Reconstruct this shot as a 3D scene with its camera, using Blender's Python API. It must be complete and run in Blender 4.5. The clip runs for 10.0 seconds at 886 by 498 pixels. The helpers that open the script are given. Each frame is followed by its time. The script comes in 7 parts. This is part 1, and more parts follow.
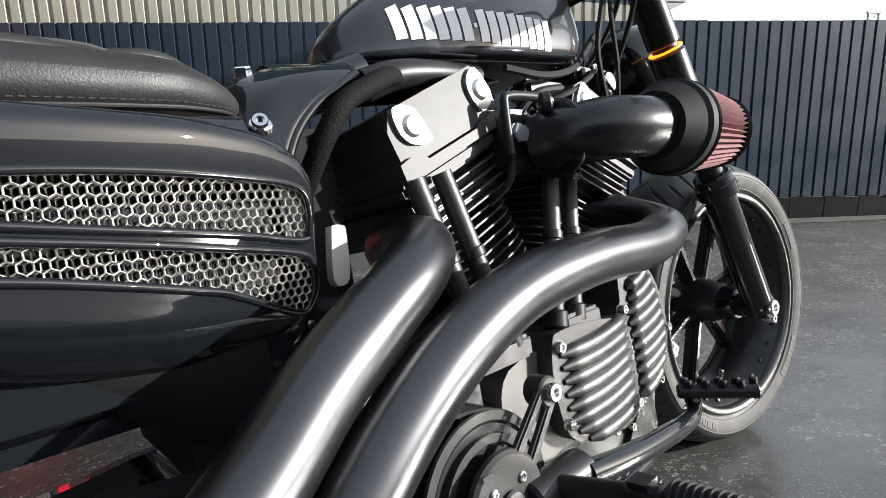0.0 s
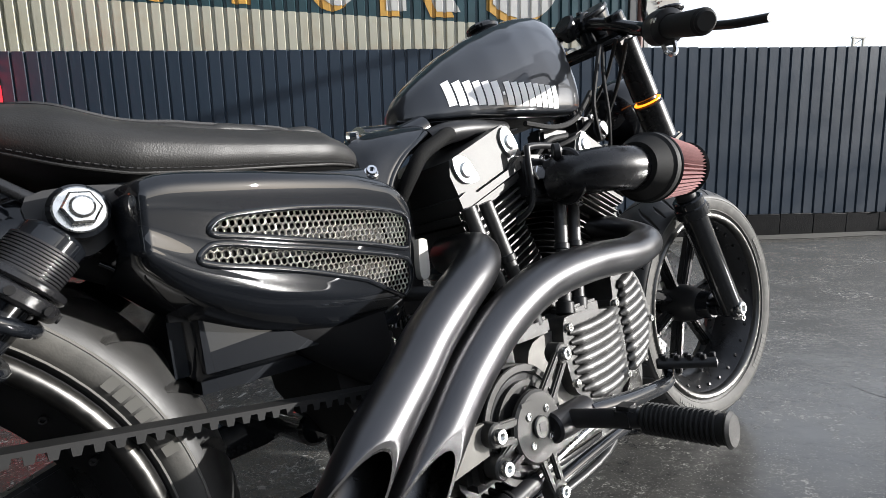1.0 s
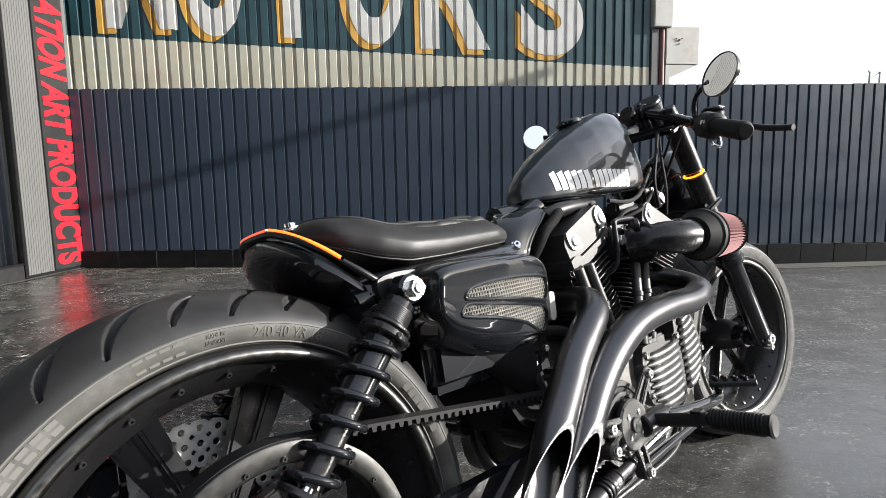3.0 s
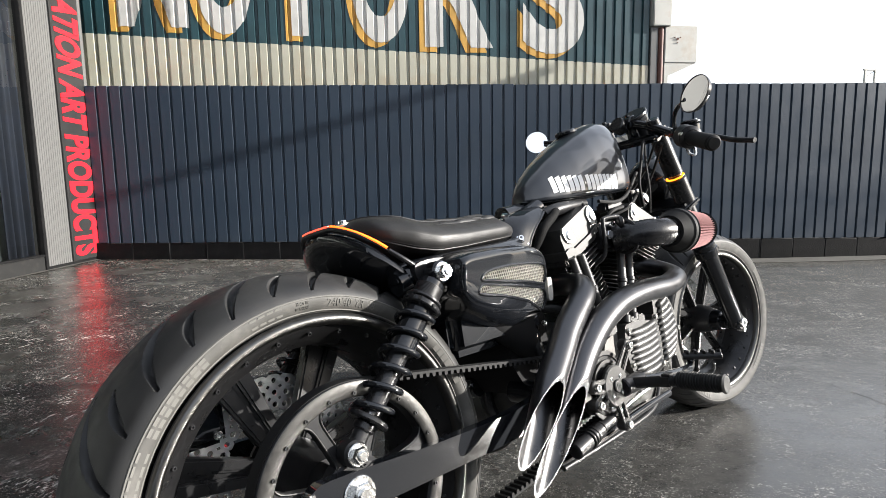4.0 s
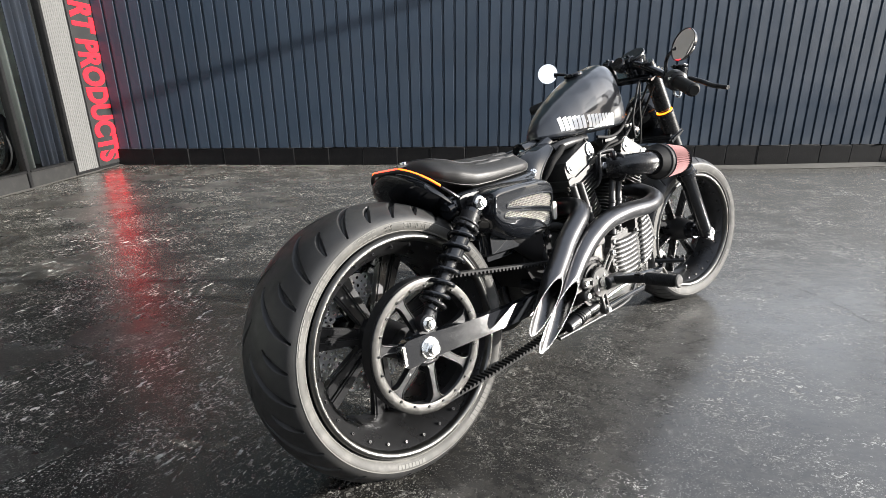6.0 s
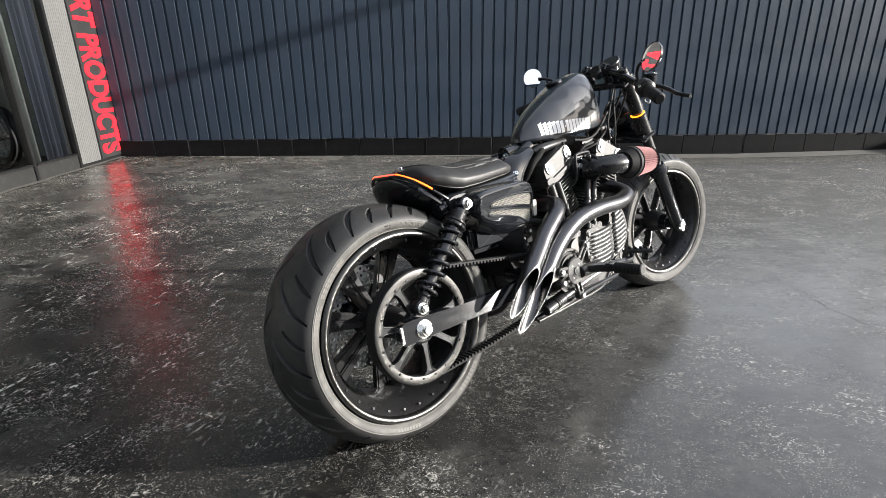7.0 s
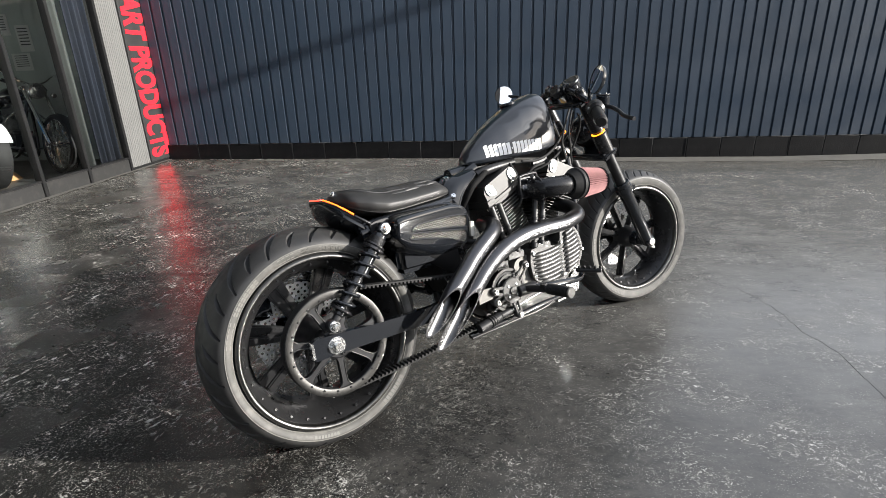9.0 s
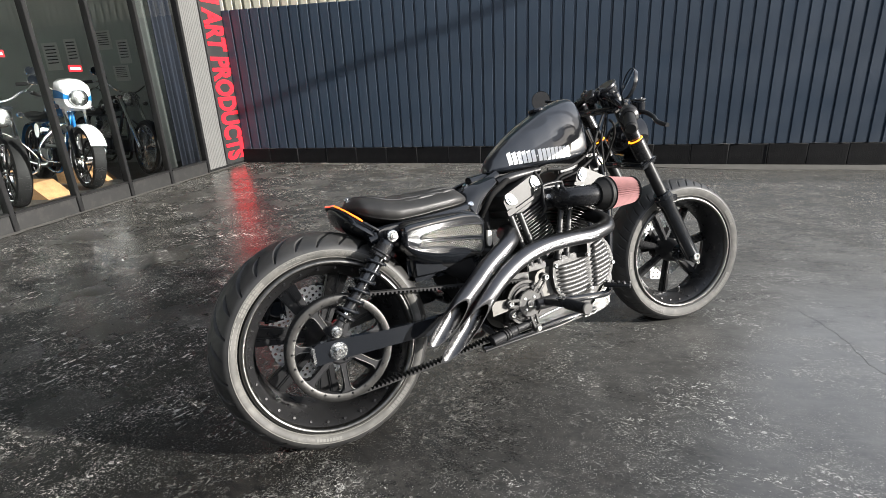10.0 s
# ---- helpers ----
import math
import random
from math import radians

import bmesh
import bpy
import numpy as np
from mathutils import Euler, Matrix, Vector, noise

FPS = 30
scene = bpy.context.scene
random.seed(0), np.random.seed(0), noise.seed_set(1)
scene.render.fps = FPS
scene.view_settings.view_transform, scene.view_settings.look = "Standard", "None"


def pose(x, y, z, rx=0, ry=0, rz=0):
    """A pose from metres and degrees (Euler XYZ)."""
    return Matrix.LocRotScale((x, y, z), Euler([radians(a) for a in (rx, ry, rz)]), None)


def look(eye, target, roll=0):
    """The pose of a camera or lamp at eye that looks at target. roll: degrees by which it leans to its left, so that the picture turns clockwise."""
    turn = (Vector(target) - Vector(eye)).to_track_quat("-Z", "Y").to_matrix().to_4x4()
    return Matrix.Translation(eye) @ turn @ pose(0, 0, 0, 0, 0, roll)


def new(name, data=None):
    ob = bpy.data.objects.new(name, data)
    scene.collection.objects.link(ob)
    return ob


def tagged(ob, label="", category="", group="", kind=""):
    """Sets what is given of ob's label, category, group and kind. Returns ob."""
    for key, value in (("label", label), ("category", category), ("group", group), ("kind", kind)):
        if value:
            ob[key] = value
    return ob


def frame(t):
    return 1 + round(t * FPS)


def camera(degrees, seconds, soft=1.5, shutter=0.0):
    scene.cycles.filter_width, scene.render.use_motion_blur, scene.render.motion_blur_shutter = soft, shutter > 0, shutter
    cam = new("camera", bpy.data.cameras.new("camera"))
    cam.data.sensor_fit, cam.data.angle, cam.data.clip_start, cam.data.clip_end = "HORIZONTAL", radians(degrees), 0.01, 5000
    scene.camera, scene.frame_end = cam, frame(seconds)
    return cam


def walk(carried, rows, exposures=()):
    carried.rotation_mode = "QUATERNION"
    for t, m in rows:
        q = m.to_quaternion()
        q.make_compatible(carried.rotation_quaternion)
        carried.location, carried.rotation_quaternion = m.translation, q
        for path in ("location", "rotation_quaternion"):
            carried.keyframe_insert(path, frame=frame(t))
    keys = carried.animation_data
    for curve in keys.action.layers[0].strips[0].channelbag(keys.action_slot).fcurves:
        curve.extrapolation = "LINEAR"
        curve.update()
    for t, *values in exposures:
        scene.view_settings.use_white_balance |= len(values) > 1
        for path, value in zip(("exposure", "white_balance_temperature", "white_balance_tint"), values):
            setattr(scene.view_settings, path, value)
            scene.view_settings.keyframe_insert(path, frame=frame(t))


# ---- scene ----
import functools

cam = camera(81.4, 10.0, soft=0.7)
PATH = [
    (0, (0.398, 0.034, 0.603), (0.506, 1.999, 0.245), -1.4),
    (0.5, (0.364, -0.058, 0.611), (0.492, 1.911, 0.279), -1.4),
    (1, (0.326, -0.169, 0.628), (0.44, 1.807, 0.335), -1.5),
    (1.5, (0.286, -0.236, 0.672), (0.363, 1.748, 0.432), -1.5),
    (2, (0.24, -0.291, 0.705), (0.298, 1.697, 0.486), -1.3),
    (2.5, (0.171, -0.349, 0.719), (0.23, 1.639, 0.506), -1.2),
    (4, (0.081, -0.619, 0.743), (0.141, 1.366, 0.504), -0.9),
    (4.5, (0.059, -0.703, 0.776), (0.077, 1.273, 0.472), -0.8),
    (5, (0.02, -0.774, 0.822), (0.032, 1.185, 0.421), -0.8),
    (5.5, (-0.004, -0.85, 0.852), (0.026, 1.078, 0.322), -0.9),
    (6, (-0.009, -0.936, 0.868), (0.04, 0.966, 0.251), -0.8),
    (7.5, (0.019, -1.152, 0.977), (0.083, 0.731, 0.307), -1.1),
    (8, (0.15, -1.174, 0.994), (0.203, 0.708, 0.319), -1.5),
    (8.5, (0.282, -1.184, 1.019), (0.242, 0.697, 0.341), -1.9),
    (9, (0.368, -1.147, 1.03), (0.217, 0.729, 0.354), -2.1),
    (9.5, (0.45, -1.105, 1.025), (0.151, 0.76, 0.366), -2.8),
    (10, (0.537, -1.094, 1.027), (0.115, 0.75, 0.378), -3.0),
]
walk(cam, [(t, look(eye, target, roll)) for t, eye, target, roll in PATH],
     exposures=[(0, 1.09, 6200, 10), (1.5, 1.09, 6250, 10), (2.5, 1.17, 6300, 10), (4, 1.44, 6400, 10), (6, 1.70, 6400, 10), (7.5, 1.46, 6400, 10), (10, 1.52, 6400, 10)])

# ---- sky, sun ----
SUN_AZ, SUN_EL = -6.5, 17.0          # degrees from +x, and above the horizon
world = bpy.data.worlds.new("sky")
scene.world = world
world.use_nodes = True
wn = world.node_tree
sky = wn.nodes.new("ShaderNodeTexSky")
sky.sky_type = "NISHITA"
sky.sun_disc = False
sky.sun_elevation = radians(SUN_EL)
sky.sun_rotation = radians(90 - SUN_AZ)
sky.air_density, sky.dust_density, sky.ozone_density = 1.0, 2.0, 1.0
sky_co, cloud, veil, sky_mix = wn.nodes.new("ShaderNodeTexCoord"), wn.nodes.new("ShaderNodeTexNoise"), wn.nodes.new("ShaderNodeMapRange"), wn.nodes.new("ShaderNodeMix")
cloud.inputs["Scale"].default_value, cloud.inputs["Detail"].default_value, cloud.inputs["Distortion"].default_value = 1.3, 3, 0.3
veil.inputs["From Min"].default_value, veil.inputs["From Max"].default_value = 0.25, 0.75
veil.inputs["To Min"].default_value, veil.inputs["To Max"].default_value = 0.42, 0.74
sky_mix.data_type = "RGBA"
sky_mix.inputs[7].default_value = (7.7, 7.8, 8.1, 1)          # thin bright cloud
wn.links.new(sky_co.outputs["Generated"], cloud.inputs["Vector"])
wn.links.new(cloud.outputs["Fac"], veil.inputs["Value"])
# the haze thins towards the zenith
sky_z, thin, haze = wn.nodes.new("ShaderNodeSeparateXYZ"), wn.nodes.new("ShaderNodeMapRange"), wn.nodes.new("ShaderNodeMath")
thin.inputs["From Min"].default_value, thin.inputs["From Max"].default_value = 0.1, 0.9
thin.inputs["To Min"].default_value, thin.inputs["To Max"].default_value = 1.08, 0.62
haze.operation = "MULTIPLY"
wn.links.new(sky_co.outputs["Generated"], sky_z.inputs[0])
wn.links.new(sky_z.outputs["Z"], thin.inputs["Value"])
wn.links.new(veil.outputs[0], haze.inputs[0])
wn.links.new(thin.outputs[0], haze.inputs[1])
wn.links.new(haze.outputs[0], sky_mix.inputs["Factor"])
wn.links.new(sky.outputs["Color"], sky_mix.inputs[6])
wn.links.new(sky_mix.outputs[2], wn.nodes["Background"].inputs["Color"])
wn.nodes["Background"].inputs["Strength"].default_value = 0.10
sun_data = bpy.data.lights.new("sun", "SUN")
sun_data.energy, sun_data.angle, sun_data.color = 5.0, radians(0.6), (1.0, 0.955, 0.89)
sun = new("sun", sun_data)
sun.matrix_world = look((8 * math.cos(radians(SUN_AZ)), 8 * math.sin(radians(SUN_AZ)), 8 * math.tan(radians(SUN_EL))), (0, 0, 0))

# ---- helpers for meshes ----


def material(name, base, rough=0.5, metal=0.0, coat=0.0, coat_rough=0.05, vary=0.0, vary_scale=6.0, bump=0.0, bump_scale=200.0,
             rough_vary=0.0, dirt=None, dirt_amount=0.0, dirt_scale=3.0, emit=None, emit_strength=0.0, spec=0.5, random_value=0.0):
    m = bpy.data.materials.new(name)
    m.use_nodes = True
    n, l = m.node_tree.nodes, m.node_tree.links
    b = n["Principled BSDF"]
    b.inputs["Roughness"].default_value = rough
    b.inputs["Metallic"].default_value = metal
    b.inputs["Coat Weight"].default_value = coat
    b.inputs["Coat Roughness"].default_value = coat_rough
    b.inputs["Specular IOR Level"].default_value = spec
    co = n.new("ShaderNodeTexCoord")
    col = n.new("ShaderNodeRGB")
    col.outputs[0].default_value = (*base, 1)
    out = col.outputs[0]
    if vary:
        a = n.new("ShaderNodeTexNoise")
        a.inputs["Scale"].default_value, a.inputs["Detail"].default_value = vary_scale, 6
        l.new(co.outputs["Object"], a.inputs["Vector"])
        mr = n.new("ShaderNodeMapRange")
        mr.inputs["From Min"].default_value, mr.inputs["From Max"].default_value = 0.3, 0.7
        mr.inputs["To Min"].default_value, mr.inputs["To Max"].default_value = 1 - vary, 1 + vary
        l.new(a.outputs["Fac"], mr.inputs["Value"])
        mul = n.new("ShaderNodeVectorMath")
        mul.operation = "SCALE"
        l.new(out, mul.inputs[0])
        l.new(mr.outputs[0], mul.inputs["Scale"])
        out = mul.outputs[0]
    if random_value:
        oi = n.new("ShaderNodeObjectInfo")
        mr = n.new("ShaderNodeMapRange")
        mr.inputs["To Min"].default_value, mr.inputs["To Max"].default_value = 1 - random_value, 1 + random_value
        l.new(oi.outputs["Random"], mr.inputs["Value"])
        mul = n.new("ShaderNodeVectorMath")
        mul.operation = "SCALE"
        l.new(out, mul.inputs[0])
        l.new(mr.outputs[0], mul.inputs["Scale"])
        out = mul.outputs[0]
    if dirt:
        a = n.new("ShaderNodeTexNoise")
        a.inputs["Scale"].default_value, a.inputs["Detail"].default_value, a.inputs["Roughness"].default_value = dirt_scale, 8, 0.65
        l.new(co.outputs["Object"], a.inputs["Vector"])
        r = n.new("ShaderNodeMapRange")
        r.inputs["From Min"].default_value, r.inputs["From Max"].default_value = 0.5, 0.75
        r.inputs["To Max"].default_value = dirt_amount
        l.new(a.outputs["Fac"], r.inputs["Value"])
        mx = n.new("ShaderNodeMix")
        mx.data_type = "RGBA"
        l.new(r.outputs[0], mx.inputs["Factor"])
        l.new(out, mx.inputs[6])
        mx.inputs[7].default_value = (*dirt, 1)
        out = mx.outputs[2]
    l.new(out, b.inputs["Base Color"])
    if rough_vary:
        a = n.new("ShaderNodeTexNoise")
        a.inputs["Scale"].default_value, a.inputs["Detail"].default_value = vary_scale * 2.3, 5
        l.new(co.outputs["Object"], a.inputs["Vector"])
        r = n.new("ShaderNodeMapRange")
        r.inputs["From Min"].default_value, r.inputs["From Max"].default_value = 0.3, 0.7
        r.inputs["To Min"].default_value, r.inputs["To Max"].default_value = max(rough - rough_vary, 0.02), min(rough + rough_vary, 1)
        l.new(a.outputs["Fac"], r.inputs["Value"])
        l.new(r.outputs[0], b.inputs["Roughness"])
    if bump:
        a = n.new("ShaderNodeTexNoise")
        a.inputs["Scale"].default_value, a.inputs["Detail"].default_value = bump_scale, 4
        l.new(co.outputs["Object"], a.inputs["Vector"])
        bp = n.new("ShaderNodeBump")
        bp.inputs["Strength"].default_value, bp.inputs["Distance"].default_value = bump, 0.6 / bump_scale
        l.new(a.outputs["Fac"], bp.inputs["Height"])
        l.new(bp.outputs[0], b.inputs["Normal"])
    if emit:
        b.inputs["Emission Color"].default_value = (*emit, 1)
        b.inputs["Emission Strength"].default_value = emit_strength
    return m


def smooth_mesh(me, angle=38):
    me.polygons.foreach_set("use_smooth", [True] * len(me.polygons))
    me.set_sharp_from_angle(angle=radians(angle))


def part(name, bm, mat, parent=None, label="", angle=38):
    """One mesh object from a bmesh, under a thing or a part."""
    bmesh.ops.recalc_face_normals(bm, faces=bm.faces)
    me = bpy.data.meshes.new(name)
    bm.to_mesh(me)
    bm.free()
    smooth_mesh(me, angle)
    me.materials.append(mat)
    ob = new(name, me)
    if parent is not None:
        ob.parent = parent
    if label:
        ob["label"] = label
    return ob


def stuff(ob):
    """Marks a joined rest of pieces too small to pick apart."""
    return tagged(ob, kind="stuff")


def part_data(name, verts, faces, mat, parent=None, label="", angle=38):
    me = bpy.data.meshes.new(name)
    me.from_pydata([tuple(v) for v in verts], [], [tuple(f) for f in faces])
    me.update()
    smooth_mesh(me, angle)
    me.materials.append(mat)
    ob = new(name, me)
    if parent is not None:
        ob.parent = parent
    if label:
        ob["label"] = label
    return ob


def thing(name, m, label, category, group=""):
    ob = new(name)
    ob.empty_display_size = 0.1
    ob.matrix_world = m
    return tagged(ob, label, category, group)


def bevel_all(bm, width, segments=2):
    if width > 0:
        bmesh.ops.bevel(bm, geom=[e for e in bm.edges if e.is_manifold and e.calc_face_angle(0) > 0.6], offset=width, segments=segments, affect="EDGES", clamp_overlap=True)
    return bm


def box(lo, hi, bevel=0.0, segments=2, m=None):
    bm = bmesh.new()
    bmesh.ops.create_cube(bm, size=1)
    for v in bm.verts:
        v.co = Vector([lo[i] + (v.co[i] + 0.5) * (hi[i] - lo[i]) for i in range(3)])
    bevel_all(bm, bevel, segments)
    if m is not None:
        bm.transform(m)
    return bm


def join(*bms):
    out = bmesh.new()
    for b in bms:
        me = bpy.data.meshes.new("tmp")
        b.to_mesh(me)
        b.free()
        out.from_mesh(me)
        bpy.data.meshes.remove(me)
    return out


def frame_of(d):
    d = Vector(d).normalized()
    return d.to_track_quat("Z", "Y").to_matrix()


def cyl(p0, p1, r0, r1=None, seg=20, bevel=0.0, cap=True):
    r1 = r0 if r1 is None else r1
    p0, p1 = Vector(p0), Vector(p1)
    q = frame_of(p1 - p0)
    bm = bmesh.new()
    rings = []
    length = (p1 - p0).length
    stops = [(0, r0), (length, r1)]
    if bevel:
        stops = [(0, r0 - bevel), (bevel, r0), (length - bevel, r1), (length, r1 - bevel)]
    for h, r in stops:
        rings.append([bm.verts.new(p0 + q @ Vector((r * math.cos(2 * math.pi * i / seg), r * math.sin(2 * math.pi * i / seg), h))) for i in range(seg)])
    for a, b in zip(rings, rings[1:]):
        for i in range(seg):
            bm.faces.new((a[i], a[(i + 1) % seg], b[(i + 1) % seg], b[i]))
    if cap:
        bm.faces.new(rings[0][::-1])
        bm.faces.new(rings[-1])
    return bm


def spline(points, per=6, closed=False):
    """Catmull-Rom through the points."""
    P = [Vector(p) for p in points]
    if closed:
        P = [P[-1]] + P + [P[0], P[1]]
    else:
        P = [P[0] * 2 - P[1]] + P + [P[-1] * 2 - P[-2]]
    out = []
    for i in range(1, len(P) - 2):
        for k in range(per):
            t = k / per
            a, b, c, d = P[i - 1], P[i], P[i + 1], P[i + 2]
            out.append(0.5 * ((2 * b) + (c - a) * t + (2 * a - 5 * b + 4 * c - d) * t * t + (3 * b - a - 3 * c + d) * t ** 3))
    if not closed:
        out.append(P[-2])
    return out


def tube(points, r, seg=16, per=6, cap=True, closed=False, wall=0.0, cut=None):
    """A tube along a smooth line; r a number or a function of 0..1. cut: normal of a slanted end, with a hollow of that depth."""
    C = spline(points, per, closed) if per > 1 else [Vector(p) for p in points]
    bm = bmesh.new()
    n = len(C)
    tang = []
    for i in range(n):
        a, b = (C[(i - 1) % n], C[(i + 1) % n]) if closed else (C[max(i - 1, 0)], C[min(i + 1, n - 1)])
        tang.append((b - a).normalized())
    up = Vector((0, 0, 1)) if abs(tang[0].z) < 0.9 else Vector((0, 1, 0))
    x = tang[0].cross(up).normalized()
    rings = []
    for i in range(n):
        x = (x - tang[i] * x.dot(tang[i])).normalized()
        y = tang[i].cross(x)
        rr = r(i / (n - 1)) if callable(r) else r
        ring = [C[i] + (x * math.cos(2 * math.pi * k / seg) + y * math.sin(2 * math.pi * k / seg)) * rr for k in range(seg)]
        if cut is not None and i == n - 1:
            out = Vector(cut)
            nn = tang[i] * 0.36 + (out - tang[i] * out.dot(tang[i])).normalized() * 0.93
            ring = [p + tang[i] * (-(p - C[i]).dot(nn) / tang[i].dot(nn)) for p in ring]
        rings.append([bm.verts.new(p) for p in ring])
    pairs = list(zip(rings, rings[1:])) + ([(rings[-1], rings[0])] if closed else [])
    for a, b in pairs:
        for k in range(seg):
            bm.faces.new((a[k], a[(k + 1) % seg], b[(k + 1) % seg], b[k]))
    if wall and not closed:
        # a hollow end with a rim of that thickness
        last = rings[-1]
        cen = sum((v.co for v in last), Vector()) / seg
        inner = [bm.verts.new(cen + (v.co - cen) * (1 - wall)) for v in last]
        deep = [bm.verts.new(v.co - tang[-1] * 0.12) for v in inner]
        for k in range(seg):
            bm.faces.new((last[k], last[(k + 1) % seg], inner[(k + 1) % seg], inner[k]))
            bm.faces.new((inner[k], inner[(k + 1) % seg], deep[(k + 1) % seg], deep[k]))
        bm.faces.new(deep)
        bm.faces.new(rings[0][::-1])
    elif cap and not closed:
        bm.faces.new(rings[0][::-1])
        bm.faces.new(rings[-1])
    return bm


def slash_pipe(points, r, normal, wall, depth, seg=40, per=7):
    """A bent tube whose far end is cut on a slant through its last point, and the lining of its mouth."""
    C = spline(points, per)
    d = (C[-1] - C[-2]).normalized()
    end = C[-1].copy()
    C += [end + d * 0.012 * k for k in range(1, 12)]
    out = Vector(normal)
    nn = out.normalized()
    tang = [(C[min(i + 1, len(C) - 1)] - C[max(i - 1, 0)]).normalized() for i in range(len(C))]
    x = tang[0].cross(Vector((0, 0, 1))).normalized()
    frames = []
    for t in tang:
        x = (x - t * x.dot(t)).normalized()
        frames.append((x.copy(), t.cross(x)))
    skins = []
    for rr, first in ((r, 0), (r * (1 - wall), max(i for i in range(len(C)) if (C[i] - end).length > depth and i < len(C) - 12))):
        bm = bmesh.new()
        rings = []
        for i in range(first, len(C)):
            ring = []
            for k in range(seg):
                a = 2 * math.pi * k / seg
                p = C[i] + (frames[i][0] * math.cos(a) + frames[i][1] * math.sin(a)) * rr
                over = (p - end).dot(nn)
                if over > 0:
                    p = p - d * (over / d.dot(nn))
                ring.append(bm.verts.new(p))
            rings.append(ring)
        for a, b in zip(rings, rings[1:]):
            for k in range(seg):
                bm.faces.new((a[k], a[(k + 1) % seg], b[(k + 1) % seg], b[k]))
        bm.faces.new(rings[0])
        skins.append((bm, rings[-1]))
    (skin, outer), (bore, inner) = skins
    lip = [skin.verts.new(v.co) for v in inner]
    for k in range(seg):
        skin.faces.new((outer[k], outer[(k + 1) % seg], lip[(k + 1) % seg], lip[k]))
    bmesh.ops.dissolve_degenerate(skin, edges=skin.edges, dist=1e-6)
    bmesh.ops.dissolve_degenerate(bore, edges=bore.edges, dist=1e-6)
    return skin, bore


def lathe(profile, seg=64, centre=(0, 0, 0), closed=True):
    """Turns (radius, across) pairs about the y axis through centre."""
    bm = bmesh.new()
    c = Vector(centre)
    rings = []
    for i in range(seg):
        a = 2 * math.pi * i / seg
        rings.append([bm.verts.new(c + Vector((r * math.cos(a), w, r * math.sin(a)))) for r, w in profile])
    m = len(profile)
    for i in range(seg):
        a, b = rings[i], rings[(i + 1) % seg]
        for k in range(m if closed else m - 1):
            bm.faces.new((a[k], a[(k + 1) % m], b[(k + 1) % m], b[k]))
    return bm


def prism(outline, y0, y1, bevel=0.0, segments=2):
    """A plate from an outline of (x, z), from y0 to y1."""
    bm = bmesh.new()
    a = [bm.verts.new((x, y0, z)) for x, z in outline]
    b = [bm.verts.new((x, y1, z)) for x, z in outline]
    n = len(a)
    for i in range(n):
        bm.faces.new((a[i], a[(i + 1) % n], b[(i + 1) % n], b[i]))
    bm.faces.new(a[::-1])
    bm.faces.new(b)
    bevel_all(bm, bevel, segments)
    return bm


def smooth2(points, per=5):
    return [(p.x, p.y) for p in spline([(x, z, 0) for x, z in points], per, closed=True)]


def loft(sections, cap=True):
    """Skin over rings of equal count."""
    bm = bmesh.new()
    rings = [[bm.verts.new(p) for p in s] for s in sections]
    n = len(rings[0])
    for a, b in zip(rings, rings[1:]):
        for k in range(n):
            bm.faces.new((a[k], a[(k + 1) % n], b[(k + 1) % n], b[k]))
    if cap:
        bm.faces.new(rings[0][::-1])
        bm.faces.new(rings[-1])
    return bm


def hexbolt(centre, axis, r, h, socket=True):
    """A bolt head along axis with a bevelled edge and a socket."""
    c, q = Vector(centre), frame_of(axis)
    prof = [(r, 0), (r, h * 0.8), (r * 0.88, h)] + ([(r * 0.5, h), (r * 0.5, h * 0.45)] if socket else [])
    seg = 18 if socket else 6
    bm = bmesh.new()
    rings = [[bm.verts.new(c + q @ Vector((rr * math.cos(2 * math.pi * i / seg), rr * math.sin(2 * math.pi * i / seg), hh))) for i in range(seg)] for rr, hh in prof]
    for a, b in zip(rings, rings[1:]):
        for i in range(seg):
            bm.faces.new((a[i], a[(i + 1) % seg], b[(i + 1) % seg], b[i]))
    bm.faces.new(rings[-1])
    bm.faces.new(rings[0][::-1])
    return bm


def helix(p0, p1, r, turns, wire, per_turn=20, seg=10):
    p0, p1 = Vector(p0), Vector(p1)
    q = frame_of(p1 - p0)
    n = int(turns * per_turn)
    pts = [p0 + q @ Vector((r * math.cos(2 * math.pi * i / per_turn), r * math.sin(2 * math.pi * i / per_turn), (p1 - p0).length * i / n)) for i in range(n + 1)]
    return tube(pts, wire, seg, per=1)


def text_mesh(body, width, height, depth, bold=0.0):
    """Raised letters in the built-in font, stretched to width x height, in the xy plane from the origin."""
    cu = bpy.data.curves.new("lettering", "FONT")
    cu.body, cu.size, cu.extrude, cu.offset = body, 1.0, 0.02, bold
    ob = bpy.data.objects.new("lettering", cu)
    scene.collection.objects.link(ob)
    me = bpy.data.meshes.new_from_object(ob.evaluated_get(bpy.context.evaluated_depsgraph_get()))
    bpy.data.objects.remove(ob)
    xs, ys = [v.co.x for v in me.vertices], [v.co.y for v in me.vertices]
    x0, x1, y0, y1 = min(xs), max(xs), min(ys), max(ys)
    bm = bmesh.new()
    bm.from_mesh(me)
    bpy.data.meshes.remove(me)
    for v in bm.verts:
        v.co = Vector(((v.co.x - x0) / (x1 - x0) * width, (v.co.y - y0) / (y1 - y0) * height, depth if v.co.z > 0 else 0.0))
    return bm

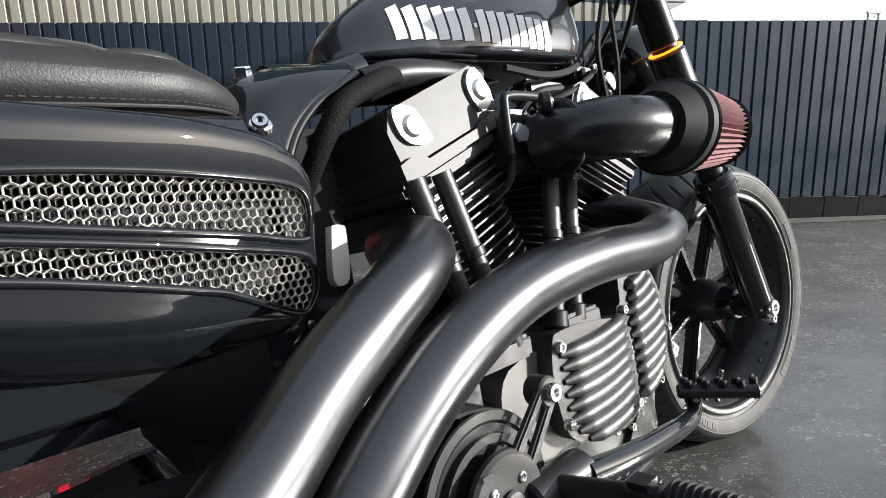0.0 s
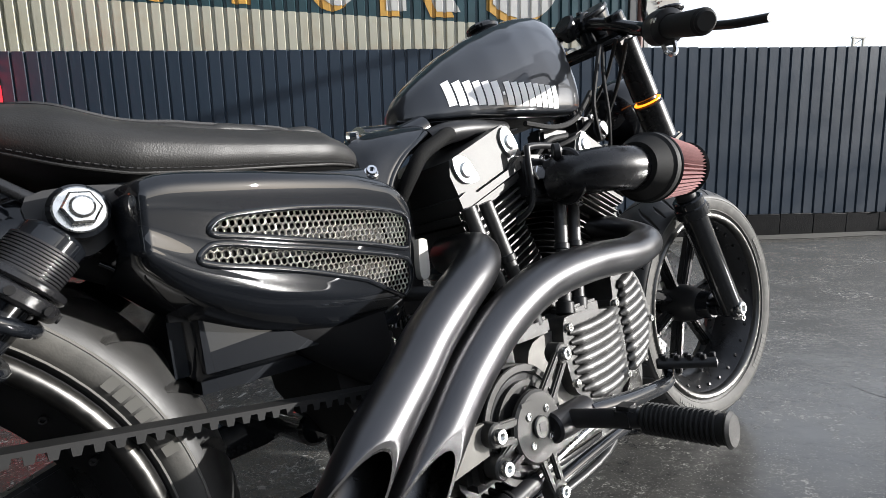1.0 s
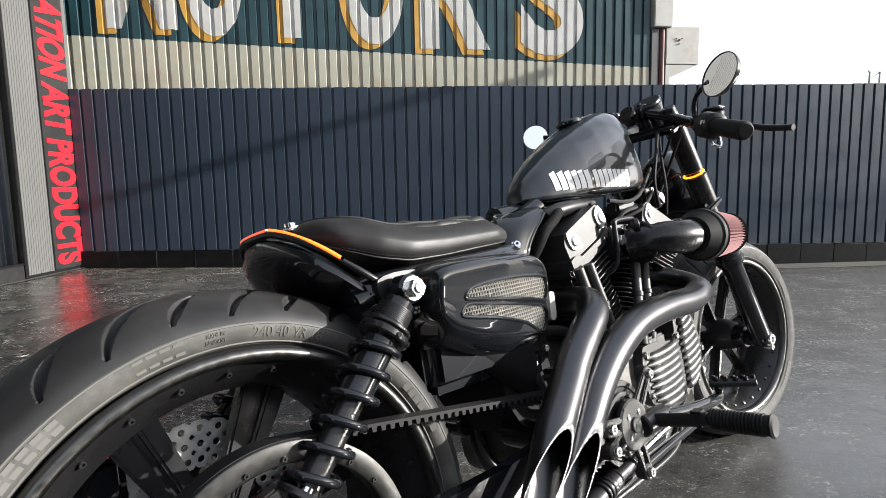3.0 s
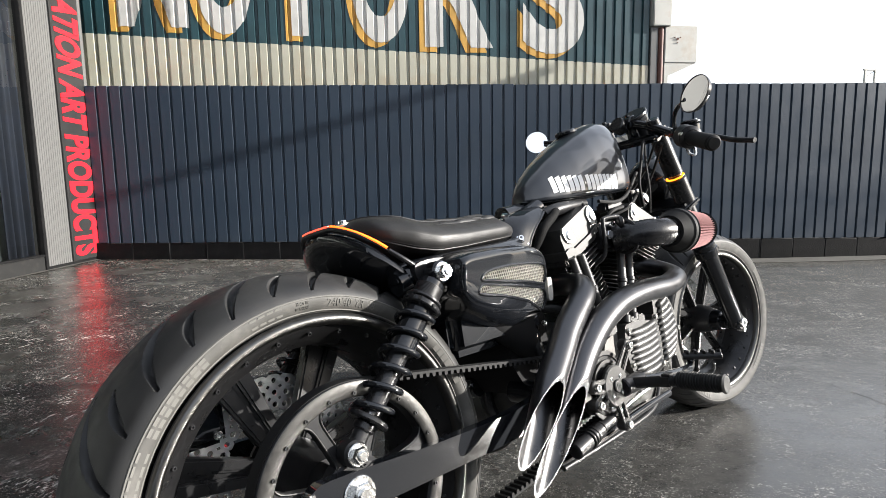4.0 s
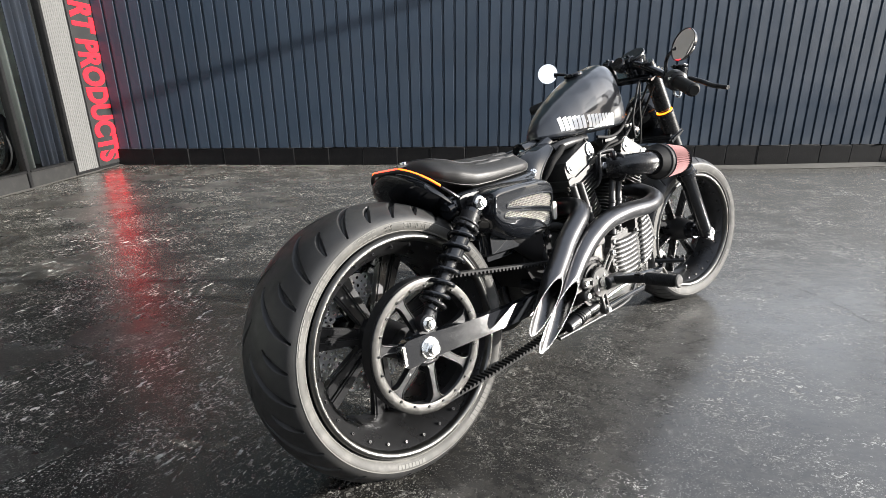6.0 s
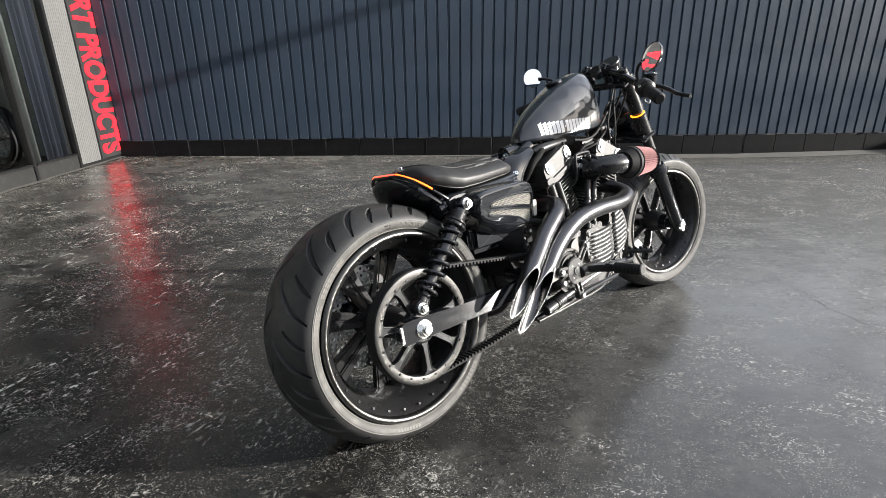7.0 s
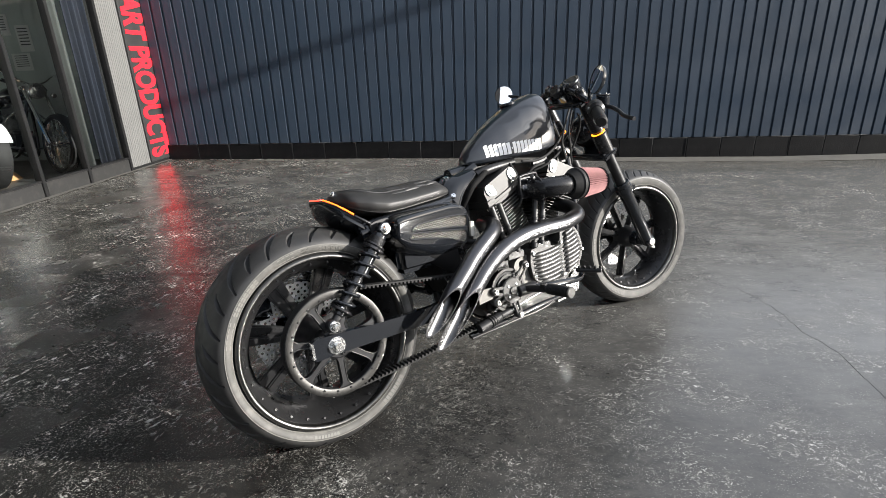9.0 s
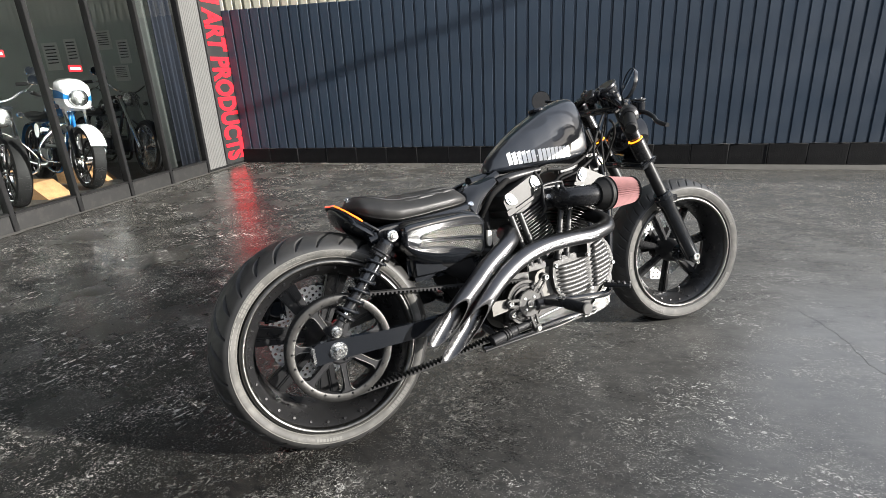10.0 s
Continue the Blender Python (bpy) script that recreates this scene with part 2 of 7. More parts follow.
# ---- materials ----
gloss_black = material("gloss_black_paint", (0.006, 0.007, 0.009), 0.4, coat=1.0, coat_rough=0.014, vary_scale=9, spec=0.06)
tank_paint = material("black_tank_paint", (0.010, 0.012, 0.016), 0.35, coat=1.0, coat_rough=0.012, vary=0.1, vary_scale=14, spec=0.3)
satin_pipe = material("satin_black_pipe", (0.092, 0.092, 0.096), 0.30, metal=0.95, vary=0.08, vary_scale=10, rough_vary=0.025, bump=0.02, bump_scale=900)
wrinkle_black = material("wrinkle_black_powder_coat", (0.024, 0.0235, 0.0225), 0.42, vary=0.25, vary_scale=30, bump=0.35, bump_scale=1300, spec=0.6)
rocker_grey = material("textured_black_rocker_coat", (0.028, 0.0272, 0.0255), 0.50, metal=0.08, vary=0.12, vary_scale=40, bump=0.3, bump_scale=1500)
# lighter grey for cast pieces, with the sunlight on them put into the colour
cast_grey = material("sunlit_cast_grey", (0.125, 0.12, 0.11), 0.5, metal=0.2, vary=0.12, vary_scale=40, bump=0.15, bump_scale=900)
guard_metal = material("polished_guard_metal", (0.075, 0.075, 0.074), 0.24, metal=1.0, vary=0.1, vary_scale=20, rough_vary=0.06)
satin_black = material("satin_black_metal", (0.013, 0.013, 0.014), 0.4, vary=0.2, vary_scale=20, rough_vary=0.05, spec=0.35)
intake_black = material("intake_black_coat", (0.010, 0.010, 0.011), 0.27, vary=0.15, vary_scale=20, rough_vary=0.03, spec=0.5)
matte_black = material("matte_black_plastic", (0.008, 0.008, 0.0085), 0.7, vary=0.2, vary_scale=20, bump=0.08, bump_scale=400, spec=0.15)
rim_black = material("satin_black_rim", (0.03, 0.03, 0.031), 0.3, metal=0.6, vary=0.15, vary_scale=12, rough_vary=0.06)
machined = material("machined_aluminium_edge", (0.075, 0.075, 0.073), 0.42, metal=1.0, vary=0.1, vary_scale=60, rough_vary=0.08)
pulley_face = material("matte_machined_pulley_face", (0.055, 0.054, 0.052), 0.46, metal=1.0, vary=0.15, vary_scale=90, rough_vary=0.08)
lip_metal = material("satin_gunmetal_lip", (0.115, 0.113, 0.108), 0.36, metal=1.0, vary=0.1, vary_scale=60, rough_vary=0.08)
chrome = material("polished_chrome", (0.85, 0.85, 0.86), 0.06, metal=1.0, rough_vary=0.03)
pipe_bore = material("polished_pipe_bore", (0.085, 0.085, 0.086), 0.30, metal=1.0, vary=0.1, vary_scale=20, rough_vary=0.06)
pad_alloy = material("machined_bolt_pad", (0.72, 0.72, 0.71), 0.38, metal=1.0, vary=0.06, vary_scale=60, rough_vary=0.05)
zinc = material("zinc_plated_steel", (0.72, 0.72, 0.70), 0.24, metal=1.0, vary=0.08, vary_scale=80, rough_vary=0.08)
pale_alloy = material("pale_cast_bracket", (0.45, 0.43, 0.38), 0.55, vary=0.1, vary_scale=30, bump=0.1, bump_scale=600)
steel_disc = material("brushed_brake_steel", (0.82, 0.82, 0.81), 0.52, metal=1.0, vary=0.12, vary_scale=50, rough_vary=0.1)
leather = material("black_leather", (0.020, 0.0195, 0.019), 0.46, vary=0.2, vary_scale=18, bump=0.35, bump_scale=700, rough_vary=0.05, spec=0.36)
thread = material("dark_thread", (0.03, 0.03, 0.032), 0.8, bump=0.2)
rubber = material("black_rubber", (0.011, 0.011, 0.011), 0.66, spec=0.25, vary=0.2, vary_scale=25, bump=0.1, bump_scale=500)
tyre_rubber = material("tyre_rubber", (0.018, 0.0178, 0.0175), 0.52, vary=0.18, vary_scale=14, bump=0.12, bump_scale=700, rough_vary=0.12,
                       dirt=(0.06, 0.057, 0.052), dirt_amount=0.35, dirt_scale=9, spec=0.5)
sidewall_rubber = material("dusty_sidewall_rubber", (0.062, 0.060, 0.055), 0.7, vary=0.2, vary_scale=30, bump=0.15, bump_scale=500,
                           dirt=(0.125, 0.118, 0.106), dirt_amount=0.55, dirt_scale=30)
letter_rubber = material("raised_rubber_mark", (0.105, 0.102, 0.093), 0.7, vary=0.1)
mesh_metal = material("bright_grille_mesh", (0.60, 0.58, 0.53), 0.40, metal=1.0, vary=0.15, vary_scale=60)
# second layer of the same mesh, its shade put into a darker metal
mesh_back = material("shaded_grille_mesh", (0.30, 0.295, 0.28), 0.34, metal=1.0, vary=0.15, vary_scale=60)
filter_cotton = material("faded_red_filter_gauze", (0.22, 0.105, 0.105), 0.9, vary=0.15, vary_scale=50, bump=0.5, bump_scale=1500)
white_vinyl = material("white_vinyl", (0.8, 0.8, 0.8), 0.35, vary=0.03, coat=0.5)
amber_glow = material("amber_lamp", (0.9, 0.3, 0.02), 0.3, emit=(1.0, 0.22, 0.010), emit_strength=1.6)
tail_amber = material("tail_signal_lamp", (0.9, 0.2, 0.02), 0.3, emit=(1.0, 0.090, 0.008), emit_strength=1.8)
red_glow = material("red_lamp", (0.8, 0.03, 0.02), 0.3, emit=(1.0, 0.06, 0.03), emit_strength=1.5)
loom_mesh = material("braided_loom", (0.006, 0.006, 0.006), 0.75, bump=0.9, bump_scale=450, spec=0.12)
mirror_glass = material("mirror", (0.88, 0.89, 0.9), 0.01, metal=1.0)
fence_paint = material("dark_slate_sheet_paint", (0.0222, 0.0347, 0.0530), 0.40, vary=0.1, vary_scale=1.3, rough_vary=0.08, random_value=0.04,
                       dirt=(0.055, 0.055, 0.056), dirt_amount=0.14, dirt_scale=2.2, bump=0.04, bump_scale=30, spec=0.40)
block_black = material("black_painted_block", (0.004, 0.004, 0.0045), 0.6, vary=0.2, vary_scale=8, bump=0.35, bump_scale=90, random_value=0.2,
                       dirt=(0.03, 0.029, 0.027), dirt_amount=0.2, dirt_scale=12, spec=0.1)
mortar = material("dusty_mortar", (0.04, 0.039, 0.036), 0.9, vary=0.3, vary_scale=20, bump=0.4, bump_scale=120)
concrete = material("pale_concrete", (0.072, 0.069, 0.060), 0.75, vary=0.25, vary_scale=6, bump=0.25, bump_scale=60, dirt=(0.07, 0.065, 0.06), dirt_amount=0.6, dirt_scale=3)
cream_paint = material("weathered_cream_sheet", (0.40, 0.39, 0.315), 0.5, vary=0.1, vary_scale=2.2, random_value=0.03, dirt=(0.30, 0.20, 0.10), dirt_amount=0.45, dirt_scale=2.6)
green_paint = material("dark_teal_sheet", (0.014, 0.045, 0.055), 0.42, vary=0.2, vary_scale=2.5, dirt=(0.04, 0.09, 0.10), dirt_amount=0.4, dirt_scale=4)
letter_cream = material("cream_sign_paint", (0.50, 0.495, 0.47), 0.55, vary=0.1, vary_scale=5)
letter_gold = material("ochre_sign_paint", (0.50, 0.28, 0.055), 0.55, vary=0.15, vary_scale=5)
box_white = material("aged_white_box", (0.46, 0.45, 0.41), 0.5, vary=0.08, vary_scale=4, dirt=(0.35, 0.2, 0.09), dirt_amount=0.4, dirt_scale=6)
rust_brown = material("brown_post", (0.13, 0.055, 0.04), 0.6, vary=0.2)
column_grey = material("light_grey_ribbed_cladding", (0.10, 0.10, 0.097), 0.5, vary=0.07, vary_scale=3)
sign_black = material("black_sign_board", (0.02, 0.02, 0.02), 0.4, vary=0.15)
sign_red = material("bright_red_sign_paint", (0.66, 0.014, 0.024), 0.38, vary=0.05, vary_scale=8)
shop_frame = material("dark_aluminium_frame", (0.009, 0.009, 0.0095), 0.42, metal=0.3, vary=0.12, vary_scale=7, dirt=(0.05, 0.047, 0.043), dirt_amount=0.2, dirt_scale=10)
kick_panel = material("grey_kick_panel", (0.012, 0.012, 0.0118), 0.5, vary=0.15, vary_scale=6, dirt=(0.06, 0.055, 0.05), dirt_amount=0.35, dirt_scale=14)
room_wall = material("grey_room_wall", (0.40, 0.43, 0.41), 0.8, vary=0.1, vary_scale=2)
room_floor = material("dark_room_floor", (0.06, 0.062, 0.06), 0.45, vary=0.2, vary_scale=4)
navy_cloth = material("navy_curtain", (0.0022, 0.0050, 0.0125), 0.9, vary=0.2, vary_scale=8)
grey_cloth = material("grey_curtain", (0.045, 0.05, 0.047), 0.85, vary=0.15, vary_scale=8)
paper = material("white_paper", (0.6, 0.6, 0.58), 0.8, vary=0.05)
wood = material("pale_wood", (0.42, 0.24, 0.11), 0.5, vary=0.25, vary_scale=12)

glass = bpy.data.materials.new("shop_glass")
glass.use_nodes = True
gn = glass.node_tree.nodes
glass_mix, clear, shine, fres = gn.new("ShaderNodeMixShader"), gn.new("ShaderNodeBsdfTransparent"), gn.new("ShaderNodeBsdfGlossy"), gn.new("ShaderNodeFresnel")
clear.inputs["Color"].default_value = (0.82, 0.86, 0.86, 1)
shine.inputs["Roughness"].default_value = 0.0
fres.inputs["IOR"].default_value = 1.5
gl = glass.node_tree.links
gl.new(fres.outputs[0], glass_mix.inputs[0])
gl.new(clear.outputs[0], glass_mix.inputs[1])
gl.new(shine.outputs[0], glass_mix.inputs[2])
gl.new(glass_mix.outputs[0], gn["Material Output"].inputs["Surface"])


def floor_material():
    m = bpy.data.materials.new("worn_black_floor_paint")
    m.use_nodes = True
    n, l = m.node_tree.nodes, m.node_tree.links
    b = n["Principled BSDF"]
    co = n.new("ShaderNodeTexCoord")

    def noise_at(scale, detail, rough=0.6, stretch=(1, 1, 1), turn=0.0, distort=0.0):
        mp = n.new("ShaderNodeMapping")
        mp.inputs["Scale"].default_value, mp.inputs["Rotation"].default_value = stretch, (0, 0, turn)
        l.new(co.outputs["Object"], mp.inputs["Vector"])
        t = n.new("ShaderNodeTexNoise")
        t.inputs["Scale"].default_value, t.inputs["Detail"].default_value = scale, detail
        t.inputs["Roughness"].default_value, t.inputs["Distortion"].default_value = rough, distort
        l.new(mp.outputs[0], t.inputs["Vector"])
        return t.outputs["Fac"]

    def streak_at(scale, detail, rough, long, turn):
        mp = n.new("ShaderNodeMapping")
        mp.vector_type = "TEXTURE"
        mp.inputs["Scale"].default_value, mp.inputs["Rotation"].default_value = (long, 1, 1), (0, 0, turn)
        l.new(co.outputs["Object"], mp.inputs["Vector"])
        t = n.new("ShaderNodeTexNoise")
        t.inputs["Scale"].default_value, t.inputs["Detail"].default_value, t.inputs["Roughness"].default_value = scale, detail, rough
        l.new(mp.outputs[0], t.inputs["Vector"])
        return t.outputs["Fac"]

    def ramp(v, lo, hi, to0=0.0, to1=1.0):
        r = n.new("ShaderNodeMapRange")
        r.inputs["From Min"].default_value, r.inputs["From Max"].default_value = lo, hi
        r.inputs["To Min"].default_value, r.inputs["To Max"].default_value = to0, to1
        l.new(v, r.inputs["Value"])
        return r.outputs[0]

    def times(a, c):
        t = n.new("ShaderNodeMath")
        t.operation = "MULTIPLY"
        l.new(a, t.inputs[0])
        l.new(c, t.inputs[1])
        return t.outputs[0]

    def mix(f, a, c):
        x = n.new("ShaderNodeMix")
        x.data_type = "RGBA"
        l.new(f, x.inputs["Factor"])
        if isinstance(a, tuple):
            x.inputs[6].default_value = (*a, 1)
        else:
            l.new(a, x.inputs[6])
        x.inputs[7].default_value = (*c, 1)
        return x.outputs[2]

    def most(a, c):
        t = n.new("ShaderNodeMath")
        t.operation = "MAXIMUM"
        l.new(a, t.inputs[0])
        l.new(c, t.inputs[1])
        return t.outputs[0]

    def plus(a, c, k):
        t = n.new("ShaderNodeMath")
        t.operation = "MULTIPLY_ADD"
        l.new(a, t.inputs[0])
        t.inputs[1].default_value = k
        l.new(c, t.inputs[2])
        return t.outputs[0]

    place = n.new("ShaderNodeSeparateXYZ")
    l.new(co.outputs["Object"], place.inputs[0])
    broad = ramp(noise_at(0.55, 4), 0.35, 0.68)
    # the paint is scuffed most towards the shop front and along the fence
    west = ramp(plus(noise_at(0.8, 4), place.outputs["X"], 1.6), 1.5, -0.3, 0.05, 1.0)
    far = ramp(plus(noise_at(0.9, 4), place.outputs["Y"], 1.8), 2.2, 4.2, 0.0, 0.55)
    scuffed = most(west, far)
    patch = ramp(noise_at(1.7, 6, 0.65, (1, 1.3, 1), 0.3, 0.4), 0.48, 0.58, 0.02, 1.0)
    knots = ramp(noise_at(9.5, 6, 0.68, (1, 1, 1), 0, 0.8), 0.49, 0.57, 0.0, 1.0)
    long_strokes = times(ramp(streak_at(44, 7, 0.70, 2.1, 1.22), 0.562, 0.584), times(patch, knots))
    short_strokes = times(ramp(streak_at(112, 6, 0.66, 1.8, 1.05), 0.580, 0.598), times(ramp(noise_at(2.7, 6, 0.66), 0.46, 0.58), ramp(noise_at(13, 5, 0.6), 0.45, 0.57)))
    worn = times(times(most(long_strokes, short_strokes), scuffed), ramp(plus(noise_at(1.1, 4), place.outputs["Y"], 1.4), 0.0, 1.5, 0.40, 1.0))
    # chips and grit, spread thinly
    chips = times(ramp(noise_at(58, 3, 0.55, (1, 1.3, 1), 1.1), 0.675, 0.70), times(ramp(noise_at(1.3, 4), 0.42, 0.62, 0.10, 1.0), ramp(scuffed, 0, 1, 0.35, 1.0)))
    grit = times(ramp(noise_at(210, 3, 0.6), 0.60, 0.68), ramp(noise_at(4.2, 7, 0.68, (1, 1.5, 1), 0.8, 0.4), 0.43, 0.62))
    curls = times(ramp(noise_at(52, 9, 0.78, (1, 1.4, 1), 0.5, 1.3), 0.548, 0.600), ramp(noise_at(3.0, 7, 0.70, (1, 1.4, 1), 0.6, 0.5), 0.47, 0.60))
    worn = most(worn, most(chips, times(most(grit, curls), ramp(scuffed, 0, 1, 0.56, 0.62))))
    dust = times(ramp(noise_at(24, 9, 0.78, (1, 1.5, 1), 0.4), 0.40, 0.66), ramp(noise_at(1.1, 6, 0.66), 0.34, 0.66, 0.25, 1.0))
    c = mix(broad, (0.0040, 0.0041, 0.0045), (0.0075, 0.0075, 0.0078))
    c = mix(ramp(dust, 0, 1, 0.0, 0.36), c, (0.105, 0.098, 0.082))
    # dust over the sunny end of the yard, with the sky's glare painted in
    glare_film = times(ramp(plus(noise_at(0.7, 6, 0.66), plus(place.outputs["Y"], place.outputs["X"], 0.6), 1.6), 0.5, 3.8), ramp(noise_at(3.4, 9, 0.72, (1, 2.2, 1), 0.15, 0.5), 0.30, 0.70, 0.40, 0.85))
    c = mix(glare_film, c, (0.150, 0.148, 0.140))
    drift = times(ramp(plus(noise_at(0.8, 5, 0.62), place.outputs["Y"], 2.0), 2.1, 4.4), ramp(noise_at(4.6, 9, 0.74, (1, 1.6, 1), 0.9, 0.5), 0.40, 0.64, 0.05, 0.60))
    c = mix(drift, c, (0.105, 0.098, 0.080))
    c = mix(times(worn, ramp(noise_at(3.1, 2), 0.3, 0.7, 0.65, 1.0)), c, (0.66, 0.645, 0.60))
    l.new(c, b.inputs["Base Color"])
    b.inputs["Specular IOR Level"].default_value = 0.0
    b.inputs["Coat Weight"].default_value = 1.0
    b.inputs["Coat IOR"].default_value = 1.56
    l.new(ramp(worn, 0, 1, 0.45, 0.8), b.inputs["Roughness"])
    gloss = n.new("ShaderNodeMath")
    gloss.operation = "ADD"
    l.new(ramp(noise_at(2.2, 6, 0.6), 0.3, 0.7, 0.16, 0.23), gloss.inputs[0])
    l.new(ramp(most(worn, most(dust, west)), 0, 1, 0.0, 0.07), gloss.inputs[1])
    l.new(gloss.outputs[0], b.inputs["Coat Roughness"])
    bp = n.new("ShaderNodeBump")
    bp.inputs["Strength"].default_value, bp.inputs["Distance"].default_value = 0.22, 0.004
    h = n.new("ShaderNodeMath")
    h.operation = "ADD"
    l.new(noise_at(30, 6, 0.6), h.inputs[0])
    l.new(worn, h.inputs[1])
    l.new(h.outputs[0], bp.inputs["Height"])
    l.new(bp.outputs[0], b.inputs["Normal"])
    l.new(bp.outputs[0], b.inputs["Coat Normal"])
    return m


floor_paint = floor_material()

# ---- the yard ----
FENCE0, FENCE_SLOPE = Vector((-3.62, 5.26, 0)), 0.026      # the fence's line
SHOP_X = -3.62


def step(v, lo, hi):
    t = min(max((v - lo) / (hi - lo), 0), 1)
    return t * t * (3 - 2 * t)


def ground_height(x, y):
    """The yard falls to a shallow gutter along the fence."""
    return -0.17 * min(max((x + 3.7) / 7.6, 0), 1) * step(y, 3.5, 5.2)


def build_ground():
    xs = [-400, -100, -30, -12, -8] + [-6 + 0.5 * i for i in range(41)] + [18, 30, 100, 400]
    ys = [-400, -100, -30, -12] + [-6 + 0.5 * i for i in range(19)] + [3.125 + 0.125 * i for i in range(20)] + [6 + 0.5 * i for i in range(6)] + [12, 30, 100, 400]
    verts = [(x, y, ground_height(x, y)) for y in ys for x in xs]
    w = len(xs)
    faces = [(j * w + i, j * w + i + 1, (j + 1) * w + i + 1, (j + 1) * w + i) for j in range(len(ys) - 1) for i in range(w - 1)]
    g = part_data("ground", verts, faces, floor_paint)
    tagged(g, "worn glossy black painted concrete yard with pale scuffs", "floor", kind="structure")
    # a crack in the paint
    pts = [(1.55, 1.16), (1.60, 0.98), (1.615, 0.86), (1.61, 0.72), (1.645, 0.60), (1.64, 0.44), (1.62, 0.30), (1.66, 0.12), (1.65, -0.05)]
    jag = random.Random(9)
    line = [Vector((*a, 0)).lerp(Vector((*c, 0)), k / 5) for a, c in zip(pts, pts[1:]) for k in range(5)]
    crack = tube([(p.x + jag.uniform(-0.006, 0.006), p.y + jag.uniform(-0.006, 0.006), 0.0) for p in line], lambda t: 0.0008 + 0.0009 * abs(math.sin(23 * t)), 6, 2)
    for v in crack.verts:
        v.co.z *= 0.5
    tagged(part("floor_crack", crack, mortar, g), "thin crack in the floor")
    # pale strip of bare concrete in the gutter and along the shop front
    strip = bmesh.new()
    rows = []
    for i in range(57):
        x = -0.6 + 0.25 * i
        y1 = FENCE0.y + FENCE_SLOPE * (x - FENCE0.x) - 0.075
        w2 = 0.34 * step(x, -0.6, 3.0) + 0.03 * math.sin(3.1 * x)
        rows.append([strip.verts.new((x, y, ground_height(x, y) + 0.004)) for y in (y1, y1 - max(w2, 0.02))])
    for a, c in zip(rows, rows[1:]):
        strip.faces.new((a[0], a[1], c[1], c[0]))
    part("gutter_strip", strip, concrete, g, "bare pale concrete strip along the fence base")
    edge = bmesh.new()
    rng = random.Random(4)
    rows = []
    for i in range(101):
        y = 5.2 - 0.09 * i
        rows.append([edge.verts.new((x, y, 0.004)) for x in (SHOP_X, SHOP_X + 0.05 + rng.uniform(0, 0.035))])
    for a, c in zip(rows, rows[1:]):
        edge.faces.new((a[0], a[1], c[1], c[0]))
    part("dust_edge", edge, concrete, g, "dusty pale edge along the shop front")


def sheet(width, pitch, z0, z1, depth, flat, flank, gap, rng, thick=0.0012):
    """A ribbed metal sheet in the xz plane: raised ribs towards -y, with a lapped edge."""
    xs, ds = [], []
    n = round(width / pitch)
    for k in range(n):
        b = k * pitch
        for x, d in ((0, 0), (gap, 0), (gap + flank, depth), (gap + flank + flat, depth), (gap + 2 * flank + flat, 0)):
            if x <= pitch - 1e-6 or k == n - 1:
                xs.append(b + min(x, pitch))
                ds.append(d)
    verts, faces = [], []
    zs = [z0, z0 + (z1 - z0) * 0.5, z1]
    for z in zs:
        for x, d in zip(xs, ds):
            verts.append((x, -d, z))
    m = len(xs)
    for j in range(2):
        for i in range(m - 1):
            faces.append((j * m + i, j * m + i + 1, (j + 1) * m + i + 1, (j + 1) * m + i))
    back = len(verts)
    for z in zs:
        for x, d in zip(xs, ds):
            verts.append((x, -d + thick + 0.001, z))
    for j in range(2):
        for i in range(m - 1):
            faces.append((back + j * m + i, back + (j + 1) * m + i, back + (j + 1) * m + i + 1, back + j * m + i + 1))
    for i in range(m - 1):
        a, c = 2 * m + i, back + 2 * m + i
        faces.append((a, a + 1, c + 1, c))
    return verts, faces


